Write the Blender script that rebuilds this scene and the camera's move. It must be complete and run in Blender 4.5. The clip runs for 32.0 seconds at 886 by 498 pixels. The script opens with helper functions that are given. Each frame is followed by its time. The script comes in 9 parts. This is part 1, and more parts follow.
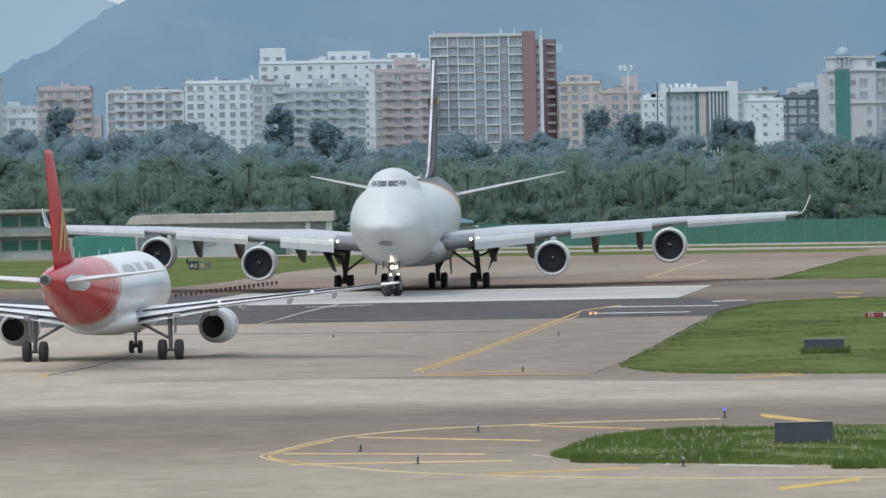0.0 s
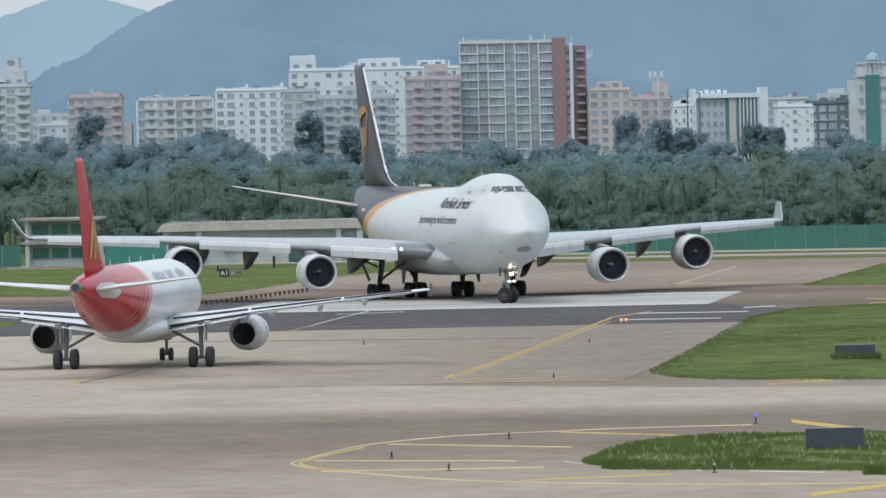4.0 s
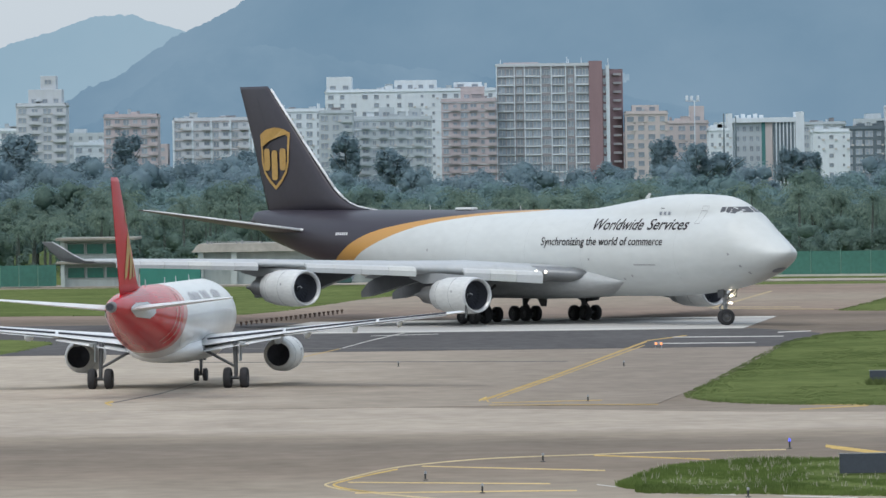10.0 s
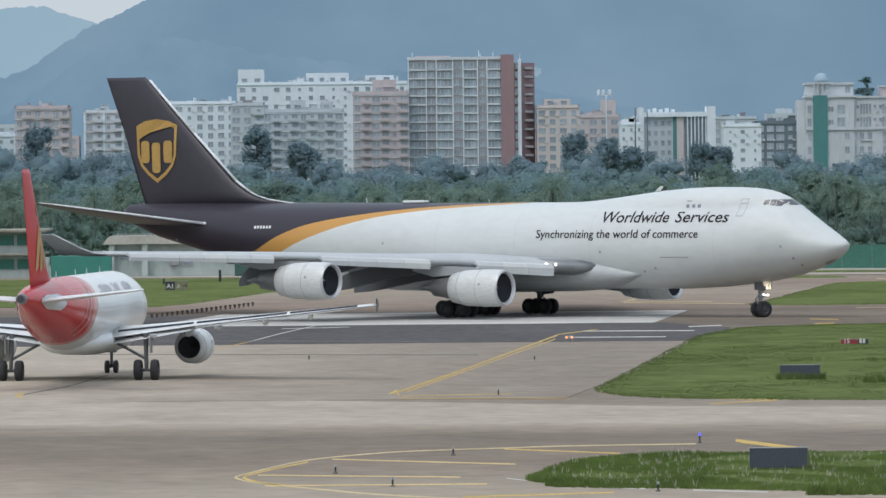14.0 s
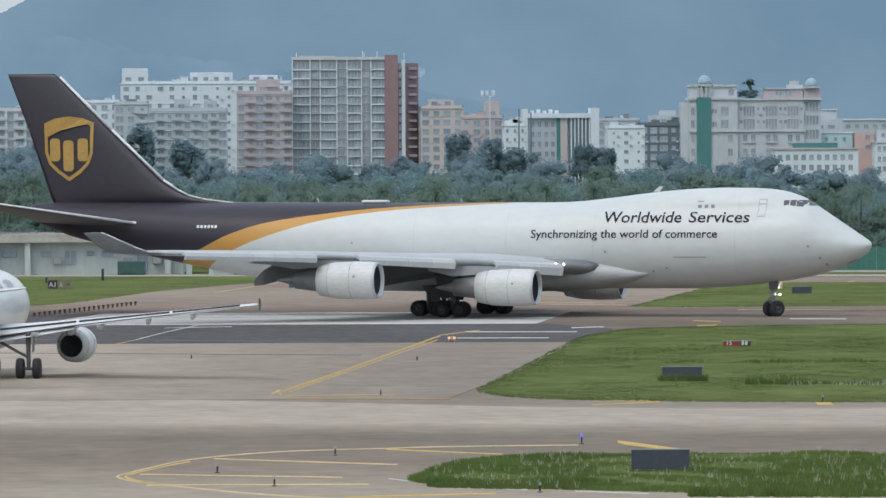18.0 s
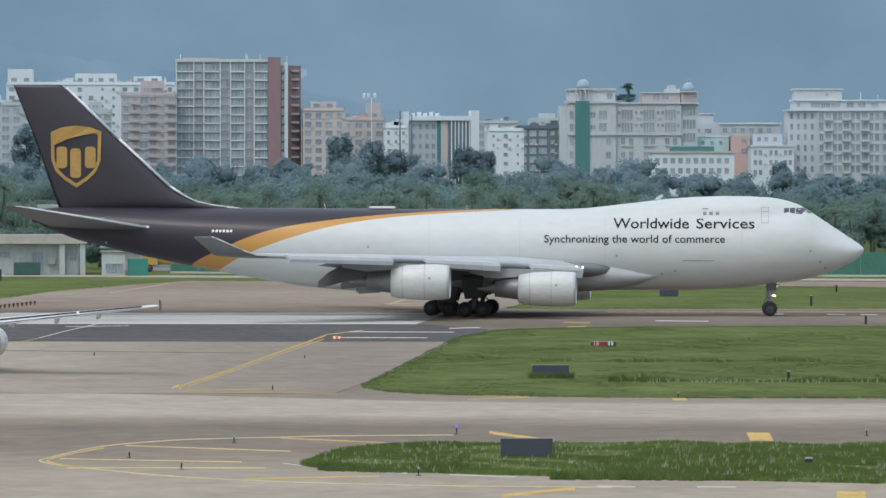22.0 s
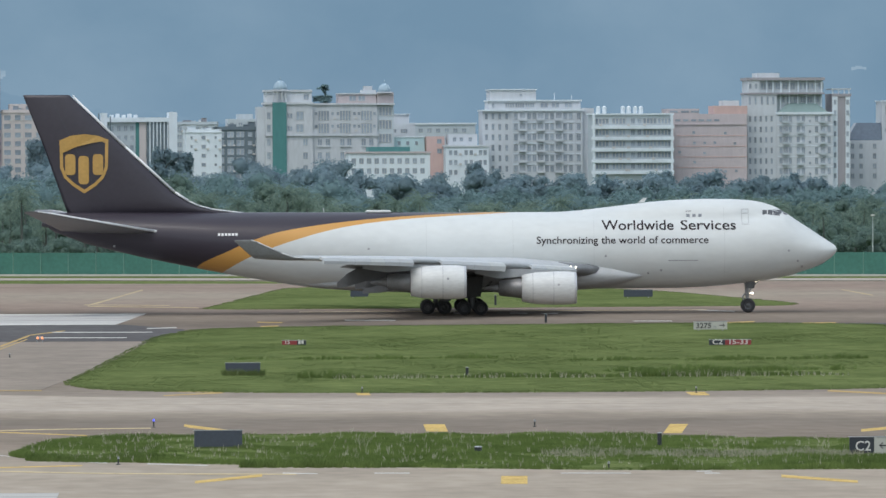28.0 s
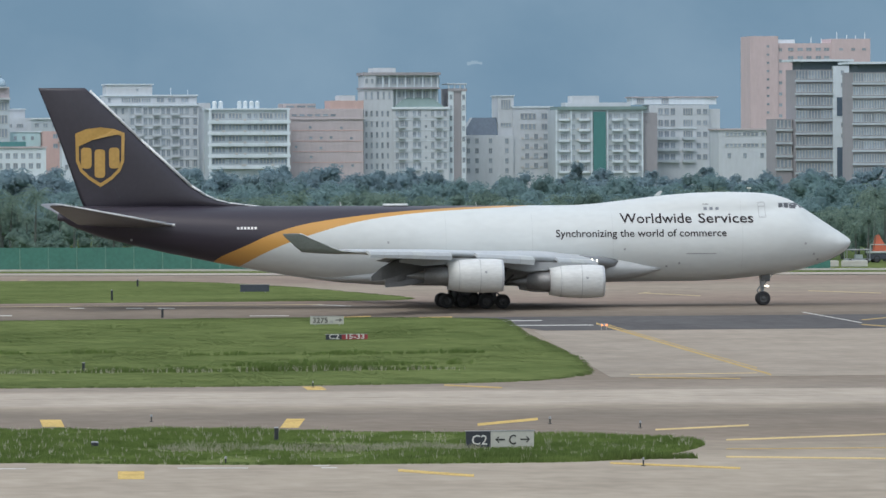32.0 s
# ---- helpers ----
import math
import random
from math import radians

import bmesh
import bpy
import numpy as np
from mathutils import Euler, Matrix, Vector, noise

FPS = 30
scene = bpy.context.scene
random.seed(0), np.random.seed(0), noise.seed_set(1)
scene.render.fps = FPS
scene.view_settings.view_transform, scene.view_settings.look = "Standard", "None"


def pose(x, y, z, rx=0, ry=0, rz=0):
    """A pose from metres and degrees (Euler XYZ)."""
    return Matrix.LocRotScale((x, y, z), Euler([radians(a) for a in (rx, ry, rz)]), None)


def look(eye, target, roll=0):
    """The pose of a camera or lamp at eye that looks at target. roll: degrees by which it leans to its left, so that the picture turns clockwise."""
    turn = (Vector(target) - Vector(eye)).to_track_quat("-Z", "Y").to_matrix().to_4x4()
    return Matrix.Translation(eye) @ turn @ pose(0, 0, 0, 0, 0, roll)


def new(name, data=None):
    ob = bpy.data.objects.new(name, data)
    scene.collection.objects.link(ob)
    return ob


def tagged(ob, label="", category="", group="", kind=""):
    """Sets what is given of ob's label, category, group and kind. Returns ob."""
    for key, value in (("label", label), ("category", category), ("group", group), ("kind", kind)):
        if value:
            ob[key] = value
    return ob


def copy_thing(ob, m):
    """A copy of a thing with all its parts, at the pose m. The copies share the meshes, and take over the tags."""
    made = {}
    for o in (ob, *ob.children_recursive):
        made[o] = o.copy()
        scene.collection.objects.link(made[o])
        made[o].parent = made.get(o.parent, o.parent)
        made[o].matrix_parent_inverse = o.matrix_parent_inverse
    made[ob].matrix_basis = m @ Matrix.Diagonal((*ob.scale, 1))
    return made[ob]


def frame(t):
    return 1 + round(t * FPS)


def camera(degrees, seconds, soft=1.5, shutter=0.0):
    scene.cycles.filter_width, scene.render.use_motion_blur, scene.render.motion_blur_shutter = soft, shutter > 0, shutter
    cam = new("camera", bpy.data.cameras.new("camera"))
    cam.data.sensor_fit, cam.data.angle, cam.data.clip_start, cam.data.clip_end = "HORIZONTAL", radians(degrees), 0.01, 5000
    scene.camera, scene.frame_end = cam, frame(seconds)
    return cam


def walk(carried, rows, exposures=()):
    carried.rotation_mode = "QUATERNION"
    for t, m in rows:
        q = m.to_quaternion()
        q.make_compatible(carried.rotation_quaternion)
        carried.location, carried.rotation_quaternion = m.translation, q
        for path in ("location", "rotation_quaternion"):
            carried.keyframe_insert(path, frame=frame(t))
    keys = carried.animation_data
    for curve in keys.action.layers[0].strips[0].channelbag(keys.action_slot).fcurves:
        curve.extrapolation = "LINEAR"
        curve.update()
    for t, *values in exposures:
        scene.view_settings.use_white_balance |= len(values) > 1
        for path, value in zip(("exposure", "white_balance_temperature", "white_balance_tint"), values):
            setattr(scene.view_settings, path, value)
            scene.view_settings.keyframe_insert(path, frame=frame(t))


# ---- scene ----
cam = camera(7.80, 32.0, soft=1.5)


def aim(x, y, z, pan, tilt, roll):
    """Camera pose: pan to the right, tilt up and roll, in degrees."""
    return pose(x, y, z, 0, 0, -pan) @ pose(0, 0, 0, 90 + tilt, 0, 0) @ pose(0, 0, 0, 0, 0, roll)


# seconds, place, pan, tilt, roll
walk(cam, [(r[0], aim(*r[1:])) for r in (
    (0, -0.00, -0.00, 11.70, 0.113, -0.930, -1.096),
    (0.5, -0.00, -0.00, 11.70, 0.127, -0.940, -1.053),
    (1, -0.00, -0.00, 11.70, 0.117, -0.941, -1.039),
    (1.5, -0.00, -0.00, 11.70, 0.067, -0.941, -1.045),
    (2, -0.00, -0.00, 11.70, 0.053, -0.941, -1.152),
    (2.5, -0.00, -0.00, 11.70, -0.005, -0.941, -1.238),
    (3, -0.00, -0.00, 11.70, -0.137, -0.927, -1.206),
    (3.5, -0.00, -0.00, 11.70, -0.143, -0.893, -1.229),
    (5.5, -0.00, -0.00, 11.70, -0.265, -0.816, -1.180),
    (6, -0.00, -0.00, 11.70, -0.381, -0.774, -1.052),
    (6.5, -0.00, -0.00, 11.70, -0.400, -0.691, -0.963),
    (7, -0.00, -0.00, 11.70, -0.391, -0.686, -0.880),
    (7.5, -0.00, -0.00, 11.70, -0.365, -0.704, -0.881),
    (8, -0.00, -0.00, 11.70, -0.339, -0.714, -0.863),
    (8.5, -0.00, -0.00, 11.70, -0.362, -0.740, -0.858),
    (9, -0.00, -0.00, 11.70, -0.398, -0.755, -0.894),
    (9.5, -0.00, -0.00, 11.70, -0.474, -0.749, -0.821),
    (10, -0.00, -0.00, 11.70, -0.462, -0.663, -0.815),
    (10.5, -0.00, -0.00, 11.70, -0.415, -0.643, -0.855),
    (11, -0.00, -0.00, 11.70, -0.347, -0.645, -0.761),
    (11.5, -0.00, -0.00, 11.70, -0.225, -0.664, -0.775),
    (12, -0.00, -0.00, 11.70, -0.123, -0.680, -0.794),
    (12.5, -0.00, -0.00, 11.70, -0.027, -0.710, -0.659),
    (13, -0.00, -0.00, 11.70, 0.056, -0.729, -0.554),
    (13.5, -0.00, -0.00, 11.70, 0.170, -0.730, -0.476),
    (14, -0.00, -0.00, 11.70, 0.321, -0.732, -0.579),
    (14.5, -0.00, -0.00, 11.70, 0.446, -0.751, -0.604),
    (16.5, -0.00, -0.00, 11.70, 0.973, -0.701, -0.543),
    (17, -0.00, -0.00, 11.70, 1.054, -0.734, -0.547),
    (17.5, -0.00, -0.00, 11.70, 1.158, -0.747, -0.399),
    (18, -0.00, -0.00, 11.70, 1.352, -0.737, -0.271),
    (18.5, -0.00, -0.00, 11.70, 1.514, -0.716, -0.223),
    (19, -0.00, -0.00, 11.70, 1.626, -0.715, -0.127),
    (19.5, -0.00, -0.00, 11.70, 1.713, -0.730, -0.067),
    (20, -0.00, -0.00, 11.70, 1.815, -0.731, 0.017),
    (20.5, -0.00, -0.00, 11.70, 1.951, -0.738, 0.007),
    (21, -0.00, -0.00, 11.70, 2.167, -0.740, 0.006),
    (21.5, -0.51, -13.58, 12.07, 2.350, -0.734, 0.001),
    (22, -1.08, -28.67, 12.49, 2.408, -0.745, 0.025),
    (22.5, -1.65, -43.76, 12.90, 2.509, -0.774, -0.009),
    (23, -1.93, -51.31, 13.11, 2.618, -0.785, 0.011),
    (23.5, -1.93, -51.31, 13.11, 2.753, -0.815, -0.084),
    (24, -1.93, -51.31, 13.11, 3.044, -0.795, -0.156),
    (24.5, -1.93, -51.31, 13.11, 3.281, -0.798, -0.162),
    (26.5, -1.93, -51.31, 13.11, 4.131, -0.755, -0.192),
    (27, -1.93, -51.31, 13.11, 4.453, -0.761, -0.231),
    (27.5, -1.93, -51.31, 13.11, 4.774, -0.757, -0.205),
    (28, -1.93, -51.31, 13.11, 5.058, -0.760, -0.217),
    (28.5, -1.93, -51.31, 13.11, 5.390, -0.774, -0.245),
    (29, -1.93, -51.31, 13.11, 5.731, -0.808, -0.284),
    (29.5, -1.93, -51.31, 13.11, 6.179, -0.828, -0.313),
    (30, -1.93, -51.31, 13.11, 6.615, -0.838, -0.304),
    (30.5, -1.93, -51.31, 13.11, 7.049, -0.857, -0.294),
    (31, -1.93, -51.31, 13.11, 7.513, -0.866, -0.322),
    (31.5, -1.93, -51.31, 13.11, 7.986, -0.862, -0.296),
    (32, -1.93, -51.31, 13.11, 8.438, -0.819, -0.251),
)], exposures=((0.0, 0.15, 6050, 9), (8.0, 0.12, 6050, 9), (13.0, 0.07, 6050, 9), (21.0, 0.07, 6050, 9), (23.5, 0.13, 6050, 9), (32.0, 0.15, 6050, 9)))

# ---- light: hazy overcast noon ----
world = bpy.data.worlds.new("overcast_sky")
scene.world = world
world.use_nodes = True
sky = world.node_tree.nodes.new("ShaderNodeTexSky")
sky.sky_type = "NISHITA"
sky.sun_disc = False
sky.sun_elevation = radians(58)
sky.sun_rotation = radians(215)
sky.air_density, sky.dust_density, sky.ozone_density = 1.6, 5.0, 1.0
backing = world.node_tree.nodes["Background"]
backing.inputs["Strength"].default_value = 0.155
soften = world.node_tree.nodes.new("ShaderNodeMix")
soften.data_type = "RGBA"
soften.inputs[0].default_value = 0.55
soften.inputs[7].default_value = (6.2, 6.6, 6.9, 1)
world.node_tree.links.new(sky.outputs[0], soften.inputs[6])
world.node_tree.links.new(soften.outputs[2], backing.inputs["Color"])

sun = new("sun", bpy.data.lights.new("sun", "SUN"))
sun.data.energy = 0.65
sun.data.angle = radians(18)
sun.data.color = (1.0, 0.96, 0.9)
sun.matrix_world = look((-60, -90, 170), (0, 0, 0))


# ---- materials ----
def mat(name, color, rough=0.6, metal=0.0, vary=0.12, scale=1.0, bump=0.0, second=None, stretch=(1, 1, 1), coat=0.0, fine=8.0, spread=0.0, gloss=0.5):
    """Procedural surface: two scales of noise in metres, optional second colour, relief, and a random shade per object or per island."""
    m = bpy.data.materials.new(name)
    m.use_nodes = True
    nt = m.node_tree
    n, l = nt.nodes, nt.links
    b = n["Principled BSDF"]
    b.inputs["Roughness"].default_value = rough
    b.inputs["Metallic"].default_value = metal
    b.inputs["Specular IOR Level"].default_value = gloss
    b.inputs["Coat Weight"].default_value = coat
    tc = n.new("ShaderNodeTexCoord")
    mp = n.new("ShaderNodeMapping")
    mp.inputs["Scale"].default_value = stretch
    l.new(tc.outputs["Object"], mp.inputs["Vector"])
    big = n.new("ShaderNodeTexNoise")
    big.inputs["Scale"].default_value = scale
    big.inputs["Detail"].default_value = 5
    big.inputs["Roughness"].default_value = 0.6
    small = n.new("ShaderNodeTexNoise")
    small.inputs["Scale"].default_value = scale * fine
    small.inputs["Detail"].default_value = 3
    l.new(mp.outputs[0], big.inputs["Vector"])
    l.new(mp.outputs[0], small.inputs["Vector"])
    mix = n.new("ShaderNodeMix")
    mix.data_type = "RGBA"
    mix.inputs[6].default_value = (*[c * (1 - vary) for c in color], 1)
    hi = second or [min(1, c * (1 + vary)) for c in color]
    mix.inputs[7].default_value = (*hi, 1)
    ramp = n.new("ShaderNodeMapRange")
    ramp.inputs[1].default_value, ramp.inputs[2].default_value = 0.32, 0.68
    add = n.new("ShaderNodeMath")
    add.operation = "MULTIPLY_ADD"
    add.inputs[1].default_value = 0.45
    l.new(small.outputs[0], add.inputs[0])
    half = n.new("ShaderNodeMath")
    half.operation = "MULTIPLY_ADD"
    half.inputs[1].default_value, half.inputs[2].default_value = 0.55, 0.0
    l.new(big.outputs[0], half.inputs[0])
    l.new(half.outputs[0], add.inputs[2])
    l.new(add.outputs[0], ramp.inputs[0])
    l.new(ramp.outputs[0], mix.inputs[0])
    out = mix.outputs[2]
    if spread:
        info = n.new("ShaderNodeObjectInfo")
        geo = n.new("ShaderNodeNewGeometry")
        hsv = n.new("ShaderNodeHueSaturation")
        rnd = n.new("ShaderNodeMath")
        rnd.operation = "ADD"
        l.new(info.outputs["Random"], rnd.inputs[0])
        l.new(geo.outputs["Random Per Island"], rnd.inputs[1])
        mr = n.new("ShaderNodeMapRange")
        mr.inputs[2].default_value = 2.0
        mr.inputs[3].default_value, mr.inputs[4].default_value = 1 - spread, 1 + spread
        l.new(rnd.outputs[0], mr.inputs[0])
        l.new(mr.outputs[0], hsv.inputs["Value"])
        l.new(out, hsv.inputs["Color"])
        out = hsv.outputs[0]
    l.new(out, b.inputs["Base Color"])
    if bump:
        bp = n.new("ShaderNodeBump")
        bp.inputs["Strength"].default_value = 0.6
        bp.inputs["Distance"].default_value = bump
        l.new(small.outputs[0], bp.inputs["Height"])
        l.new(bp.outputs[0], b.inputs["Normal"])
    return m


def glow(name, color, power):
    m = mat(name, color, 0.3)
    b = m.node_tree.nodes["Principled BSDF"]
    b.inputs["Emission Color"].default_value = (*color, 1)
    b.inputs["Emission Strength"].default_value = power
    return m


def leafy(name, color, second, scale=0.6, spread=0.16):
    m = mat(name, color, 0.8, vary=0.3, scale=scale, second=second, spread=spread, gloss=0.05)
    n, l = m.node_tree.nodes, m.node_tree.links
    b = n["Principled BSDF"]
    thin = n.new("ShaderNodeBsdfTranslucent")
    mx = n.new("ShaderNodeMixShader")
    mx.inputs[0].default_value = 0.5
    l.new(b.inputs["Base Color"].links[0].from_socket, thin.inputs["Color"])
    l.new(b.outputs[0], mx.inputs[1])
    l.new(thin.outputs[0], mx.inputs[2])
    l.new(mx.outputs[0], n["Material Output"].inputs["Surface"])
    return m


M_WHITE = mat("aircraft_white_paint", (0.55, 0.57, 0.565), 0.4, vary=0.05, scale=0.25, coat=0.1)
M_GREYPAINT = mat("aircraft_grey_paint", (0.3, 0.315, 0.325), 0.4, vary=0.08, scale=0.5)
# fairing grey: shade below the wing and dirt, both put into the colour
M_BELLY = mat("shaded_belly_grey", (0.38, 0.395, 0.4), 0.45, vary=0.14, scale=0.5, stretch=(0.3, 1, 1))
M_WING = mat("wing_skin", (0.42, 0.44, 0.45), 0.35, vary=0.1, scale=0.4, stretch=(0.4, 1, 1))
M_LIP = mat("intake_lip_metal", (0.5, 0.51, 0.52), 0.4, 0.4, vary=0.08)
M_CABIN = mat("cabin_window_glass", (0.22, 0.24, 0.27), 0.3)
M_SLAT = mat("leading_edge_panel", (0.5, 0.52, 0.53), 0.4, vary=0.06)
M_SLATPALE = mat("worn_leading_edge_panel", (0.53, 0.55, 0.54), 0.4, vary=0.08)
M_FAIRING = mat("flap_fairing_paint", (0.085, 0.09, 0.095), 0.5, vary=0.15)
M_FLAP = mat("flap_underside", (0.3, 0.31, 0.315), 0.5, vary=0.15, scale=0.6)
# darkened grey: the shade under the tailplane is put into the colour
M_TAIL = mat("shaded_tailplane", (0.125, 0.12, 0.125), 0.4, vary=0.12, scale=0.4)
M_WORNYELLOW = mat("worn_yellow_paint", (0.47, 0.37, 0.2), 0.9, vary=0.3, scale=0.3)
M_LINEDARK = mat("tar_joint", (0.1, 0.09, 0.08), 0.9, vary=0.2)
M_NACELLE = mat("nacelle_paint", (0.57, 0.58, 0.57), 0.42, vary=0.12, scale=0.8, stretch=(0.3, 1, 1))
M_NOZZLE = mat("exhaust_metal", (0.2, 0.2, 0.2), 0.45, 0.5, vary=0.2)
M_DARK = mat("engine_inside", (0.036, 0.039, 0.05), 0.6, vary=0.3)
M_FAN = mat("fan_blades", (0.05, 0.054, 0.07), 0.7, 0.0, vary=0.3)
M_TYRE = mat("tyre_rubber", (0.03, 0.03, 0.033), 0.85, vary=0.2)
M_RIM = mat("wheel_rim", (0.075, 0.077, 0.08), 0.6, 0.2, vary=0.15)
M_NOSESTRUT = mat("pale_gear_strut", (0.26, 0.265, 0.27), 0.5, vary=0.2)
M_STRUT = mat("gear_strut", (0.1, 0.103, 0.108), 0.5, 0.2, vary=0.2)
M_GLASSDARK = mat("cockpit_glass", (0.085, 0.09, 0.1), 0.15, vary=0.1)
M_LETTER = mat("brown_lettering", (0.028, 0.023, 0.026), 0.7, vary=0.05, gloss=0.15)
M_GOLD = mat("gold_paint", (0.42, 0.26, 0.07), 0.4, vary=0.15, scale=0.5)
# livery brown with haze put into it as a blue cast
M_BROWN = mat("hazed_brown_paint", (0.031, 0.027, 0.037), 0.42, vary=0.12, scale=0.3)
M_LINE = mat("panel_line", (0.3, 0.31, 0.32), 0.5)
M_RED = mat("red_paint", (0.5, 0.01, 0.02), 0.35, vary=0.1, scale=0.4, gloss=0.3)
M_BARSOFT = mat("faint_grey_lettering", (0.48, 0.48, 0.5), 0.5)
M_BARWHITE = mat("white_lettering", (0.7, 0.7, 0.7), 0.5)
M_ROOTMETAL = mat("dull_root_metal", (0.24, 0.25, 0.26), 0.45, 0.4, vary=0.1)
M_LAMP = glow("landing_lamp", (1.0, 0.82, 0.55), 45)
M_LAMPSMALL = glow("wing_lamp", (1.0, 0.9, 0.75), 2)

M_EARTH = mat("far_ground", (0.09, 0.12, 0.05), 0.95, vary=0.3, scale=0.05, gloss=0.0)


def banded(name, stops, slope=0.12, axis="Y", shift=0.0, wander=4.0):
    """Paving worn in long bands: the colour follows one axis, with edges broken up by stretched noise."""
    m = mat(name, (0.5, 0.5, 0.5), 0.95, vary=0.19, scale=0.3, stretch=(0.5, 0.32, 1), bump=0.01, fine=5, gloss=0.02)
    n, l = m.node_tree.nodes, m.node_tree.links
    b = n["Principled BSDF"]
    grain = b.inputs["Base Color"].links[0].from_socket
    tc = n.new("ShaderNodeTexCoord")
    sep = n.new("ShaderNodeSeparateXYZ")
    l.new(tc.outputs["Object"], sep.inputs[0])
    mp = n.new("ShaderNodeMapping")
    mp.inputs["Scale"].default_value = (0.04, 0.06, 1)
    l.new(tc.outputs["Object"], mp.inputs[0])
    noi = n.new("ShaderNodeTexNoise")
    noi.inputs["Scale"].default_value, noi.inputs["Detail"].default_value, noi.inputs["Roughness"].default_value = 1.6, 8, 0.7
    l.new(mp.outputs[0], noi.inputs["Vector"])

    def maths(op, a, bb):
        q = n.new("ShaderNodeMath")
        q.operation = op
        for k, v in enumerate((a, bb)):
            if isinstance(v, (int, float)):
                q.inputs[k].default_value = v
            else:
                l.new(v, q.inputs[k])
        return q.outputs[0]
    wob = maths("MULTIPLY", maths("SUBTRACT", noi.outputs[0], 0.5), wander)
    other = "X" if axis == "Y" else "Y"
    pos = maths("ADD", maths("ADD", sep.outputs[axis], maths("MULTIPLY", sep.outputs[other], slope)), maths("ADD", wob, shift))
    u = maths("DIVIDE", pos, 800.0)
    ramp = n.new("ShaderNodeValToRGB")
    e = ramp.color_ramp.elements
    while len(e) < len(stops):
        e.new(0.5)
    for k, (y, c) in enumerate(stops):
        e[k].position = y / 800.0
        e[k].color = (*c, 1)
    l.new(u, ramp.inputs[0])
    mul = n.new("ShaderNodeMix")
    mul.data_type, mul.blend_type = "RGBA", "MULTIPLY"
    mul.inputs[0].default_value = 1.0
    two = n.new("ShaderNodeMix")
    two.data_type, two.blend_type = "RGBA", "ADD"
    two.inputs[0].default_value = 1.0
    l.new(grain, two.inputs[6])
    l.new(grain, two.inputs[7])
    l.new(ramp.outputs[0], mul.inputs[6])
    l.new(two.outputs[2], mul.inputs[7])
    l.new(mul.outputs[2], b.inputs["Base Color"])
    return m


PALE_C, TAN_C, BROWN_C, DARK_C, RUST_C = (0.375, 0.325, 0.262), (0.29, 0.248, 0.197), (0.22, 0.182, 0.145), (0.155, 0.129, 0.106), (0.24, 0.186, 0.152)
M_BANDS = banded("banded_tarmac", ((0, (0.335, 0.288, 0.23)), (228, (0.335, 0.288, 0.23)), (242, TAN_C), (256, BROWN_C), (270, (0.21, 0.176, 0.142)), (281, (0.188, 0.159, 0.13)), (291, TAN_C), (296, (0.38, 0.33, 0.272)), (312, (0.38, 0.33, 0.272)), (313.5, (0.27, 0.233, 0.192)), (335, BROWN_C), (420, TAN_C), (478, DARK_C), (505, BROWN_C), (522, DARK_C), (540, RUST_C), (600, TAN_C), (640, RUST_C), (700, TAN_C)))
M_PALE = mat("pale_concrete", (0.36, 0.325, 0.28), 0.95, vary=0.12, scale=0.06, stretch=(0.2, 1, 1), bump=0.01, fine=12, gloss=0.02)
M_CONC = banded("grey_concrete", ((0, (0.43, 0.375, 0.305)), (350, (0.43, 0.375, 0.305)), (380, (0.39, 0.34, 0.278)), (398, (0.285, 0.245, 0.2)), (408, (0.245, 0.21, 0.175)), (416, (0.25, 0.215, 0.18)), (440, (0.3, 0.262, 0.215)), (460, (0.27, 0.235, 0.195)), (490, (0.32, 0.275, 0.225)), (520, (0.27, 0.235, 0.19)), (800, TAN_C)), 0.0, "X", 400.0, 30.0)
M_STRIP = mat("pale_strip_concrete", (0.38, 0.33, 0.272), 0.95, vary=0.19, scale=0.3, stretch=(0.5, 0.32, 1), bump=0.01, fine=5, gloss=0.02)
M_ASPH = mat("dark_asphalt", (0.104, 0.1, 0.1), 0.95, vary=0.24, scale=0.25, stretch=(0.4, 0.1, 1), bump=0.01, fine=10, gloss=0.02)
M_BRIGHT = mat("white_painted_concrete", (0.41, 0.4, 0.38), 0.95, vary=0.38, scale=0.22, stretch=(0.06, 1, 1), gloss=0.02)
M_YELLOW = mat("yellow_road_paint", (0.52, 0.37, 0.13), 0.9, vary=0.35, scale=0.7, gloss=0.05)
M_CREAM = mat("cream_road_paint", (0.55, 0.42, 0.21), 0.9, vary=0.25, scale=0.5, gloss=0.02)
M_PALEYELLOW = mat("faded_yellow_paint", (0.43, 0.31, 0.13), 0.9, vary=0.25, scale=0.5, gloss=0.02)
M_CREAMLINE = mat("faded_cream_paint", (0.42, 0.34, 0.21), 0.9, vary=0.3, scale=0.5, gloss=0.02)
M_ROADWHITE = mat("white_road_paint", (0.54, 0.525, 0.485), 0.9, vary=0.2, scale=0.5, gloss=0.02)
M_SOIL = mat("turf_base", (0.104, 0.142, 0.05), 1.0, vary=0.3, scale=0.08, second=(0.166, 0.196, 0.075), bump=0.05, gloss=0.0)
M_GRASS = leafy("grass_blades", (0.104, 0.152, 0.05), (0.198, 0.237, 0.092), 0.06, 0.1)
M_WEED = leafy("dark_weeds", (0.115, 0.172, 0.048), (0.18, 0.24, 0.075), 0.3)
M_LUSH = leafy("lush_grass_blades", (0.112, 0.172, 0.045), (0.21, 0.275, 0.085), 0.12, 0.12)
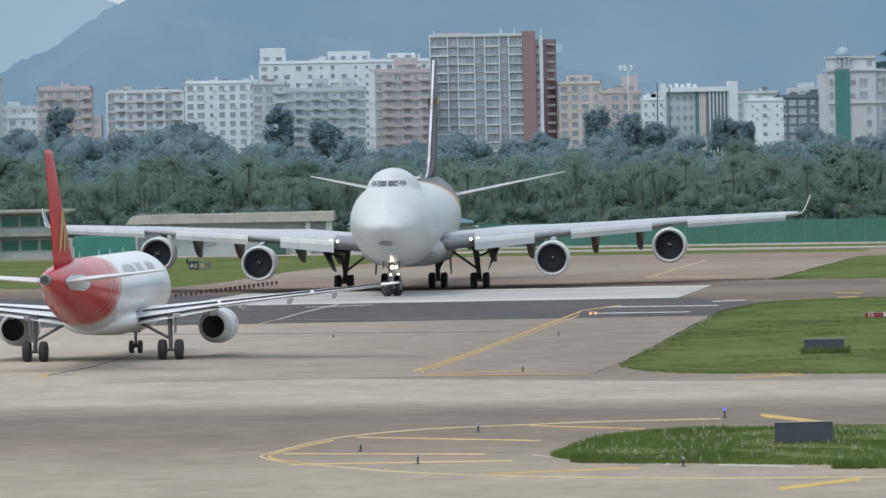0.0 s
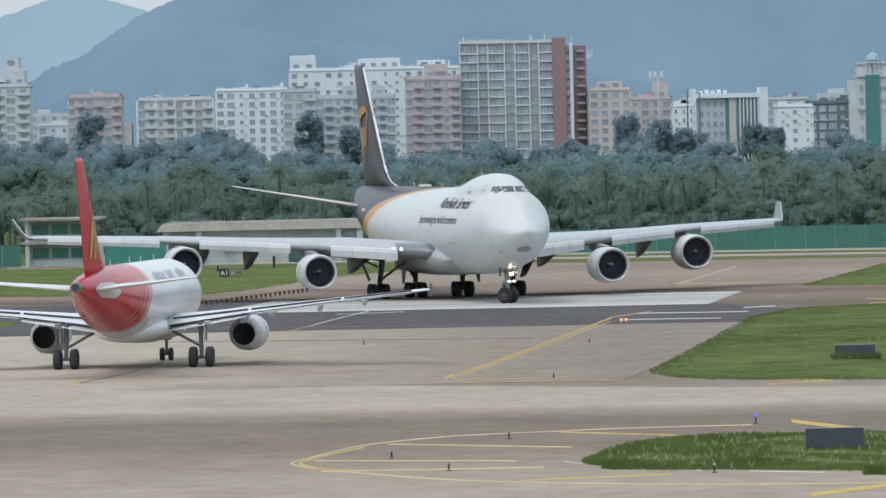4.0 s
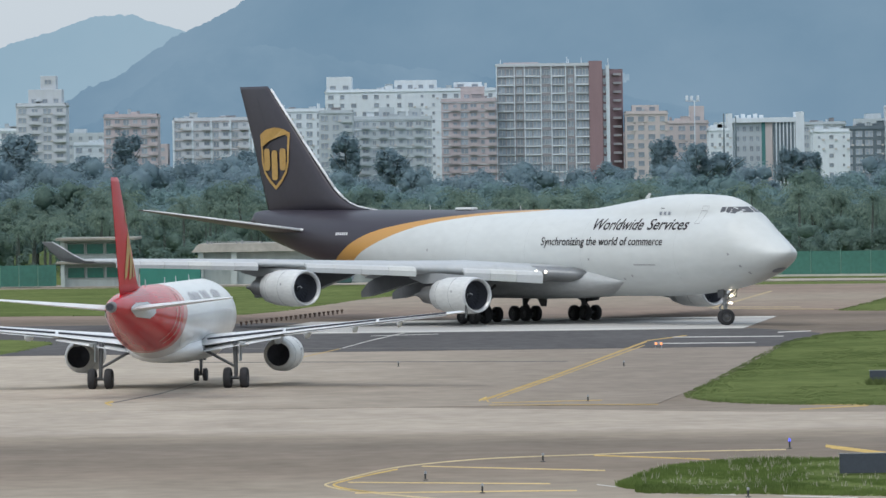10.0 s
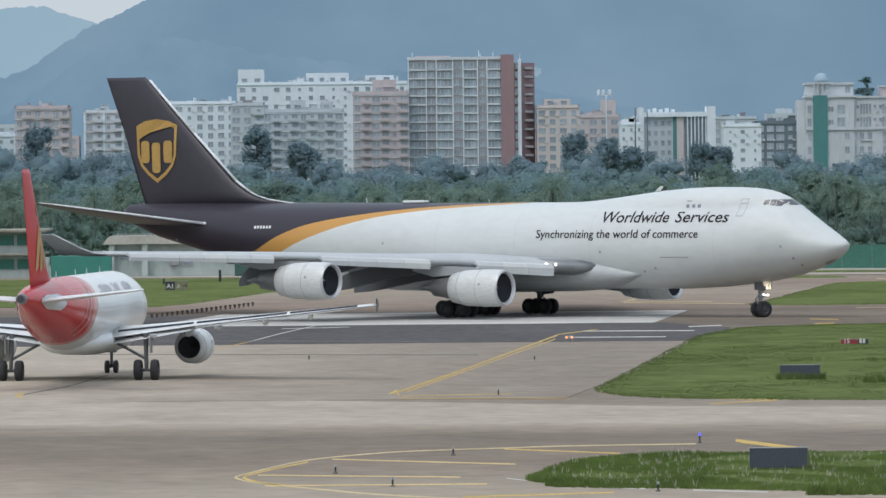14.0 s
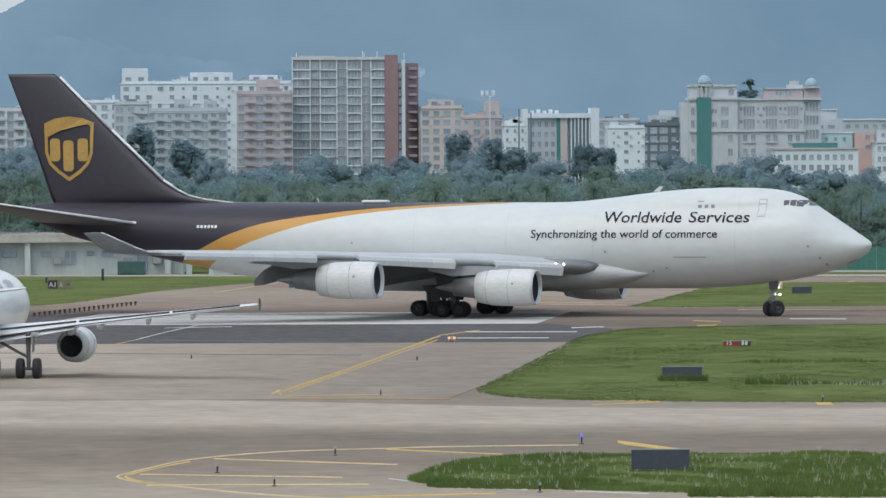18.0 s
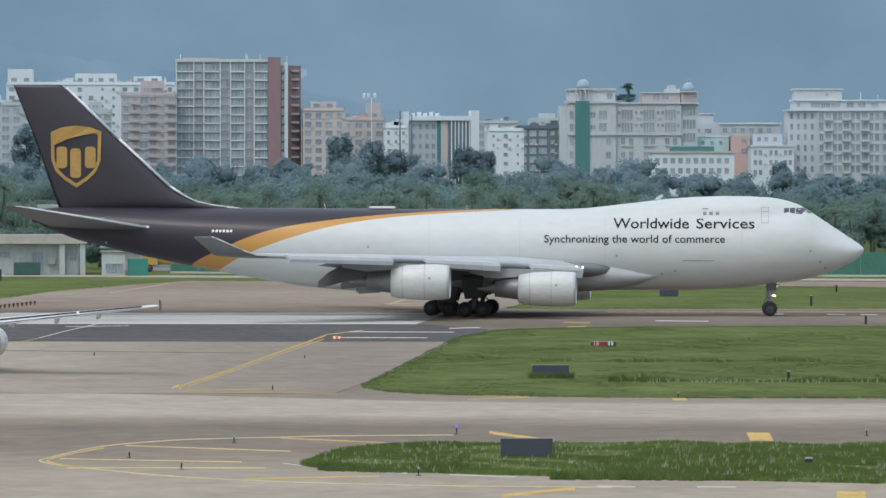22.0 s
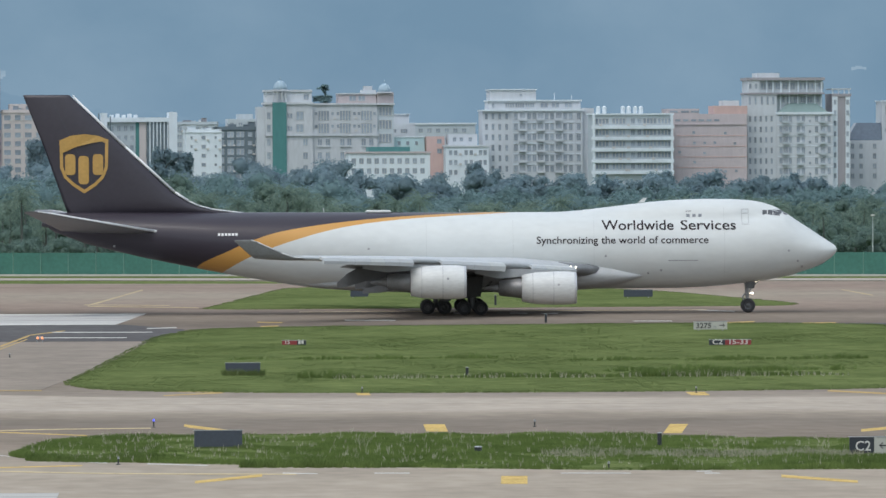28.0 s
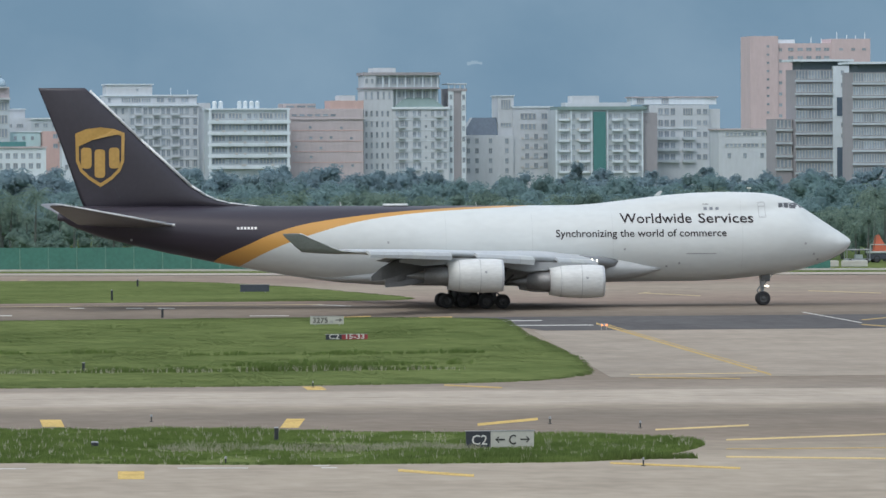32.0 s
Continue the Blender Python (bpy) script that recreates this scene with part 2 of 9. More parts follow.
# fronds and leaves lightened and blued, some haze put into the green
M_PALM = leafy("hazed_palm_fronds", (0.16, 0.245, 0.215), (0.265, 0.34, 0.27), 0.3, 0.2)
M_LEAF = leafy("hazed_broad_leaves", (0.16, 0.24, 0.22), (0.225, 0.315, 0.265), 0.25, 0.1)
# distance haze is put into these two leaf colours as pale blue
M_WOODS = leafy("hazed_foliage", (0.23, 0.34, 0.355), (0.255, 0.37, 0.375), 0.05, 0.05)
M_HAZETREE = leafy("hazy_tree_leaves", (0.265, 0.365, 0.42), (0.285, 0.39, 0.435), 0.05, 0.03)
M_STRIPE = mat("pale_livery_stripe", (0.55, 0.4, 0.33), 0.4)
M_EDGE = mat("bright_leading_edge", (0.7, 0.71, 0.72), 0.35, vary=0.05)
# darker than the wing, the outer face's shade put into this grey
M_WINGLET = mat("shaded_winglet", (0.2, 0.212, 0.215), 0.45, vary=0.15, scale=0.8)
M_SEAM = mat("paint_seam", (0.475, 0.498, 0.495), 0.45)
M_AWING = mat("airliner_wing_white", (0.68, 0.69, 0.69), 0.35, vary=0.05, scale=0.3)
M_TRUNK = mat("bark", (0.09, 0.105, 0.095), 0.9, vary=0.25, scale=3)


# ---- mesh helpers ----
def link(name, bm, mats, parent=None, label="", smooth=False):
    me = bpy.data.meshes.new(name)
    bm.normal_update()
    bm.to_mesh(me)
    bm.free()
    for m in mats if isinstance(mats, (list, tuple)) else [mats]:
        me.materials.append(m)
    if smooth:
        for p in me.polygons:
            p.use_smooth = True
    ob = new(name, me)
    if parent:
        ob.parent = parent
    if label:
        ob["label"] = label
    return ob


def part(name, bm, material, parent, label="", smooth=False):
    return link(name, bm, material, parent, label, smooth)


def empty(name, m, label, category, group=""):
    ob = new(name)
    ob.empty_display_size = 0.5
    ob.matrix_world = m
    return tagged(ob, label, category, group)


def box(bm, x0, x1, y0, y1, z0, z1, mi=0, bevel=0.0):
    r = bmesh.ops.create_cube(bm, size=1.0, matrix=Matrix.Translation(((x0 + x1) / 2, (y0 + y1) / 2, (z0 + z1) / 2)) @ Matrix.Diagonal((x1 - x0, y1 - y0, z1 - z0, 1)))
    fs = {f for v in r["verts"] for f in v.link_faces}
    for f in fs:
        f.material_index = mi
    if bevel:
        es = {e for v in r["verts"] for e in v.link_edges}
        bmesh.ops.bevel(bm, geom=list(es), offset=bevel, segments=1, affect="EDGES")
    return r


def rod(bm, a, b, r0, r1=None, seg=10, mi=0):
    a, b = Vector(a), Vector(b)
    d = b - a
    m = Matrix.Translation((a + b) / 2) @ d.to_track_quat("Z", "Y").to_matrix().to_4x4()
    r = bmesh.ops.create_cone(bm, cap_ends=True, segments=seg, radius1=r0, radius2=r0 if r1 is None else r1, depth=d.length, matrix=m)
    for f in {f for v in r["verts"] for f in v.link_faces}:
        f.material_index = mi


def skin(bm, rings, closed=True, caps=True, mi=0):
    """Skin over a row of rings with the same number of points each."""
    vs = [[bm.verts.new(p) for p in ring] for ring in rings]
    k = len(vs[0])
    for a, b in zip(vs, vs[1:]):
        for i in range(k if closed else k - 1):
            j = (i + 1) % k
            f = bm.faces.new((a[i], a[j], b[j], b[i]))
            f.material_index = mi
    if caps and closed:
        bm.faces.new(vs[0][::-1]).material_index = mi
        bm.faces.new(vs[-1]).material_index = mi
    return vs


def lathe(bm, profile, cy, cz, seg=32, mi=0, cap0=False, cap1=False):
    """Turned shape round an axis along x."""
    rings = [[(x, cy + r * math.cos(2 * math.pi * i / seg), cz + r * math.sin(2 * math.pi * i / seg)) for i in range(seg)] for x, r in profile]
    vs = skin(bm, rings, True, False, mi)
    if cap0:
        bm.faces.new(vs[0][::-1]).material_index = mi
    if cap1:
        bm.faces.new(vs[-1]).material_index = mi
    bmesh.ops.recalc_face_normals(bm, faces=bm.faces[:])


def foil(x, y, z, chord, thick, n=9, vertical=False, camber=0.0):
    """A ring round a wing section whose leading edge is at x."""
    up, low = [], []
    for i in range(n + 1):
        u = 0.5 * (1 - math.cos(math.pi * i / n))
        t = 5 * thick * (0.2969 * math.sqrt(u) - 0.126 * u - 0.3516 * u * u + 0.2843 * u ** 3 - 0.1036 * u ** 4)
        c = camber * 4 * u * (1 - u)
        up.append((u, c + t))
        low.append((u, c - t))
    ring = up + low[-2:0:-1]
    if vertical:
        return [(x - u * chord, y + h * chord, z) for u, h in ring]
    return [(x - u * chord, y, z + h * chord) for u, h in ring]


def flat(name, pts, z, material, thick=0.05, label="", category="", kind="structure", parent=None):
    """A flat slab over a plan outline, its top at z."""
    bm = bmesh.new()
    top = [bm.verts.new((x, y, z)) for x, y in pts]
    low = [bm.verts.new((x, y, z - thick)) for x, y in pts]
    bm.faces.new(top)
    k = len(pts)
    for i in range(k):
        bm.faces.new((top[i], low[i], low[(i + 1) % k], top[(i + 1) % k]))
    bmesh.ops.recalc_face_normals(bm, faces=bm.faces[:])
    ob = link(name, bm, material, parent)
    return tagged(ob, label, category, "", kind) if parent is None else ob


def rounded(pts, r=6, n=5):
    """Plan outline with its corners rounded."""
    out = []
    k = len(pts)
    for i in range(k):
        a, b, c = Vector(pts[i - 1]), Vector(pts[i]), Vector(pts[(i + 1) % k])
        ra = min(r, (a - b).length * 0.45, (c - b).length * 0.45)
        p, q = b + (a - b).normalized() * ra, b + (c - b).normalized() * ra
        for j in range(n + 1):
            u = j / n
            out.append(tuple((1 - u) ** 2 * p + 2 * u * (1 - u) * b + u * u * q))
    return out


# ---- ground and pavements ----
flat("ground", [(-2600, -900), (2600, -900), (2600, 4900), (-2600, 4900)], -0.10, M_EARTH, 0.2, "hazy green open ground round an airfield", "ground")
flat("apron", [(-400, -300), (400, -300), (400, 566), (110, 652), (0, 686), (-400, 806)], 0.0, M_BANDS, 0.09, "worn brownish tarmac of the taxiways", "tarmac")
flat("concrete_link", [(-400, 330), (8, 326), (20, 428), (-400, 446)], 0.02, M_CONC, 0.05, "grey concrete link taxiway with stained slabs", "taxiway")
flat("concrete_link_far", [(64, 326), (400, 318), (400, 420), (76, 428)], 0.02, M_CONC, 0.05, "grey concrete link taxiway beyond the grass", "taxiway")
flat("runway_asphalt", [(-400, 447), (20.5, 429), (23, 462), (19, 478), (-20, 479.8), (-15.4, 516.5), (-400, 535)], 0.02, M_ASPH, 0.05, "dark new asphalt patch on the runway edge", "runway")
flat("runway_asphalt_far", [(77, 429), (400, 421), (400, 466), (76, 470)], 0.02, M_ASPH, 0.05, "dark new asphalt patch on the runway edge", "runway")
flat("runway_concrete", [(-19.4, 480.6), (18.2, 479), (22.3, 517), (-14.8, 518.8)], 0.02, M_BRIGHT, 0.05, "whitish concrete patch with a slanted end", "runway")
flat("taxiway_strip", [(-60, 328.4), (-5, 325.8), (3, 320.5), (10, 315), (20, 310), (30, 307.8), (45, 307), (76, 306), (76, 295), (30, 300.4), (0, 304), (-60, 311)], 0.005, M_STRIP, 0.02, "pale worn concrete strip along the taxiway edge", "taxiway")
flat("service_road", [(-400, 812), (0, 690), (110, 656), (400, 570), (400, 582), (110, 669), (0, 702), (-400, 826)], 0.02, M_PALE, 0.05, "pale service road before the perimeter fence", "road")


def turf(name, pts, label, rise=0.14):
    """A low grass bank with an uneven top."""
    bm = bmesh.new()
    outer = [bm.verts.new((x, y, -0.04)) for x, y in pts]
    cx, cy = sum(p[0] for p in pts) / len(pts), sum(p[1] for p in pts) / len(pts)
    rows = [outer]
    for s, h in ((0.985, 0.6), (0.95, 1.0), (0.8, 1.1), (0.5, 1.0), (0.2, 1.0)):
        rows.append([bm.verts.new((cx + (x - cx) * s, cy + (y - cy) * s, rise * h + 0.35 * rise * noise.noise((x * s * 0.3, y * s * 0.2, 0)))) for x, y in pts])
    k = len(pts)
    for a, b in zip(rows, rows[1:]):
        for i in range(k):
            bm.faces.new((a[i], a[(i + 1) % k], b[(i + 1) % k], b[i]))
    bm.faces.new(rows[-1])
    bmesh.ops.recalc_face_normals(bm, faces=bm.faces[:])
    return tagged(link(name, bm, M_SOIL, smooth=True), label, "grass", "", "structure")


NEAR = rounded([(4.0, 239.8), (7.2, 257.8), (18, 261.8), (34, 256.3), (46, 250.5), (51.2, 244.5), (53.4, 239), (51, 231.5), (46, 222.2), (30, 223), (16, 229.8), (8, 234.8)], 4)
FAR = rounded([(9.3, 335), (13.2, 374), (19.5, 440), (24, 464), (33, 469), (55, 473), (73, 472), (79.8, 465), (74.3, 420), (68.3, 360), (64.0, 331), (57.6, 319), (40, 316.5), (22, 318), (11.5, 324)], 6)
THIRD = rounded([(27, 531), (29.5, 545), (41.5, 630), (50, 640), (72, 632), (79, 600), (84, 545), (82, 534)], 10)
LEFT = rounded([(-120, 560), (-40, 556), (-22, 546), (-18.3, 562), (-12.3, 612), (-4.5, 648), (1.5, 671), (4, 688), (-120, 698)], 6)
SIDE = rounded([(-120, 404), (-40, 407), (-34, 420), (-32.2, 442), (-30.9, 465), (-36, 477), (-120, 484)], 5)
MARGIN = [(-400, 828), (0, 704), (110, 671), (400, 584), (400, 690), (110, 745), (0, 790), (-400, 900)]
turf("grass_strip_near", NEAR, "long green grass island between two taxiways", 0.08)
turf("grass_island", FAR, "broad mown green grass island beside the taxi lane", 0.05)
turf("grass_island_far", THIRD, "green grass island behind the cargo jet", 0.05)
turf("grass_corner", SIDE, "corner of a green grass island beside the concrete", 0.05)
turf("grass_field", LEFT, "green grass field before the low terminal sheds", 0.05)
turf("grass_verge", rounded([(-9, 690), (-9, 672), (20, 662), (45, 656), (45, 666), (10, 681)], 3), "thin green grass verge along the service road", 0.06)
flat("grass_margin", MARGIN, 0.03, M_SOIL, 0.1, "grass margin under the perimeter fence", "grass")


def inside(pts, xs, ys):
    """Which of the plan points lie within an outline."""
    hit = np.zeros(len(xs), bool)
    for (x0, y0), (x1, y1) in zip(pts, pts[1:] + pts[:1]):
        if y0 == y1:
            continue
        c = ((y0 > ys) != (y1 > ys)) & (xs < (x1 - x0) * (ys - y0) / (y1 - y0) + x0)
        hit ^= c
    return hit


def blades(name, pts, count, tall, wide, label, seed, material, base=0.08, even=0.45):
    """Grass tufts: three leaning blades each, in one mesh."""
    rng = np.random.default_rng(seed)
    ax, ay = np.array([p[0] for p in pts]), np.array([p[1] for p in pts])
    n = int(count * (np.ptp(ax) * np.ptp(ay)) / 1000)
    xs, ys = rng.uniform(ax.min(), ax.max(), n), rng.uniform(ay.min(), ay.max(), n)
    keep = inside(pts, xs, ys)
    xs, ys = xs[keep], ys[keep]
    wave = np.sin(xs * 0.9 + 2.1 * np.sin(ys * 0.21)) * np.sin(ys * 0.33 + 1.4 * np.sin(xs * 0.4)) + 0.6 * np.sin(xs * 0.23 - ys * 0.12)
    k = len(xs)
    verts, size = [], tall * (0.75 + even * np.clip(wave, -1, 1)) * rng.uniform(0.55, 1.3, k)
    for b in range(3):
        a = rng.uniform(0, 6.283, k)
        lean = rng.uniform(0.1, 0.75, k) * size
        w = wide * rng.uniform(0.6, 1.3, k)
        ox, oy = rng.uniform(-wide, wide, k) * 2, rng.uniform(-wide, wide, k) * 2
        z = np.full(k, base)
        p0 = np.stack([xs + ox - w, ys + oy, z - 0.1], 1)
        p1 = np.stack([xs + ox + w, ys + oy, z - 0.1], 1)
        p2 = np.stack([xs + ox + np.cos(a) * lean, ys + oy + np.sin(a) * lean, z + size], 1)
        verts.append(np.stack([p0, p1, p2], 1))
    v = np.concatenate(verts).reshape(-1, 3)
    me = bpy.data.meshes.new(name)
    f = len(v) // 3
    me.vertices.add(len(v))
    me.vertices.foreach_set("co", v.ravel())
    me.loops.add(len(v))
    me.loops.foreach_set("vertex_index", np.arange(len(v), dtype=np.int32))
    me.polygons.add(f)
    me.polygons.foreach_set("loop_start", np.arange(0, len(v), 3, dtype=np.int32))
    me.update(calc_edges=True)
    me.materials.append(material)
    return tagged(new(name, me), label, "grass", "", "stuff")


# ---- aircraft ----
def smooth_curve(xs, pts):
    px, pz = [p[0] for p in pts], [p[1] for p in pts]
    return np.interp(xs, px, pz)


class Hull:
    """Fuselage form: half width, belly and crown along x, with an upper-deck lobe."""

    def __init__(self, wide, low, top, deck=99.0, lobe=(1.95, 1.9)):
        self.wide, self.low, self.top, self.deck, self.lobe = sorted(wide), sorted(low), sorted(top), deck, lobe

    def at(self, x):
        return smooth_curve(x, self.wide), smooth_curve(x, self.low), smooth_curve(x, self.top)

    def half(self, x, z):
        w, zb, zt = self.at(x)
        zm = min(zt, self.deck)
        c, h = (zb + zm) / 2, max(1e-3, (zm - zb) / 2)
        a = w * math.sqrt(max(0.0, 1 - ((z - c) / h) ** 2))
        if self.deck < 99 and z > c:
            # the forehead narrows upwards
            a *= 1 - 0.34 * min(1.0, max(0.0, (x - 1.5) / 3.0)) * ((z - c) / h) ** 1.8
        if zt > self.deck + 0.02:
            wu, ru = self.lobe
            wu = min(wu, w * 0.92) * (1 - 0.26 * min(1.0, max(0.0, (x + 1.5) / 3.5)))
            zu = zt - ru
            if z > zu:
                b = wu * math.sqrt(max(0.0, 1 - ((z - zu) / ru) ** 2))
            else:
                b = wu + 0.22 * (zu - z)
            if z > c:
                a = max(a, min(b, w))
        return a

    def skin(self, bm, xs, n=30):
        rings = []
        for x in xs:
            w, zb, zt = self.at(x)
            zs = [zb + (zt - zb) * 0.5 * (1 - math.cos(math.pi * i / n)) for i in range(n + 1)]
            right = [(x, -self.half(x, z), z) for z in zs]
            left = [(x, self.half(x, z), z) for z in zs[-2:0:-1]]
            rings.append(right + left)
        skin(bm, rings)
        bmesh.ops.remove_doubles(bm, verts=bm.verts[:], dist=0.0005)
        bmesh.ops.recalc_face_normals(bm, faces=bm.faces[:])


def curve_node(n, pts, x0, x1, z0, z1):
    """Float curve through points, both axes brought to 0..1."""
    c = n.new("ShaderNodeFloatCurve")
    cv = c.mapping.curves[0]
    q = [((x - x0) / (x1 - x0), (z - z0) / (z1 - z0)) for x, z in sorted(pts)]
    cv.points[0].location = q[0]
    cv.points[1].location = q[-1]
    for p in q[1:-1]:
        cv.points.new(*p)
    c.mapping.update()
    return c


def swoosh_paint(name, front, band, rear, upper, lower, dirt=0.06, rough=0.4, coat=0.1, gloss=0.3):
    """Livery: rear colour above one curve, front colour below another, band between; x and z in metres of the hull."""
    m = mat(name, front, rough, vary=0.05, scale=0.22, coat=coat, stretch=(0.5, 1, 1), gloss=gloss)
    n, l = m.node_tree.nodes, m.node_tree.links
    b = n["Principled BSDF"]
    base = b.inputs["Base Color"].links[0].from_socket
    tc = n.new("ShaderNodeTexCoord")
    sep = n.new("ShaderNodeSeparateXYZ")
    l.new(tc.outputs["Object"], sep.inputs[0])
    nx = n.new("ShaderNodeMapRange")
    nx.inputs[1].default_value, nx.inputs[2].default_value = -70, 10
    l.new(sep.outputs["X"], nx.inputs[0])
    col = base
    for pts, c in ((lower, band), (upper, rear)):
        cn = curve_node(n, pts, -70, 10, 0, 12)
        l.new(nx.outputs[0], cn.inputs["Value"])
        nz = n.new("ShaderNodeMath")
        nz.operation = "MULTIPLY"
        nz.inputs[1].default_value = 12
        l.new(cn.outputs[0], nz.inputs[0])
        gt = n.new("ShaderNodeMath")
        gt.operation = "GREATER_THAN"
        l.new(sep.outputs["Z"], gt.inputs[0])
        l.new(nz.outputs[0], gt.inputs[1])
        mx = n.new("ShaderNodeMix")
        mx.data_type = "RGBA"
        l.new(gt.outputs[0], mx.inputs[0])
        l.new(col, mx.inputs[6])
        mx.inputs[7].default_value = (*c, 1)
        col = mx.outputs[2]
    # grime streaks along the belly and the panels
    noi = n.new("ShaderNodeTexNoise")
    noi.inputs["Scale"].default_value = 0.9
    noi.inputs["Detail"].default_value = 6
    mp = n.new("ShaderNodeMapping")
    mp.inputs["Scale"].default_value = (0.25, 1, 2.5)
    l.new(tc.outputs["Object"], mp.inputs[0])
    l.new(mp.outputs[0], noi.inputs["Vector"])
    mr = n.new("ShaderNodeMapRange")
    mr.inputs[1].default_value, mr.inputs[2].default_value = 0.5, 0.8
    mr.inputs[4].default_value = dirt
    l.new(noi.outputs[0], mr.inputs[0])
    dm = n.new("ShaderNodeMix")
    dm.data_type = "RGBA"
    dm.inputs[7].default_value = (0.16, 0.15, 0.14, 1)
    l.new(mr.outputs[0], dm.inputs[0])
    l.new(col, dm.inputs[6])
    l.new(dm.outputs[2], b.inputs["Base Color"])
    return m


def lettering(name, body, size, x, z, width, hull, material, parent, label, side=-1):
    """Words laid on a hull's side, reading forwards along x, baseline at z."""
    cu = bpy.data.curves.new(name, "FONT")
    cu.body = body
    cu.size = size
    cu.resolution_u = 3
    cu.offset = 0.018 * size - 0.009
    ob = new(name, cu)
    bpy.context.view_layer.update()
    me = bpy.data.meshes.new_from_object(ob.evaluated_get(bpy.context.evaluated_depsgraph_get()))
    bpy.data.objects.remove(ob)
    bm = bmesh.new()
    bm.from_mesh(me)
    bpy.data.meshes.remove(me)
    bmesh.ops.subdivide_edges(bm, edges=[e for e in bm.edges if e.calc_length() > 0.25], cuts=1)
    bmesh.ops.triangulate(bm, faces=bm.faces[:])
    w = max(v.co.x for v in bm.verts)
    for v in bm.verts:
        px, pz = x + v.co.x * width / w, z + v.co.y
        v.co = (px, side * (hull.half(px, pz) + 0.035), pz)
    # one part a word: cut where the gap between letters is wide
    spans = sorted((min(v.co.x for v in f.verts), max(v.co.x for v in f.verts)) for f in bm.faces)
    cuts, reach = [], spans[0][1]
    for lo, hi in spans:
        if lo > reach + 0.17 * size:
            cuts.append((lo + reach) / 2)
        reach = max(reach, hi)
    ends = [-1e9] + cuts + [1e9]
    for lo, hi in zip(ends, ends[1:]):
        word = bm.copy()
        bmesh.ops.delete(word, geom=[f for f in word.faces if not lo < f.calc_center_median().x < hi], context="FACES")
        part(name, word, material, parent, label)
    bm.free()


def wheel_mesh(name, radius, width):
    bm = bmesh.new()
    prof = [(-0.5, 0.55), (-0.5, 0.86), (-0.36, 0.97), (0, 1.0), (0.36, 0.97), (0.5, 0.86), (0.5, 0.55)]
    seg = 24
    rings = [[(r * radius * math.cos(2 * math.pi * i / seg), y * width, r * radius * math.sin(2 * math.pi * i / seg)) for i in range(seg)] for y, r in prof]
    skin(bm, rings, True, False)
    for s in (-1, 1):
        rim = [[(r * radius * math.cos(2 * math.pi * i / seg), s * y * width, r * radius * math.sin(2 * math.pi * i / seg)) for i in range(seg)] for y, r in ((0.5, 0.55), (0.3, 0.5), (0.3, 0.25), (0.42, 0.2))]
        vs = skin(bm, rim, True, False, 1)
        bm.faces.new(vs[-1]).material_index = 1
        for i in range(5):
            a = 2 * math.pi * i / 5
            rod(bm, (0.38 * radius * math.cos(a), s * 0.28 * width, 0.38 * radius * math.sin(a)), (0.38 * radius * math.cos(a), s * 0.325 * width, 0.38 * radius * math.sin(a)), 0.06 * radius, seg=6)
    bmesh.ops.recalc_face_normals(bm, faces=bm.faces[:])
    me = bpy.data.meshes.new(name)
    bm.to_mesh(me)
    bm.free()
    me.materials.append(M_TYRE)
    me.materials.append(M_RIM)
    for p in me.polygons:
        p.use_smooth = True
    return me


ROLLING = []


def wheels(me, parent, spots):
    for x, y, z in spots:
        w = new("wheel", me)
        w.parent = parent
        w.location = (x, y, z)
        w["label"] = "black rubber tyre on a grey rim"
        if parent.parent.name.startswith("cargo_jet"):
            ROLLING.append((w, (x, y, z), 0.62))


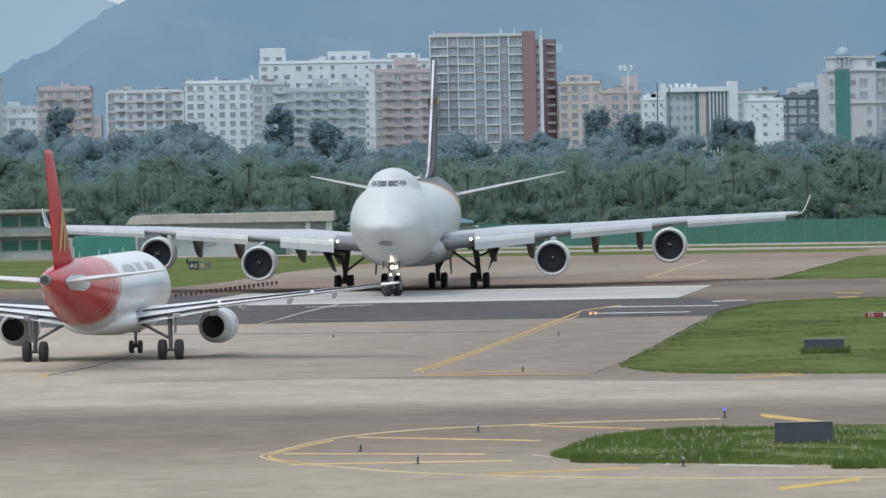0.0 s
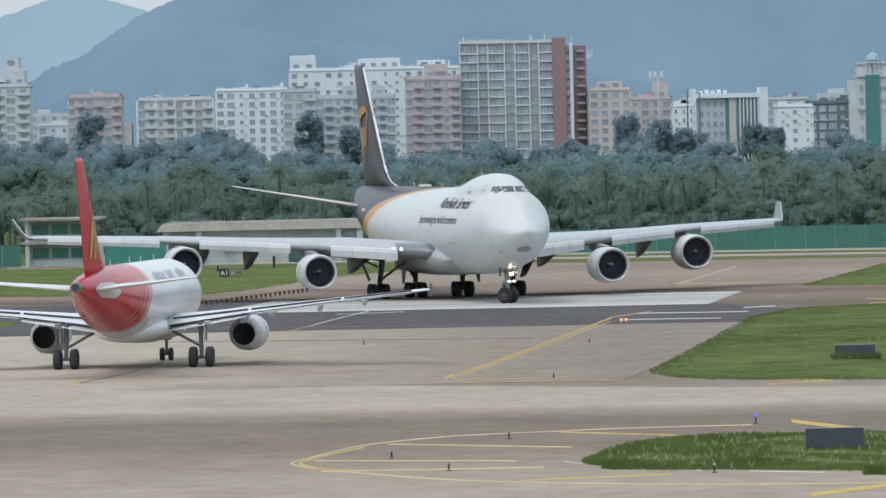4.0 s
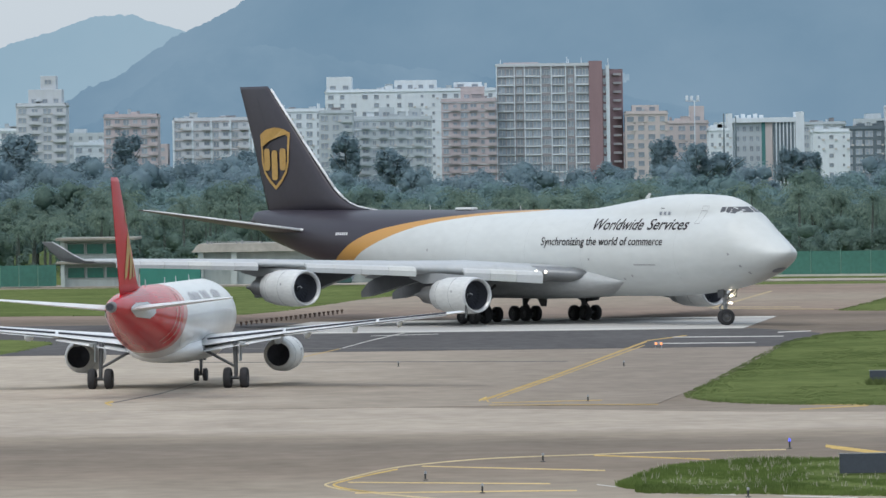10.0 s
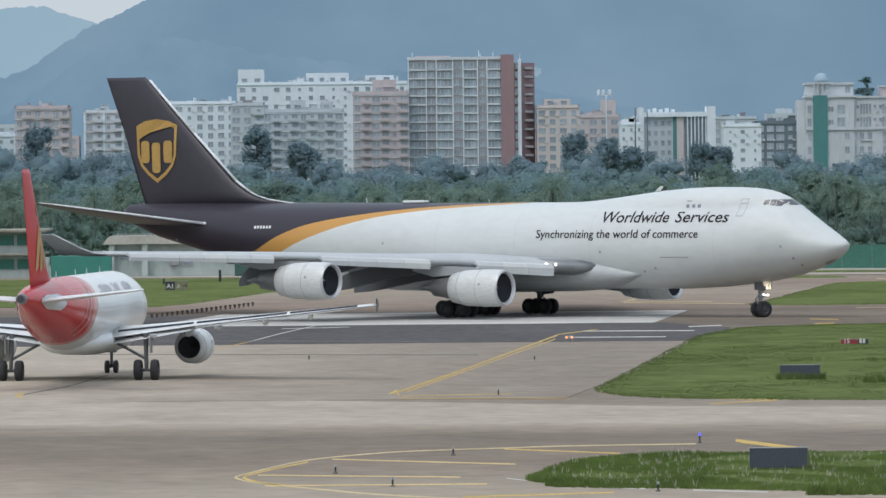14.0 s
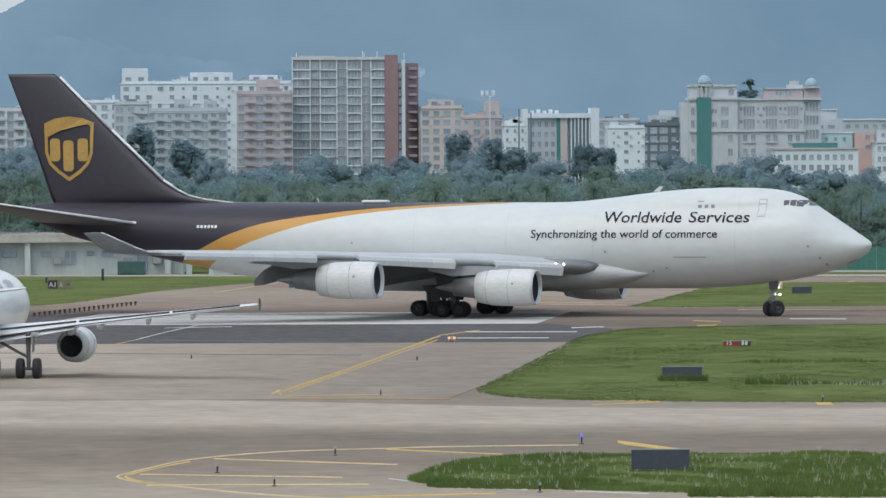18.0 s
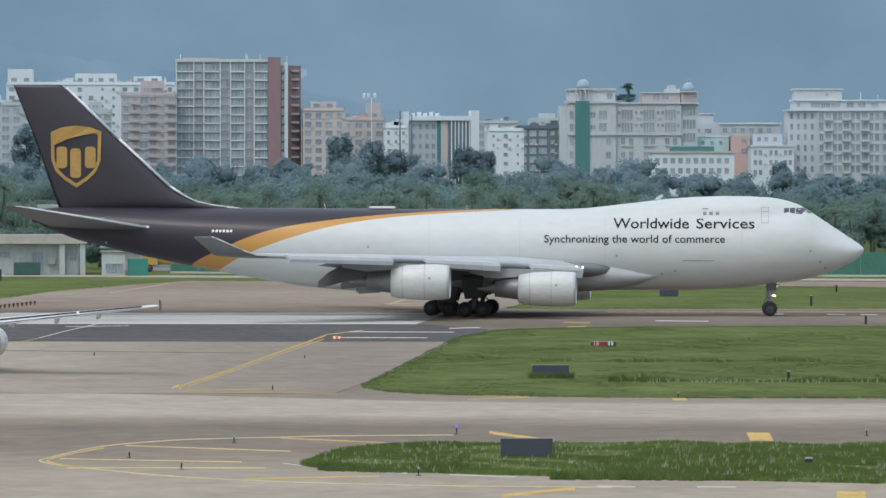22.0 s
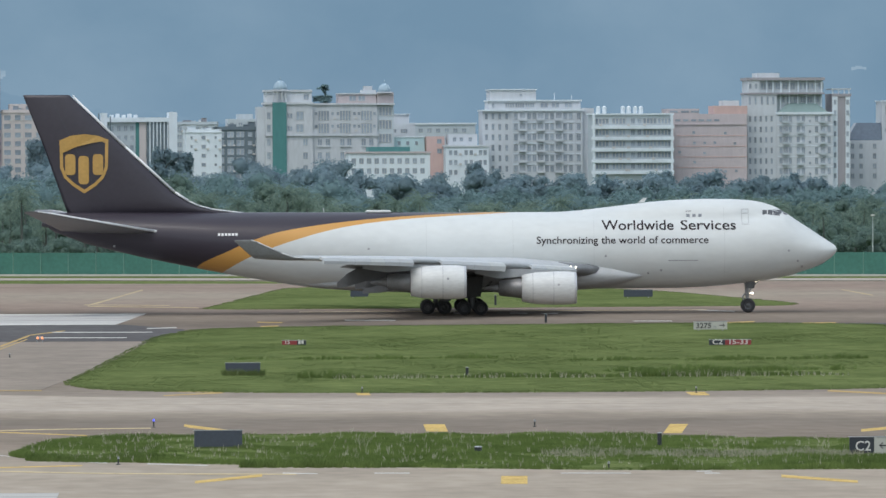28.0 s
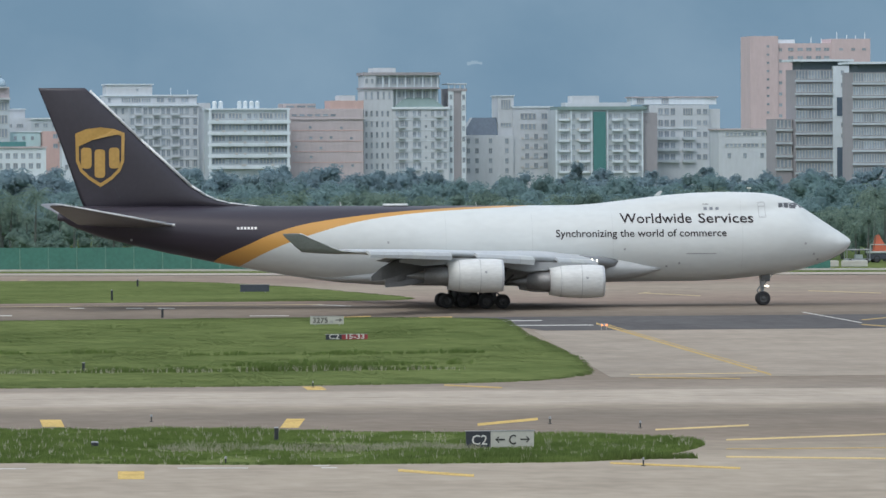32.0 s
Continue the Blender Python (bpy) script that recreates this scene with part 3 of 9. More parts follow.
def turbofan(jet, x, y, z, r, length, core, pylon_top, label, blades_n=24, pylon_back=4.0, mixed=False):
    """An engine whose intake lip is at x; parts under one engine object."""
    bm = bmesh.new()
    L = length
    lathe(bm, [(x - 0.75 * L, r * 0.8), (x - 0.2 * L, r * 0.84), (x - 0.06 * L, r * 0.825), (x, r * 0.90), (x + 0.01, r * 0.94), (x - 0.03 * L, r * 0.985), (x - 0.12 * L, r * 1.03), (x - 0.4 * L, r * 1.05), (x - 0.75 * L, r * 1.0), (x - L, r * (0.72 if mixed else 0.84)), (x - L, r * (0.68 if mixed else 0.80)), (x - 0.75 * L, r * (0.66 if mixed else 0.78))], y, z, 40)
    eng = part("engine", bm, M_NACELLE, jet, label, True)
    bm = bmesh.new()
    lathe(bm, [(x - 0.05 * L, r * 0.825), (x - 0.005, r * 0.90), (x + 0.02, r * 0.935), (x - 0.015, r * 0.97), (x - 0.04 * L, r * 0.993)], y, z, 40)
    part("intake_lip", bm, M_LIP, eng, "dull metal intake lip", True)
    for u in (0.42, 0.8):
        bm = bmesh.new()
        k = float(np.interp(u, [0.12, 0.4, 0.75, 1.0], [1.03, 1.05, 1.0, 0.72 if mixed else 0.84]))
        lathe(bm, [(x - u * L + 0.02, r * k - 0.02), (x - u * L + 0.02, r * k + 0.012), (x - u * L - 0.02, r * k + 0.012), (x - u * L - 0.02, r * k - 0.02)], y, z, 32)
        part("cowl_seam", bm, M_LINE, eng, "thin grey cowl seam", True)
    bm = bmesh.new()
    for i in range(blades_n):
        a0 = 2 * math.pi * i / blades_n
        a1 = a0 + 2 * math.pi / blades_n
        xx = x - 0.27 * L
        q = [(xx, r * 0.2, a0), (xx, r * 0.80, a0 + 0.1), (xx - 0.14, r * 0.80, a1 + 0.06), (xx, r * 0.2, a1)]
        bm.faces.new([bm.verts.new((px, y + rr * math.cos(a), z + rr * math.sin(a))) for px, rr, a in q])
    bmesh.ops.remove_doubles(bm, verts=bm.verts[:], dist=0.001)
    part("fan", bm, M_FAN, eng, "dark fan blades deep in the intake")
    bm = bmesh.new()
    lathe(bm, [(x - 0.05 * L, r * 0.80), (x - 0.29 * L, r * 0.795), (x - 0.30 * L, 0.02)], y, z, 32)
    part("duct", bm, M_DARK, eng, "black intake duct", True)
    bm = bmesh.new()
    lathe(bm, [(x - 0.18 * L, 0.01), (x - 0.2 * L, r * 0.1), (x - 0.24 * L, r * 0.18), (x - 0.28 * L, r * 0.23)], y, z, 20)
    spin = part("spinner", bm, M_DARK, eng, "dark spinner with a pale spiral", True)
    bm = bmesh.new()
    last = None
    for i in range(15):
        a = i * 0.36
        rr = r * (0.04 + 0.008 * i)
        xx = x - (0.185 + 0.0055 * i) * L + 0.05
        p = [bm.verts.new((xx, y + k * math.cos(a), z + k * math.sin(a))) for k in (rr, rr + r * 0.045)]
        if last:
            bm.faces.new((last[0], last[1], p[1], p[0]))
        last = p
    part("spiral_mark", bm, M_BARWHITE, spin, "white painted spiral")
    bm = bmesh.new()
    lathe(bm, [(x - 0.86 * L, r * 0.66), (x - 1.02 * L, r * 0.63), (x - 1.02 * L - core * 0.55, r * 0.47), (x - 1.02 * L - core * 0.56, r * 0.40), (x - 0.95 * L, r * 0.40)], y, z, 28)
    lathe(bm, [(x - 1.0 * L, r * 0.36), (x - 1.02 * L - core * 0.6, r * 0.28), (x - 1.02 * L - core, r * 0.04)], y, z, 20, cap1=True)
    if mixed:
        bm.free()
        bm = bmesh.new()
        lathe(bm, [(x - L * 0.995, r * 0.66), (x - L * 0.9, r * 0.64), (x - L * 0.82, 0.02)], y, z, 28)
    part("exhaust_nozzle", bm, M_DARK if mixed else M_NOZZLE, eng, "black exhaust opening" if mixed else "dull brown-grey metal exhaust cone", True)
    bm = bmesh.new()
    rings = []
    for xx, zl, zh, hw in ((x - 0.22 * L, z + r * 1.0, z + r * 1.03, 0.03), (x - 0.5 * L, z + r * 0.95, z + r * 1.0 + (pylon_top - z - r) * 0.55, 0.18), (x - L, z + r * 0.72, pylon_top, 0.2), (x - L - pylon_back * 0.5, z + r * 0.62, pylon_top + 0.05, 0.17), (x - L - pylon_back, pylon_top - 0.35, pylon_top - 0.1, 0.03)):
        rings.append([(xx, y - hw, zl), (xx, y + hw, zl), (xx, y + hw, zh), (xx, y - hw, zh)])
    skin(bm, rings)
    bmesh.ops.recalc_face_normals(bm, faces=bm.faces[:])
    part("pylon", bm, M_GREYPAINT, eng, "grey engine pylon")
    for s in (-1, 1):
        for q in (0.33,):
            bm = bmesh.new()
            lathe_x = x - q * L
            a = math.pi / 2 - s * 1.35
            cy, cz = y + r * 1.045 * math.cos(a), z + r * 1.045 * math.sin(a)
            box(bm, lathe_x - 0.09, lathe_x + 0.09, cy - 0.02, cy + 0.02, cz - 0.09, cz + 0.09)
            part("access_panel", bm, M_LINE, eng, "small grey access panel")
    return eng


HULL = Hull(
    wide=[(-61.2, 0.12), (-60.6, 0.5), (-59, 0.95), (-57, 1.35), (-54, 1.85), (-50, 2.35), (-46, 2.8), (-42, 3.08), (-38, 3.22), (-34, 3.25), (-2, 3.25), (-0.5, 3.2), (1, 3.08), (2.5, 2.82), (4, 2.42), (5.2, 2.02), (6.2, 1.6), (6.9, 1.22), (7.3, 0.92), (7.52, 0.66), (7.66, 0.42), (7.73, 0.22), (7.75, 0.06)],
    low=[(-61.2, 8.0), (-60.4, 7.3), (-57.5, 6.2), (-52.6, 5.0), (-47.7, 4.0), (-44, 3.3), (-40.4, 2.68), (-37.4, 2.3), (-33, 2.12), (-28, 2.08), (-6.2, 2.15), (-3, 2.3), (-1.3, 2.46), (1.2, 2.74), (3.6, 3.2), (5.57, 3.82), (6.6, 4.3), (7.2, 4.7), (7.5, 4.98), (7.66, 5.2), (7.75, 5.45)],
    top=[(-61.2, 8.4), (-60.6, 8.78), (-59.4, 8.92), (-45, 8.88), (-25, 8.8), (-17, 8.8), (-15.4, 8.86), (-13.5, 9.06), (-11, 9.36), (-8.6, 9.64), (-6.2, 9.82), (-3.7, 9.9), (-1.3, 9.86), (0.2, 9.76), (1.2, 9.6), (2.4, 9.2), (3.4, 8.58), (4.6, 7.79), (5.6, 7.12), (6.55, 6.5), (7.1, 6.14), (7.45, 5.9), (7.66, 5.72), (7.75, 5.55)],
    deck=8.8)


def cargo_jet():
    jet = empty("cargo_jet", pose(0, 0, 0), "white four-engined cargo jet with a dark brown tail, taxiing", "airplane")
    # the rear brown holds the same haze-blue cast as the fin
    paint = swoosh_paint("cargo_livery", (0.56, 0.585, 0.58), (0.50, 0.27, 0.07), (0.033, 0.028, 0.039),
                         upper=[(-70, 0.0), (-49.5, 2.0), (-47.7, 4.3), (-45.2, 5.5), (-42.8, 6.55), (-40.4, 7.25), (-37.9, 7.68), (-35.4, 8.0), (-33, 8.25), (-28, 8.6), (-22, 8.85), (-18, 9.2), (-14, 10.5), (-10, 12), (10, 12)],
                         lower=[(-70, 0.0), (-48, 1.6), (-46, 3.4), (-45.2, 3.95), (-42.8, 5.22), (-40.9, 5.97), (-38.7, 6.68), (-36.5, 7.28), (-34.3, 7.72), (-32, 8.03), (-29.5, 8.28), (-25.7, 8.52), (-20.8, 8.78), (-16, 9.3), (-11, 12), (10, 12)])
    bm = bmesh.new()
    xs = sorted(set([-61.2, -60.9, -60.6, -60.2] + [-60 + i * 0.8 for i in range(30)] + [-36 + 1.5 * i for i in range(14)] + [-15 + 0.5 * i for i in range(33)] + [1.5 + 0.25 * i for i in range(21)] + [6.7, 6.9, 7.05, 7.2, 7.32, 7.43, 7.52, 7.6, 7.66, 7.7, 7.73, 7.75]))
    HULL.skin(bm, xs)
    fus = part("fuselage", bm, paint, jet, "white fuselage with an orange swoosh and brown rear", True)
    # wing to body fairing
    bm = bmesh.new()
    rings = []
    for x, w, z0, z1 in ((-9.3, 2.6, 3.1, 3.5), (-10.6, 2.9, 2.6, 3.95), (-12.0, 3.15, 2.3, 4.4), (-13.6, 3.35, 2.1, 4.75), (-17, 3.45, 1.92, 4.85), (-22, 3.45, 1.85, 4.6), (-28, 3.35, 1.88, 4.2), (-33, 2.6, 1.95, 3.6), (-37, 1.65, 2.22, 3.2), (-40, 0.9, 2.62, 3.0)):
        c, h = (z0 + z1) / 2, (z1 - z0) / 2
        ring = []
        for i in range(24):
            a = 2 * math.pi * i / 24
            ca, sa = math.cos(a), math.sin(a)
            ring.append((x, w * math.copysign(abs(ca) ** 0.75, ca), c + h * math.copysign(abs(sa) ** 0.85, sa)))
        rings.append(ring)
    skin(bm, rings)
    bmesh.ops.recalc_face_normals(bm, faces=bm.faces[:])
    part("belly_fairing", bm, M_BELLY, fus, "grey wing root fairing", True)

    # wings: y, leading edge, chord, z, thickness
    stations = [(2.6, -12.6, 17.2, 3.75, 0.078), (5.0, -15.0, 14.9, 3.95, 0.088), (8.0, -17.6, 12.7, 4.15, 0.115), (11.7, -20.7, 10.2, 4.4, 0.105), (16, -24.4, 8.2, 4.65, 0.1), (20.8, -28.5, 6.9, 4.93, 0.095), (26, -33.2, 5.7, 5.13, 0.09), (30.4, -37.5, 4.7, 5.28, 0.085), (31.2, -38.4, 4.2, 5.31, 0.08)]

    def wing_at(y):
        ys = [s[0] for s in stations]
        return tuple(float(np.interp(y, ys, [s[k] for s in stations])) for k in (1, 2, 3, 4))

    for s in (-1, 1):
        bm = bmesh.new()
        skin(bm, [foil(x, s * y, z, c, t, 10, camber=0.012) for y, x, c, z, t in stations])
        bmesh.ops.recalc_face_normals(bm, faces=bm.faces[:])
        wing = part("wing", bm, M_WING, jet, "swept grey wing", True)
        bm = bmesh.new()
        skin(bm, [foil(-38.4, s * 31.2, 5.31, 4.2, 0.08, 8), foil(-39.4, s * 31.5, 5.38, 3.3, 0.07, 8), foil(-40.4, s * 31.75, 5.75, 2.75, 0.06, 8), foil(-42.4, s * 32.15, 6.66, 1.75, 0.05, 8), foil(-42.85, s * 32.2, 6.83, 1.4, 0.05, 8)])
        bmesh.ops.recalc_face_normals(bm, faces=bm.faces[:])
        wl = part("winglet", bm, M_WINGLET, wing, "grey upturned winglet", True)
        bm = bmesh.new()
        edge = [(-38.4, 31.2, 5.33), (-39.4, 31.5, 5.4), (-40.4, 31.75, 5.77), (-42.4, 32.15, 6.68), (-42.85, 32.2, 6.85)]
        for (xa, ya, za), (xb, yb, zb) in zip(edge, edge[1:]):
            rod(bm, (xa, s * ya, za), (xb, s * yb, zb), 0.05, seg=6)
        part("winglet_edge", bm, M_SLAT, wl, "pale winglet leading edge", True)
        # bare metal leading edge at the root
        bm = bmesh.new()
        rings = []
        for y in (3.0, 3.8, 4.7, 5.55):
            xl, c, z, t = wing_at(y)
            up = [(u, 5 * t * (0.2969 * math.sqrt(u) - 0.126 * u - 0.3516 * u * u) * 1.03 + 0.004) for u in (0.09, 0.06, 0.035, 0.015, 0.004, 0.0)]
            rings.append([(xl + 0.06 - c * u, s * y, z + c * h) for u, h in up] + [(xl + 0.06 - c * u, s * y, z - c * h) for u, h in up[-2::-1]])
        skin(bm, rings)
        bmesh.ops.recalc_face_normals(bm, faces=bm.faces[:])
        part("root_leading_edge", bm, M_ROOTMETAL, wing, "dull metal leading edge at the wing root", True)
        # lowered leading edge panels
        for y0, y1, nn in ((5.6, 10.2, 3), (13.0, 19.4, 4), (22.2, 30.2, 6)):
            for i in range(nn):
                a = y0 + (y1 - y0) * i / nn + 0.012
                b = y0 + (y1 - y0) * (i + 1) / nn - 0.012
                bm = bmesh.new()
                rings = []
                for y in (a, b):
                    xl, c, z, t = wing_at(y)
                    d = 0.28 + 0.036 * c
                    rings.append([(xl + 0.05, s * y, z + 0.16), (xl + 0.28, s * y, z + 0.06), (xl + 0.42, s * y, z - 0.2), (xl + 0.34, s * y, z - d), (xl + 0.22, s * y, z - d), (xl + 0.26, s * y, z - 0.2), (xl - 0.05, s * y, z + 0.02)])
                skin(bm, rings)
                bmesh.ops.recalc_face_normals(bm, faces=bm.faces[:])
                part("leading_edge_flap", bm, M_SLAT if (i + nn) % 4 else M_SLATPALE, wing)
        # trailing flaps and their track fairings
        for y0, y1 in ((4.2, 10.6), (13.4, 20.2)):
            bm = bmesh.new()
            rings = []
            for y in (y0, y1):
                xl, c, z, t = wing_at(y)
                ring = foil(xl - c * 0.88, s * y, z - 0.16, c * 0.2, 0.09, 6)
                rings.append([(px, py, pz + (px - xl + c * 0.88) * 0.24) for px, py, pz in ring])
            skin(bm, rings)
            bmesh.ops.recalc_face_normals(bm, faces=bm.faces[:])
            f = part("trailing_flap", bm, M_FLAP, wing, "dark grey trailing-edge flap", True)
            f.rotation_euler = (0, 0, 0)
        for y in (6.3, 9.4, 14.6, 18.2):
            xl, c, z, t = wing_at(y)
            bm = bmesh.new()
            rings = []
            for u, hw, dz, dn in ((0.42, 0.05, -0.25, -0.45), (0.6, 0.3, -0.25, -0.9), (0.82, 0.42, -0.2, -1.3), (1.0, 0.42, -0.4, -1.75), (1.14, 0.3, -0.95, -2.05), (1.25, 0.05, -1.7, -2.15)):
                rings.append([(xl - c * u, s * y - hw, z + dz), (xl - c * u, s * y + hw, z + dz), (xl - c * u, s * y + hw * 0.6, z + dn), (xl - c * u, s * y - hw * 0.6, z + dn)])
            skin(bm, rings)
            bmesh.ops.recalc_face_normals(bm, faces=bm.faces[:])
            part("flap_track_fairing", bm, M_FAIRING, wing, "dark grey flap track fairing")
        for y in (5.3, 5.85):
            bm = bmesh.new()
            xl, c, z, t = wing_at(y)
            lathe(bm, [(xl + 0.17, 0.01), (xl + 0.13, 0.09), (xl + 0.03, 0.13)], s * y, z + 0.1, 14)
            part("landing_light", bm, M_LAMPSMALL, wing, "lit landing light in the wing root")
        xl, c, z, t = wing_at(11.7)
        turbofan(jet, -15.4, s * 11.7, 2.42, 1.36, 4.65, 3.3, z - 0.35, "grey-white turbofan engine with a dark intake")
        xl, c, z, t = wing_at(20.8)
        turbofan(jet, -25.0, s * 20.8, 3.12, 1.36, 4.65, 3.3, z - 0.3, "grey-white turbofan engine with a dark intake")

    # fin and tailplane
    bm = bmesh.new()
    skin(bm, [foil(-43.6, 0, 8.7, 15.4, 0.008, 9, True), foil(-45.2, 0, 8.93, 13.9, 0.025, 9, True), foil(-46.6, 0, 9.1, 12.55, 0.048, 9, True), foil(-47.7, 0, 9.38, 11.57, 0.066, 9, True), foil(-48.7, 0, 9.85, 10.74, 0.078, 9, True), foil(-49.9, 0, 10.6, 9.8, 0.085, 9, True), foil(-54.2, 0, 14.6, 6.9, 0.09, 9, True), foil(-58.6, 0, 18.85, 4.2, 0.09, 9, True), foil(-58.9, 0, 19.12, 4.0, 0.05, 9, True)])
    bmesh.ops.recalc_face_normals(bm, faces=bm.faces[:])
    fin = part("tail_fin", bm, M_BROWN, jet, "dark brown swept tail fin", True)
    bm = bmesh.new()
    for (x0, z0), (x1, z1) in (((-43.8, 8.82), (-45.1, 8.97)), ((-45.1, 8.97), (-46.5, 9.16)), ((-46.5, 9.16), (-47.6, 9.44)), ((-47.6, 9.44), (-48.6, 9.9)), ((-48.6, 9.9), (-49.75, 10.65)), ((-49.75, 10.65), (-54.05, 14.62)), ((-54.05, 14.62), (-58.45, 18.87))):
        rod(bm, (x0, 0, z0), (x1, 0, z1), 0.1 if z0 > 9.8 else 0.06, seg=8)
    part("fin_edge", bm, M_EDGE, fin, "bright metal fin leading edge", True)
    for s in (-1, 1):
        for pts in (((-55.9, 9.6), (-57.4, 12.6), (-58.9, 15.6), (-60.2, 18.3)), ((-57.5, 12.75), (-60.5, 12.7))):
            b2 = bmesh.new()
            last = None
            for px, pz in pts:
                lx = float(np.interp(pz, [9.35, 10.6, 14.6, 18.85], [-48.0, -49.9, -54.2, -58.6]))
                ch = float(np.interp(pz, [9.35, 10.6, 14.6, 18.85], [11.3, 9.8, 6.9, 4.2]))
                u = min(0.999, max(0.001, (lx - px) / ch))
                t = 5 * 0.088 * (0.2969 * math.sqrt(u) - 0.126 * u - 0.3516 * u * u + 0.2843 * u ** 3 - 0.1036 * u ** 4)
                cur = [b2.verts.new((px + d, s * (t * ch + 0.015), pz + e)) for d, e in (((-0.025, 0), (0.025, 0)) if len(pts) > 2 else ((0, -0.02), (0, 0.02)))]
                if last:
                    b2.faces.new((last[0], last[1], cur[1], cur[0]))
                last = cur
            part("rudder_seam", b2, M_DARK, fin, "dark seam before the rudder")
    for s in (-1, 1):
        bm = bmesh.new()
        skin(bm, [[(px, py, pz + 0.02 * (lx - px)) for px, py, pz in foil(lx, s * yy, zz, ch, 0.05, 8)] for lx, yy, zz, ch in ((-50.6, 1.2, 7.15, 9.0), (-51.6, 2.2, 7.3, 8.2), (-60.3, 10.4, 8.94, 2.1), (-61.2, 11.05, 9.07, 1.0))])
        bmesh.ops.recalc_face_normals(bm, faces=bm.faces[:])
        st = part("tailplane", bm, M_TAIL, jet, "grey swept tailplane", True)
        bm = bmesh.new()
        rod(bm, (-50.5, s * 1.3, 7.17), (-51.55, s * 2.2, 7.31), 0.12, seg=8)
        rod(bm, (-51.55, s * 2.2, 7.31), (-60.25, s * 10.4, 8.95), 0.11, 0.06, seg=8)
        rod(bm, (-60.25, s * 10.4, 8.95), (-61.2, s * 11.03, 9.08), 0.06, 0.03, seg=8)
        part("tailplane_edge", bm, M_EDGE, st, "bright metal leading edge", True)
    # emblem on the fin: shield outline and plain bars
    for s in (-1, 1):
        def on_fin(px, pz):
            lx = float(np.interp(pz, [9.35, 10.6, 14.6, 18.85], [-48.0, -49.9, -54.2, -58.6]))
            ch = float(np.interp(pz, [9.35, 10.6, 14.6, 18.85], [11.3, 9.8, 6.9, 4.2]))
            u = min(0.999, max(0.001, (lx - px) / ch))
            t = 5 * 0.088 * (0.2969 * math.sqrt(u) - 0.126 * u - 0.3516 * u * u + 0.2843 * u ** 3 - 0.1036 * u ** 4)
            return (px, s * (t * ch + 0.02), pz)

        def plate(name, pts, material, label, lift=0.0, par=fin):
            b2 = bmesh.new()
            vs = [b2.verts.new(on_fin(x - 0.1, z + 0.22)) for x, z in pts]
            for v in vs:
                v.co.y += s * lift
            b2.faces.new(vs)
            bmesh.ops.triangulate(b2, faces=b2.faces[:])
            return part(name, b2, material, par, label)
        cx = -57.5
        out = [(-2.15, 14.95), (-1.2, 15.35), (0, 15.5), (1.2, 15.35), (2.1, 15.0), (2.05, 12.6), (1.7, 11.7), (1.0, 11.0), (0, 10.35), (-1.0, 11.0), (-1.75, 11.7), (-2.1, 12.6)]
        ring = [(a[0] + (b[0] - a[0]) * k / 4, a[1] + (b[1] - a[1]) * k / 4) for a, b in zip(out, out[1:] + out[:1]) for k in range(4)]
        b2 = bmesh.new()
        edge = [[b2.verts.new(on_fin(cx - 0.1 + x * q, 13.12 + (z - 12.9) * q)) for x, z in ring] for q in (1.0, 0.87)]
        for v in edge[0] + edge[1]:
            v.co.y += s * 0.03
        for k in range(len(ring)):
            n = (k + 1) % len(ring)
            b2.faces.new((edge[0][k], edge[0][n], edge[1][n], edge[1][k]))
        sh = part("emblem_shield", b2, M_GOLD, fin, "gold shield outline on the fin")
        plate("emblem_crest", [(cx - 2.0, 13.8), (cx - 2.08, 14.92), (cx - 1.2, 15.3), (cx, 15.44), (cx + 1.2, 15.3), (cx + 2.0, 14.95), (cx + 0.6, 14.7), (cx - 0.7, 14.4)], M_GOLD, "gold crest of the emblem", 0.12, sh)
        for x0, x1, z0, z1 in ((-1.66, -0.76, 11.95, 13.75), (-0.5, 0.4, 11.15, 13.6), (0.74, 1.64, 11.95, 13.75)):
            r = 0.28
            edge = [(cx + px + r * math.cos(math.radians(a)), pz + r * math.sin(math.radians(a))) for px, pz, a0 in ((x1 - r, z1 - r, 0), (x0 + r, z1 - r, 90), (x0 + r, z0 + r, 180), (x1 - r, z0 + r, 270)) for a in (a0, a0 + 30, a0 + 60, a0 + 90)]
            plate("emblem_bar", edge, M_GOLD, "rounded gold bar of the emblem", 0.06, sh)

    # words and bars on the near side
    lettering("slogan_word", "Worldwide", 1.2, -12.8, 7.25, 6.22, HULL, M_LETTER, fus, "brown lettering along the upper deck")
    lettering("slogan_word", "Services", 1.2, -6.02, 7.25, 4.84, HULL, M_LETTER, fus, "brown lettering along the upper deck")
    lettering("slogan_word", "Synchronizing the world of commerce", 0.9, -18.5, 6.08, 14.9, HULL, M_LETTER, fus, "brown lettering along the side")

    def patch(name, x0, x1, z0, z1, material, label, lift=0.03, n=3, sides=(-1, 1), cut=0.0):
        for s in sides:
            b2 = bmesh.new()
            g = [[b2.verts.new((x0 + (x1 - x0) * i / n - cut * (j / n), s * (HULL.half(x0 + (x1 - x0) * i / n - cut * (j / n), z0 + (z1 - z0) * j / n) + lift), z0 + (z1 - z0) * j / n)) for j in range(n + 1)] for i in range(n + 1)]
            for i in range(n):
                for j in range(n):
                    b2.faces.new((g[i][j], g[i + 1][j], g[i + 1][j + 1], g[i][j + 1]))
            part(name, b2, material, fus, label)

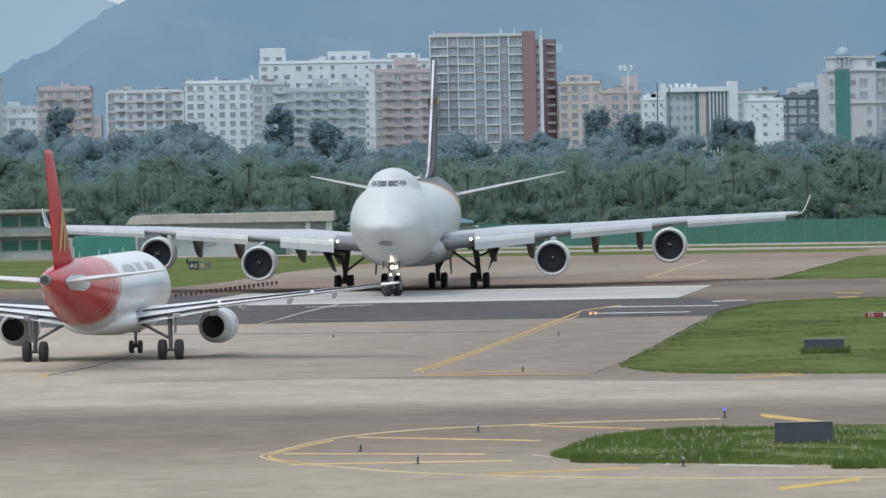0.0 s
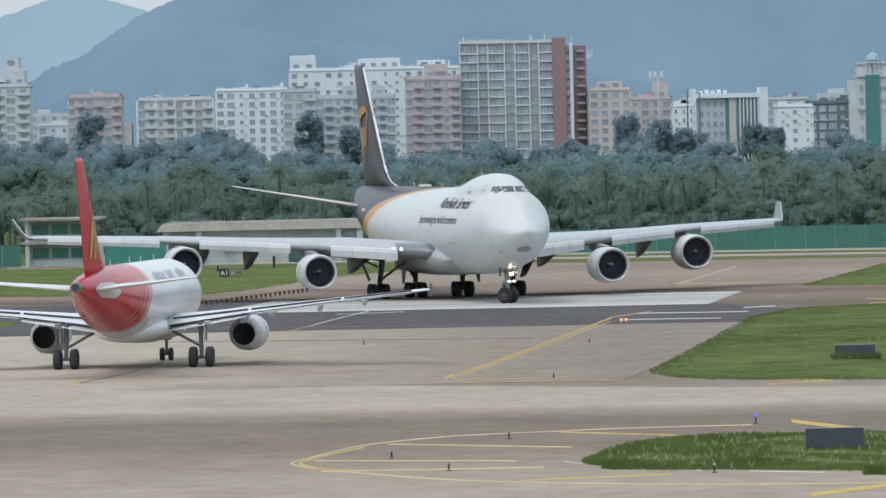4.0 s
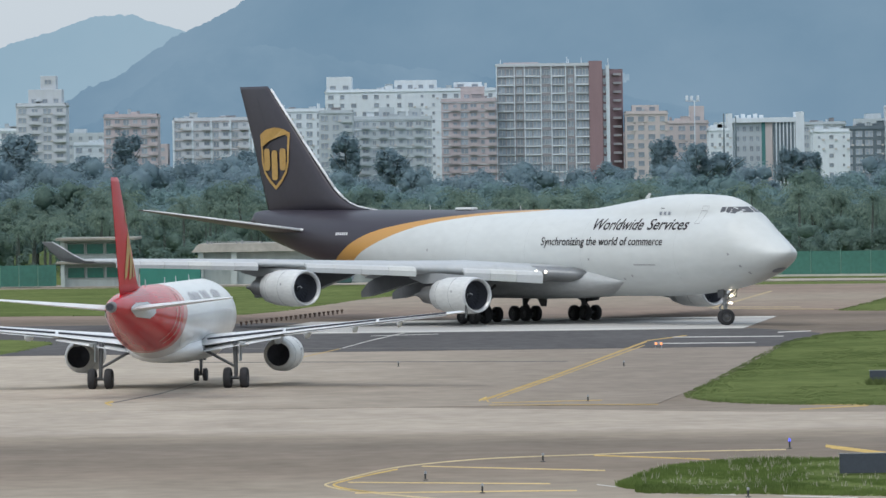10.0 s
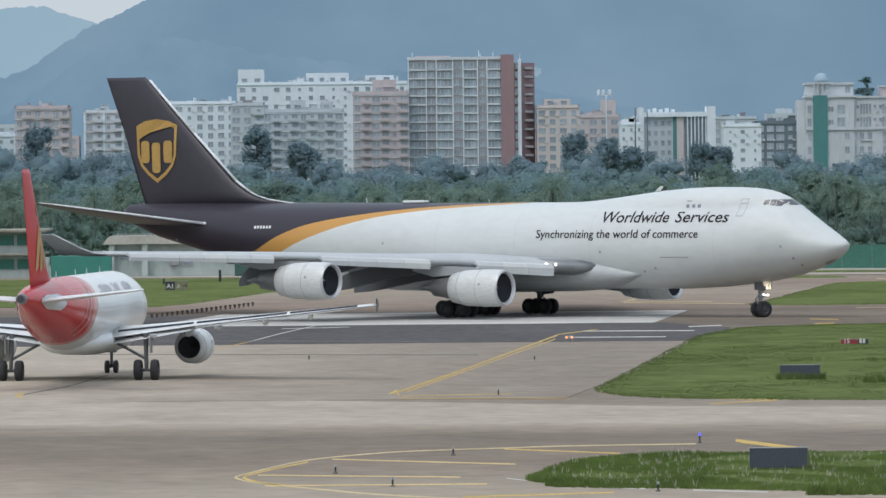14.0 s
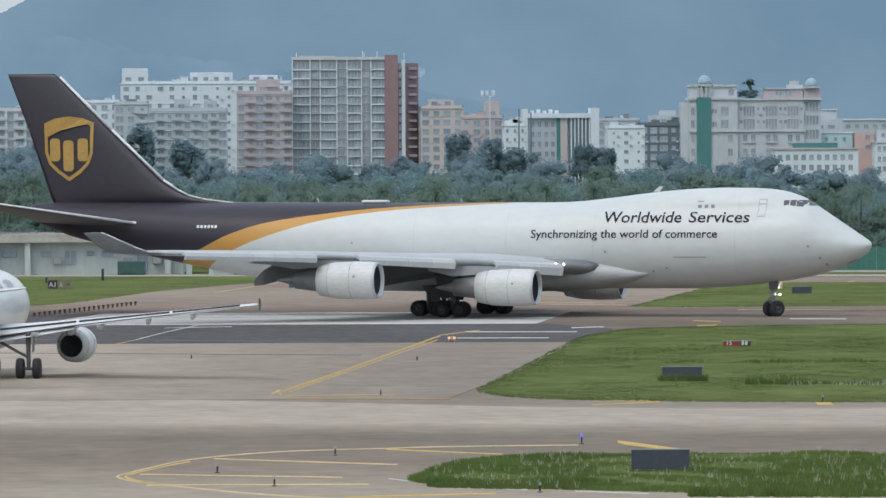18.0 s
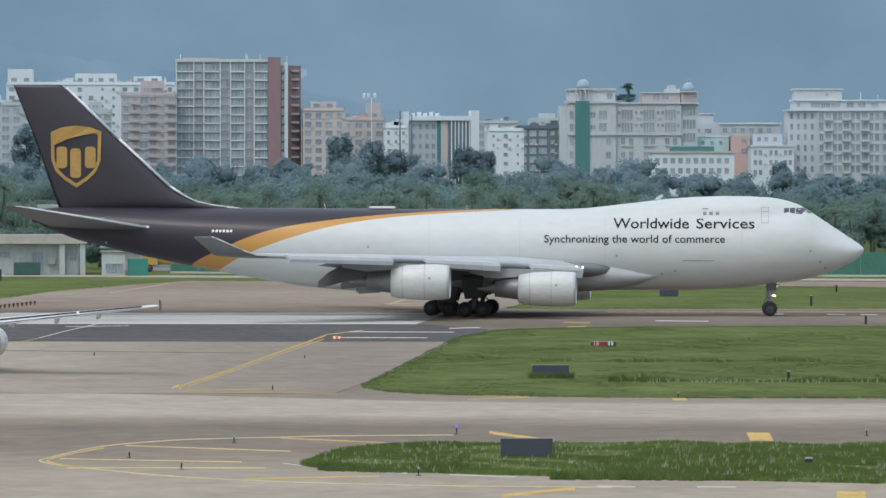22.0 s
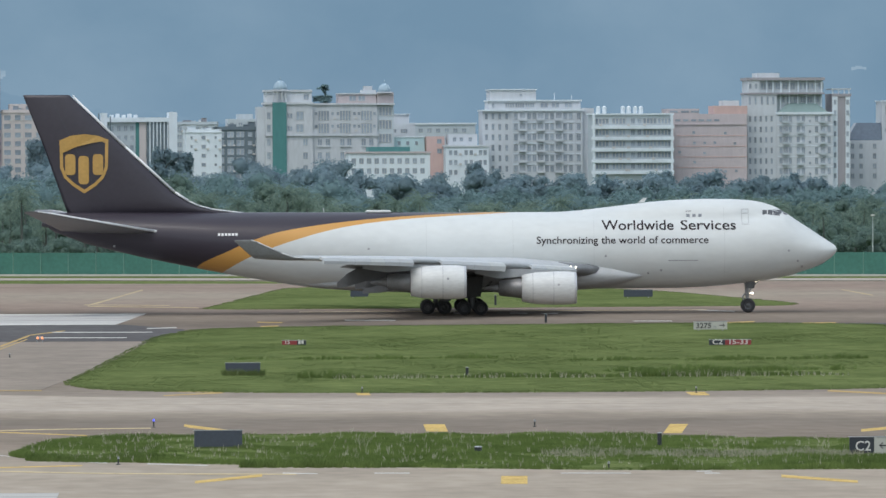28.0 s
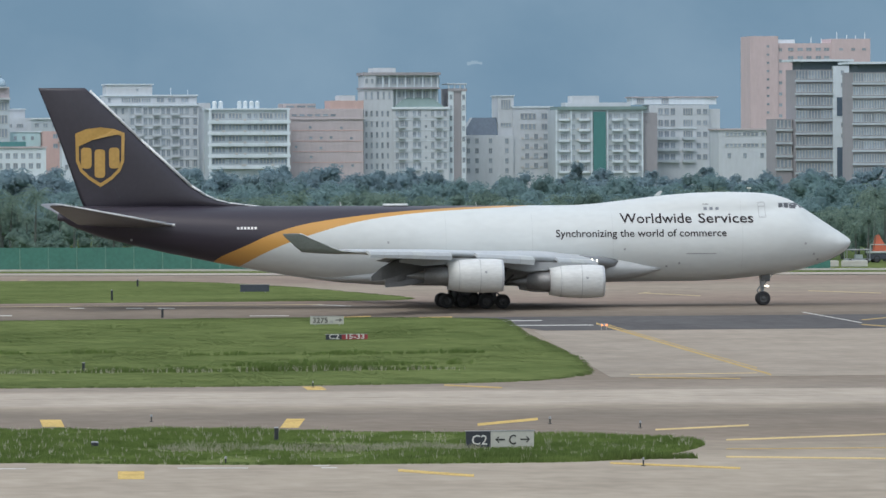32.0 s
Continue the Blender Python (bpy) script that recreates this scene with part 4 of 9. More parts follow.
    for i in range(6):
        patch("registration_bar", -46.0 + 0.3 * i, -45.8 + 0.3 * i, 6.88, 7.1, M_BARWHITE, "white registration bar", n=1)
    for x in (-5.3, -4.78, -4.26):
        patch("cabin_window", x - 0.14, x + 0.14, 8.35, 8.6, M_CABIN, "grey upper-deck window")
    patch("cabin_window", -5.5, -5.0, 8.83, 8.88, M_GLASSDARK, "dark slot above the windows")
    for x0, x1, z0, z1 in ((-0.66, -0.04, 7.68, 7.73), (-0.66, -0.04, 8.97, 9.01), (-0.66, -0.625, 7.73, 8.97), (-0.075, -0.04, 7.73, 8.97)):
        patch("door_outline", x0, x1, z0, z1, M_LINE, "thin grey door outline")
    patch("door_sill", -0.6, -0.1, 8.62, 8.67, M_LINE, "grey door window slot")
    patch("cargo_slot", -7.1, -4.5, 4.55, 4.63, M_LINE, "long grey slot on the side")
    for x, z in ((-8.8, 3.5), (-7.7, 3.75), (4.2, 4.5), (4.6, 4.0), (-12.5, 5.0), (-33, 5.7), (-55, 6.0), (3.4, 5.4)):
        patch("fitting", x - 0.09, x + 0.09, z - 0.09, z + 0.09, M_LINE, "small grey fitting", sides=(-1,))
    for x in (-2.2, -13.5, -20.5, -28.0):
        for s in (-1, 1):
            b2 = bmesh.new()
            w, zb, zt = HULL.at(x)
            col = [[b2.verts.new((x + dx, s * (HULL.half(x + dx, zb + (zt - zb) * k / 20) + 0.014), zb + (zt - zb) * k / 20)) for k in range(2, 19)] for dx in (-0.018, 0.018)]
            for k in range(16):
                b2.faces.new((col[0][k], col[1][k], col[1][k + 1], col[0][k + 1]))
            part("panel_seam", b2, M_SEAM, fus, "faint skin seam")
    # cockpit windows
    for s in (-1, 1):
        for x0, x1, zl0, zl1, zh0, zh1 in ((1.2, 1.6, 8.52, 8.52, 8.92, 8.92), (1.68, 2.1, 8.5, 8.48, 8.92, 8.9), (2.17, 2.72, 8.46, 8.42, 8.88, 8.7)):
            b2 = bmesh.new()
            n = 4
            g = []
            for i in range(n + 1):
                x = x0 + (x1 - x0) * i / n
                a, b = zl0 + (zl1 - zl0) * i / n, zh0 + (zh1 - zh0) * i / n
                g.append([b2.verts.new((x, s * (HULL.half(x, a + (b - a) * j / n) + 0.03), a + (b - a) * j / n)) for j in range(n + 1)])
            for i in range(n):
                for j in range(n):
                    b2.faces.new((g[i][j], g[i + 1][j], g[i + 1][j + 1], g[i][j + 1]))
            part("cockpit_window", b2, M_GLASSDARK, fus, "dark cockpit side window")
        b2 = bmesh.new()
        n = 4
        g = []
        for i in range(n + 1):
            y = 0.05 + (1.0 - 0.05) * i / n
            col = []
            for j in range(n + 1):
                z = 8.5 + (8.93 - 8.5) * j / n
                lo, hi = 0.5, 7.7
                for _ in range(24):
                    mid = (lo + hi) / 2
                    w, zb, zt = HULL.at(mid)
                    if zt > z and HULL.half(mid, z) > y:
                        lo = mid
                    else:
                        hi = mid
                col.append(b2.verts.new((lo + 0.03, s * y, z)))
            g.append(col)
        for i in range(n):
            for j in range(n):
                b2.faces.new((g[i][j], g[i + 1][j], g[i + 1][j + 1], g[i][j + 1]))
        part("windscreen", b2, M_GLASSDARK, fus, "dark cockpit windscreen")
    b2 = bmesh.new()
    g = []
    for i in range(9):
        y = -0.56 + 1.12 * i / 8
        col = []
        for j in range(4):
            z = 4.2 + (0.2 * math.sqrt(max(0.02, 1 - (y / 0.58) ** 2))) * (j / 1.5 - 1)
            lo, hi = 3.0, 7.7
            for _ in range(24):
                mid = (lo + hi) / 2
                if HULL.at(mid)[1] < z and HULL.half(mid, z) > abs(y):
                    lo = mid
                else:
                    hi = mid
            col.append(b2.verts.new((lo + 0.03, y, z - 0.02)))
        g.append(col)
    for i in range(8):
        for j in range(3):
            b2.faces.new((g[i][j], g[i + 1][j], g[i + 1][j + 1], g[i][j + 1]))
    part("chin_patch", b2, M_CABIN, fus, "dark patch under the nose")
    # antennas, panel seams
    bm = bmesh.new()
    skin(bm, [foil(-9.0, 0, 9.6, 0.55, 0.06, 4, True), foil(-8.75, 0, 10.0, 0.3, 0.06, 4, True)])
    box(bm, -33.2, -31.0, -0.35, 0.35, 8.75, 9.02, bevel=0.1)
    rod(bm, (-36.8, 0, 8.7), (-36.9, 0, 9.2), 0.04)
    rod(bm, (-25, 0, 8.7), (-25.1, 0, 9.1), 0.03)
    part("antenna", bm, M_WHITE, fus, "small white antennas on the crown")["kind"] = "stuff"
    bm = bmesh.new()
    lathe(bm, [(-60.4, 0.34), (-61.25, 0.3), (-61.3, 0.2)], 0, 7.95, 18, cap1=True)
    part("tail_exhaust", bm, M_BROWN, fus, "dark tail exhaust", True)

    # landing gear
    big = wheel_mesh("wheel", 0.62, 0.44)
    bm = bmesh.new()
    rod(bm, (0, 0, 0.62), (-0.15, 0, 2.9), 0.14, 0.2, 12)
    rod(bm, (0, -0.55, 0.62), (0, 0.55, 0.62), 0.1, seg=10)
    rod(bm, (-0.05, 0, 1.7), (0.9, 0, 2.75), 0.08)
    rod(bm, (-0.2, 0, 0.9), (-0.5, 0, 1.35), 0.06)
    rod(bm, (-0.5, 0, 1.35), (-0.15, 0, 1.75), 0.06)
    box(bm, -0.1, 0.2, -0.4, 0.4, 2.1, 2.36, bevel=0.04)
    box(bm, -0.16, 0.16, -0.3, 0.3, 1.5, 1.66, bevel=0.04)
    ng = part("nose_gear", bm, M_NOSESTRUT, jet, "grey nose landing gear")
    wheels(big, ng, [(0, -0.45, 0.62), (0, 0.45, 0.62)])
    for y in (-0.17, 0.17):
        bm = bmesh.new()
        lathe(bm, [(0.34, 0.13), (0.33, 0.14), (0.16, 0.12)], y, 2.25, 16, cap1=True)
        hood = part("lamp_hood", bm, M_STRUT, ng, "grey lamp hood")
        bm = bmesh.new()
        lathe(bm, [(0.43, 0.01), (0.415, 0.06), (0.335, 0.125)], y, 2.25, 16)
        part("taxi_light", bm, M_LAMP, hood, "bright taxi light on the gear leg")
        bm = bmesh.new()
        lathe(bm, [(0.5, 0.01), (0.48, 0.05), (0.42, 0.085), (0.34, 0.08), (0.2, 0.03)], y * 2.0, 1.68, 16)
        part("taxi_light", bm, M_LAMPSMALL, ng, "lit domed lamp low on the gear leg")
    for s in (-1, 1):
        bm = bmesh.new()
        box(bm, -0.2, 0.55, s * 0.62 - 0.03, s * 0.62 + 0.03, 2.1, 2.75, bevel=0.02)
        part("nose_gear_door", bm, M_STRUT, jet, "small grey nose gear door")
    for s in (-1, 1):
        for gx, gy, tilt in ((-24.1, 5.5, 0.9), (-27.15, 1.92, 0.0)):
            bm = bmesh.new()
            rod(bm, (gx, s * gy, 0.62), (gx, s * (gy - tilt * 0.4), 3.3), 0.19, 0.24, 12)
            rod(bm, (gx - 0.72, s * gy, 0.66), (gx + 0.72, s * gy, 0.66), 0.14, seg=8)
            for dx in (-0.72, 0.72):
                rod(bm, (gx + dx, s * gy - 0.6, 0.62), (gx + dx, s * gy + 0.6, 0.62), 0.1, seg=8)
            rod(bm, (gx, s * gy, 1.4), (gx, s * (gy - 2.2 if gy > 3 else gy + 0.9), 3.0), 0.1)
            rod(bm, (gx, s * gy, 1.3), (gx + 1.7, s * gy, 2.9), 0.09)
            rod(bm, (gx + 0.1, s * gy, 1.5), (gx + 0.55, s * gy, 1.1), 0.06)
            rod(bm, (gx + 0.55, s * gy, 1.1), (gx + 0.12, s * gy, 0.75), 0.06)
            g = part("main_gear", bm, M_STRUT, jet, "grey main landing gear with four wheels")
            wheels(big, g, [(gx + dx, s * gy + dy, 0.62) for dx in (-0.72, 0.72) for dy in (-0.5, 0.5)])
            bm = bmesh.new()
            if gy > 3:
                skin(bm, [[(gx + 0.7, s * (gy + 0.75), 1.6), (gx + 0.7, s * (gy + 0.83), 1.6), (gx + 0.9, s * (gy + 1.75), 3.3), (gx + 0.9, s * (gy + 1.6), 3.4)], [(gx - 0.7, s * (gy + 0.62), 1.45), (gx - 0.7, s * (gy + 0.7), 1.45), (gx - 1.0, s * (gy + 1.4), 3.3), (gx - 1.0, s * (gy + 1.25), 3.4)]])
                rod(bm, (gx + 0.4, s * (gy - 0.3), 3.2), (gx + 0.5, s * (gy + 1.5), 3.55), 0.22, seg=8)
                rod(bm, (gx + 0.3, s * (gy + 0.1), 2.6), (gx + 0.8, s * (gy + 1.2), 3.1), 0.09, seg=6)
            else:
                skin(bm, [[(gx + 1.6, s * 2.95, 2.4), (gx + 1.6, s * 3.03, 2.4), (gx + 1.2, s * 3.12, 1.15), (gx + 1.2, s * 3.04, 1.15)], [(gx - 0.2, s * 2.95, 2.4), (gx - 0.2, s * 3.03, 2.4), (gx + 0.6, s * 3.12, 1.15), (gx + 0.6, s * 3.04, 1.15)]])
                bmesh.ops.recalc_face_normals(bm, faces=bm.faces[:])
            part("gear_door", bm, M_FAIRING, g, "dark grey gear door")
    return jet, ng


JET, NOSE_GEAR = cargo_jet()

# ---- parked airliner ----
AHULL = Hull(
    wide=[(-32.5, 0.18), (-32.2, 0.3), (-30, 0.68), (-27, 1.15), (-24, 1.55), (-21, 1.82), (-18, 1.96), (-15, 1.975), (0, 1.975), (1.5, 1.9), (2.8, 1.65), (3.8, 1.3), (4.5, 0.9), (4.9, 0.5), (5.05, 0.05)],
    low=[(-32.5, 4.75), (-30, 4.15), (-27, 3.4), (-24, 2.75), (-21, 2.2), (-18.5, 1.86), (-16, 1.74), (0, 1.74), (2, 1.9), (3.6, 2.3), (4.6, 2.8), (5.05, 3.2)],
    top=[(-32.5, 5.15), (-31, 5.4), (-28, 5.62), (-24, 5.8), (-20, 5.88), (0, 5.88), (1.4, 5.75), (2.6, 5.3), (3.4, 4.85), (4.4, 4.1), (5.05, 3.35)])


def airliner():
    jet = empty("airliner", pose(-16.99, 372.71, 0, 0, 0, 84.33), "red and white twin-engined airliner seen from behind, standing", "airplane")
    paint = swoosh_paint("airliner_livery", (0.68, 0.69, 0.69), (0.5, 0.22, 0.2), (0.45, 0.006, 0.014),
                         upper=[(-70, 0.0), (-33, 3.4), (-30, 3.3), (-27, 2.9), (-24.5, 2.5), (-22, 2.3), (-21, 2.5), (-20.3, 3.0), (-19.5, 3.9), (-18.4, 4.7), (-17.6, 5.5), (-17.2, 6.4), (-16.8, 12), (10, 12)],
                         lower=[(-70, 0.0), (-33, 3.3), (-30, 3.2), (-27, 2.8), (-24, 2.4), (-21.4, 2.2), (-20.3, 2.4), (-19.5, 2.9), (-18.6, 3.8), (-17.4, 4.6), (-16.5, 5.5), (-16.0, 6.4), (-15.6, 12), (10, 12)], rough=0.2, coat=0.05, gloss=0.2)
    bm = bmesh.new()
    AHULL.skin(bm, [-32.5, -32.35, -32.2] + [-32 + 0.5 * i for i in range(30)] + [-17 + 1.5 * i for i in range(11)] + [-0.5 + 0.4 * i for i in range(11)] + [4.2, 4.5, 4.7, 4.9, 5.0, 5.05], 24)
    fus = part("fuselage", bm, paint, jet, "white fuselage with a red rear", True)
    bm = bmesh.new()
    lathe(bm, [(-32.1, 0.3), (-32.7, 0.25), (-32.72, 0.21), (-32.62, 0.19), (-32.6, 0.01)], 0, 4.95, 20)
    part("tail_exhaust", bm, M_NOZZLE, fus, "dull metal tail cone tip", True)
    bm = bmesh.new()
    lathe(bm, [(-32.735, 0.18), (-32.74, 0.01)], 0, 4.95, 20)
    part("exhaust_opening", bm, M_DARK, fus, "black exhaust opening in the tail")
    bm = bmesh.new()
    skin(bm, [[(x, w * math.cos(a), c + h * math.sin(a)) for a in [2 * math.pi * i / 20 for i in range(20)]] for x, w, c, h in ((-3.5, 1.5, 2.1, 0.5), (-6, 2.1, 2.1, 0.75), (-10, 2.15, 2.15, 0.8), (-15, 1.85, 2.2, 0.7), (-18.2, 0.8, 2.15, 0.35))])
    bmesh.ops.recalc_face_normals(bm, faces=bm.faces[:])
    part("belly_fairing", bm, M_AWING, fus, "pale belly fairing", True)
    stations = [(1.7, -5.6, 7.0, 2.35, 0.14), (3.2, -6.5, 5.9, 2.55, 0.13), (6.4, -8.5, 3.9, 2.98, 0.115), (11, -11.4, 2.8, 3.5, 0.105), (16.6, -14.9, 1.6, 4.1, 0.1), (16.95, -15.3, 1.25, 4.13, 0.08)]
    for s in (-1, 1):
        bm = bmesh.new()
        skin(bm, [foil(x, s * y, z, c, t, 10, camber=0.012) for y, x, c, z, t in stations])
        bmesh.ops.recalc_face_normals(bm, faces=bm.faces[:])
        wing = part("wing", bm, M_AWING, jet, "pale swept wing", True)
        # flap gap line and fairings
        for y0, y1 in ((2.0, 6.3), (6.5, 11.8), (12.0, 15.9)):
            bm = bmesh.new()
            rings = []
            for y in (y0, y1):
                xl, c, z, t = (float(np.interp(y, [q[0] for q in stations], [q[k] for q in stations])) for k in (1, 2, 3, 4))
                drop = 0.16 if y0 < 3 else 0.05
                rings.append([(px, py, pz + (px - xl + c * 0.76) * drop) for px, py, pz in foil(xl - c * 0.76, s * y, z - 0.05, c * 0.3, 0.10, 6)])
            skin(bm, rings)
            bmesh.ops.recalc_face_normals(bm, faces=bm.faces[:])
            part("trailing_flap", bm, M_AWING, wing, "white trailing-edge flap", True)
            bm = bmesh.new()
            rings = []
            for y in (y0, y1):
                xl, c, z, t = (float(np.interp(y, [q[0] for q in stations], [q[k] for q in stations])) for k in (1, 2, 3, 4))
                xx = xl - c * 0.74
                zz = z + 0.05 * c
                rings.append([(xx, s * y, zz - 0.08), (xx, s * y, zz + 0.03), (xx - 0.3, s * y, zz + 0.015), (xx - 0.3, s * y, zz - 0.08)])
            skin(bm, rings)
            bmesh.ops.recalc_face_normals(bm, faces=bm.faces[:])
            part("flap_gap", bm, M_DARK, wing, "dark gap before the flap")
        for y in (4.2, 7.8, 10.6, 13.2):
            xl, c, z, t = (float(np.interp(y, [q[0] for q in stations], [q[k] for q in stations])) for k in (1, 2, 3, 4))
            bm = bmesh.new()
            skin(bm, [[(xl - c * u, s * y - hw, z - 0.1), (xl - c * u, s * y + hw, z - 0.1), (xl - c * u, s * y + hw * 0.6, z - dn), (xl - c * u, s * y - hw * 0.6, z - dn)] for u, hw, dn in ((0.45, 0.03, 0.2), (0.7, 0.13, 0.36), (1.0, 0.14, 0.42), (1.3, 0.03, 0.25))])
            bmesh.ops.recalc_face_normals(bm, faces=bm.faces[:])
            part("flap_track_fairing", bm, M_WHITE, wing)
        bm = bmesh.new()
        skin(bm, [[(-15.2, s * 17.0 - 0.03, 4.15), (-16.2, s * 17.0 - 0.03, 4.15), (-16.2, s * 17.0 + 0.03, 4.15), (-15.2, s * 17.0 + 0.03, 4.15)], [(-15.9, s * 17.0 - 0.02, 4.5), (-16.35, s * 17.0 - 0.02, 4.5), (-16.35, s * 17.0 + 0.02, 4.5), (-15.9, s * 17.0 + 0.02, 4.5)]])
        skin(bm, [[(-15.2, s * 17.0 - 0.03, 4.12), (-16.2, s * 17.0 - 0.03, 4.12), (-16.2, s * 17.0 + 0.03, 4.12), (-15.2, s * 17.0 + 0.03, 4.12)], [(-15.9, s * 17.0 - 0.02, 3.8), (-16.35, s * 17.0 - 0.02, 3.8), (-16.35, s * 17.0 + 0.02, 3.8), (-15.9, s * 17.0 + 0.02, 3.8)]])
        bmesh.ops.recalc_face_normals(bm, faces=bm.faces[:])
        part("wingtip_fence", bm, M_FAIRING, wing, "small dark wingtip fence")
        turbofan(jet, -4.7, s * 5.65, 1.72, 0.95, 4.1, 0.5, 2.75, "white turbofan engine under the wing", 20, 1.6, True)
        bm = bmesh.new()
        skin(bm, [foil(-26.2, s * 0.6, 4.75, 3.9, 0.09, 8), foil(-27.0, s * 1.3, 4.85, 3.4, 0.09, 8), foil(-30.2, s * 6.1, 5.35, 1.35, 0.08, 8), foil(-30.6, s * 6.22, 5.37, 1.0, 0.05, 8)])
        bmesh.ops.recalc_face_normals(bm, faces=bm.faces[:])
        part("tailplane", bm, M_AWING, jet, "pale tailplane", True)
        bm = bmesh.new()
        g = []
        for i in range(9):
            x = -25.6 - 4.4 * i / 8
            z0 = float(np.interp(x, [-30.0, -29.0, -26.6, -25.6], [4.7, 4.35, 4.2, 4.5]))
            z1 = float(np.interp(x, [-30.0, -29.0, -26.4, -25.6], [4.9, 5.1, 5.1, 4.75]))
            g.append([bm.verts.new((x, s * (AHULL.half(x, z0 + (z1 - z0) * j / 5) + 0.03), z0 + (z1 - z0) * j / 5)) for j in range(6)])
        for i in range(8):
            for j in range(5):
                bm.faces.new((g[i][j], g[i + 1][j], g[i + 1][j + 1], g[i][j + 1]))
        part("tailplane_plate", bm, M_SLAT, fus, "bare grey plate round the tailplane root")
        bm = bmesh.new()
        for i, (a, b) in enumerate(((-14.5, -13.8), (-13.6, -13.0), (-12.8, -12.2), (-12.0, -11.4), (-11.2, -10.6), (-9.6, -8.9), (-8.7, -8.1), (-7.9, -7.3), (-5.8, -5.0), (-4.8, -4.1), (-3.9, -3.2))):
            q = [(a, 4.95), (b, 4.95), (b, 5.3 + 0.08 * (i % 2)), (a, 5.3 + 0.08 * (i % 2))]
            bm.faces.new([bm.verts.new((x, s * (AHULL.half(x, z) + 0.03), z)) for x, z in q])
        for pts, wd, m, nm, lab in (([(-20.2, 3.9), (-19.5, 3.3), (-18.9, 2.8), (-18.2, 2.5), (-17.0, 2.35), (-15.9, 2.6), (-15.2, 3.0)], 0.035, M_FAIRING, "door_seam", "dark curved seam on the belly"), ([(-21.9, 2.75), (-21.2, 3.2), (-20.4, 4.1), (-19.3, 4.9), (-18.5, 5.45)], 0.07, M_STRIPE, "livery_stripe", "thin pale stripe along the red"), ([(-22.8, 2.9), (-22.0, 3.4), (-21.2, 4.2), (-20.2, 5.0)], 0.05, M_STRIPE, "livery_stripe", "thin pale stripe along the red")):
            b2 = bmesh.new()
            last = None
            for k in range(41):
                q = k / 40 * (len(pts) - 1)
                i = min(int(q), len(pts) - 2)
                px, pz = (pts[i][c] + (pts[i + 1][c] - pts[i][c]) * (q - i) for c in (0, 1))
                cur = [b2.verts.new((px + dx, s * (AHULL.half(px + dx, pz) + 0.03), pz)) for dx in (-wd, wd)]
                if last:
                    b2.faces.new((last[0], last[1], cur[1], cur[0]))
                last = cur
            part(nm, b2, m, fus, lab)
        part("name_bar", bm, M_BARSOFT, fus, "plain grey lettering bars")["kind"] = "stuff"
        bm = bmesh.new()
        for i in range(25):
            x = -18.0 + i * 0.66
            q = [(x, 4.03), (x + 0.16, 4.03), (x + 0.16, 4.2), (x, 4.2)]
            bm.faces.new([bm.verts.new((xx, s * (AHULL.half(xx, z) + 0.02), z)) for xx, z in q])
        part("cabin_windows", bm, M_BARSOFT, fus, "row of small dark cabin windows")["kind"] = "stuff"
    bm = bmesh.new()
    skin(bm, [foil(-22.2, 0, 5.5, 7.2, 0.03, 9, True), foil(-24.0, 0, 6.1, 5.7, 0.09, 9, True), foil(-29.3, 0, 11.5, 2.5, 0.09, 9, True), foil(-29.6, 0, 11.76, 2.2, 0.05, 9, True)])
    bmesh.ops.recalc_face_normals(bm, faces=bm.faces[:])
    fin = part("tail_fin", bm, M_RED, jet, "red tail fin with a golden emblem", True)
    for s in (-1, 1):
        for k, pts in enumerate(([(-28.6, 6.3), (-28.0, 6.5), (-27.3, 7.8), (-27.6, 9.0), (-28.1, 8.2)], [(-27.5, 6.3), (-26.9, 6.4), (-26.6, 7.3), (-27.2, 8.6), (-27.3, 7.4)], [(-26.5, 6.4), (-26.0, 6.5), (-26.2, 7.2), (-26.5, 7.6)], [(-28.3, 9.4), (-27.9, 9.2), (-28.0, 10.0), (-28.5, 9.9)])):
            b2 = bmesh.new()
            vs = []
            for x, z in pts:
                lx = float(np.interp(z, [6.1, 11.5], [-24.0, -29.3]))
                ch = float(np.interp(z, [6.1, 11.5], [5.7, 2.5]))
                u = min(0.99, max(0.01, (lx - x) / ch))
                t = 5 * 0.09 * (0.2969 * math.sqrt(u) - 0.126 * u - 0.3516 * u * u + 0.2843 * u ** 3 - 0.1036 * u ** 4)
                vs.append(b2.verts.new((x, s * (t * ch + 0.03), z)))
            b2.faces.new(vs)
            part("emblem_feather", b2, M_GOLD, fin, "golden feather shape on the fin")
    small, tiny = wheel_mesh("wheel", 0.58, 0.42), wheel_mesh("wheel", 0.38, 0.24)
    bm = bmesh.new()
    rod(bm, (0, 0, 0.38), (0.1, 0, 2.0), 0.08, 0.11)
    rod(bm, (0, -0.35, 0.38), (0, 0.35, 0.38), 0.06)
    rod(bm, (0.02, 0, 1.0), (1.0, 0, 1.9), 0.05)
    box(bm, -0.1, 0.15, -0.3, 0.3, 1.2, 1.35, bevel=0.03)
    g = part("nose_gear", bm, M_STRUT, jet, "grey nose landing gear")
    wheels(tiny, g, [(0, -0.25, 0.38), (0, 0.25, 0.38)])
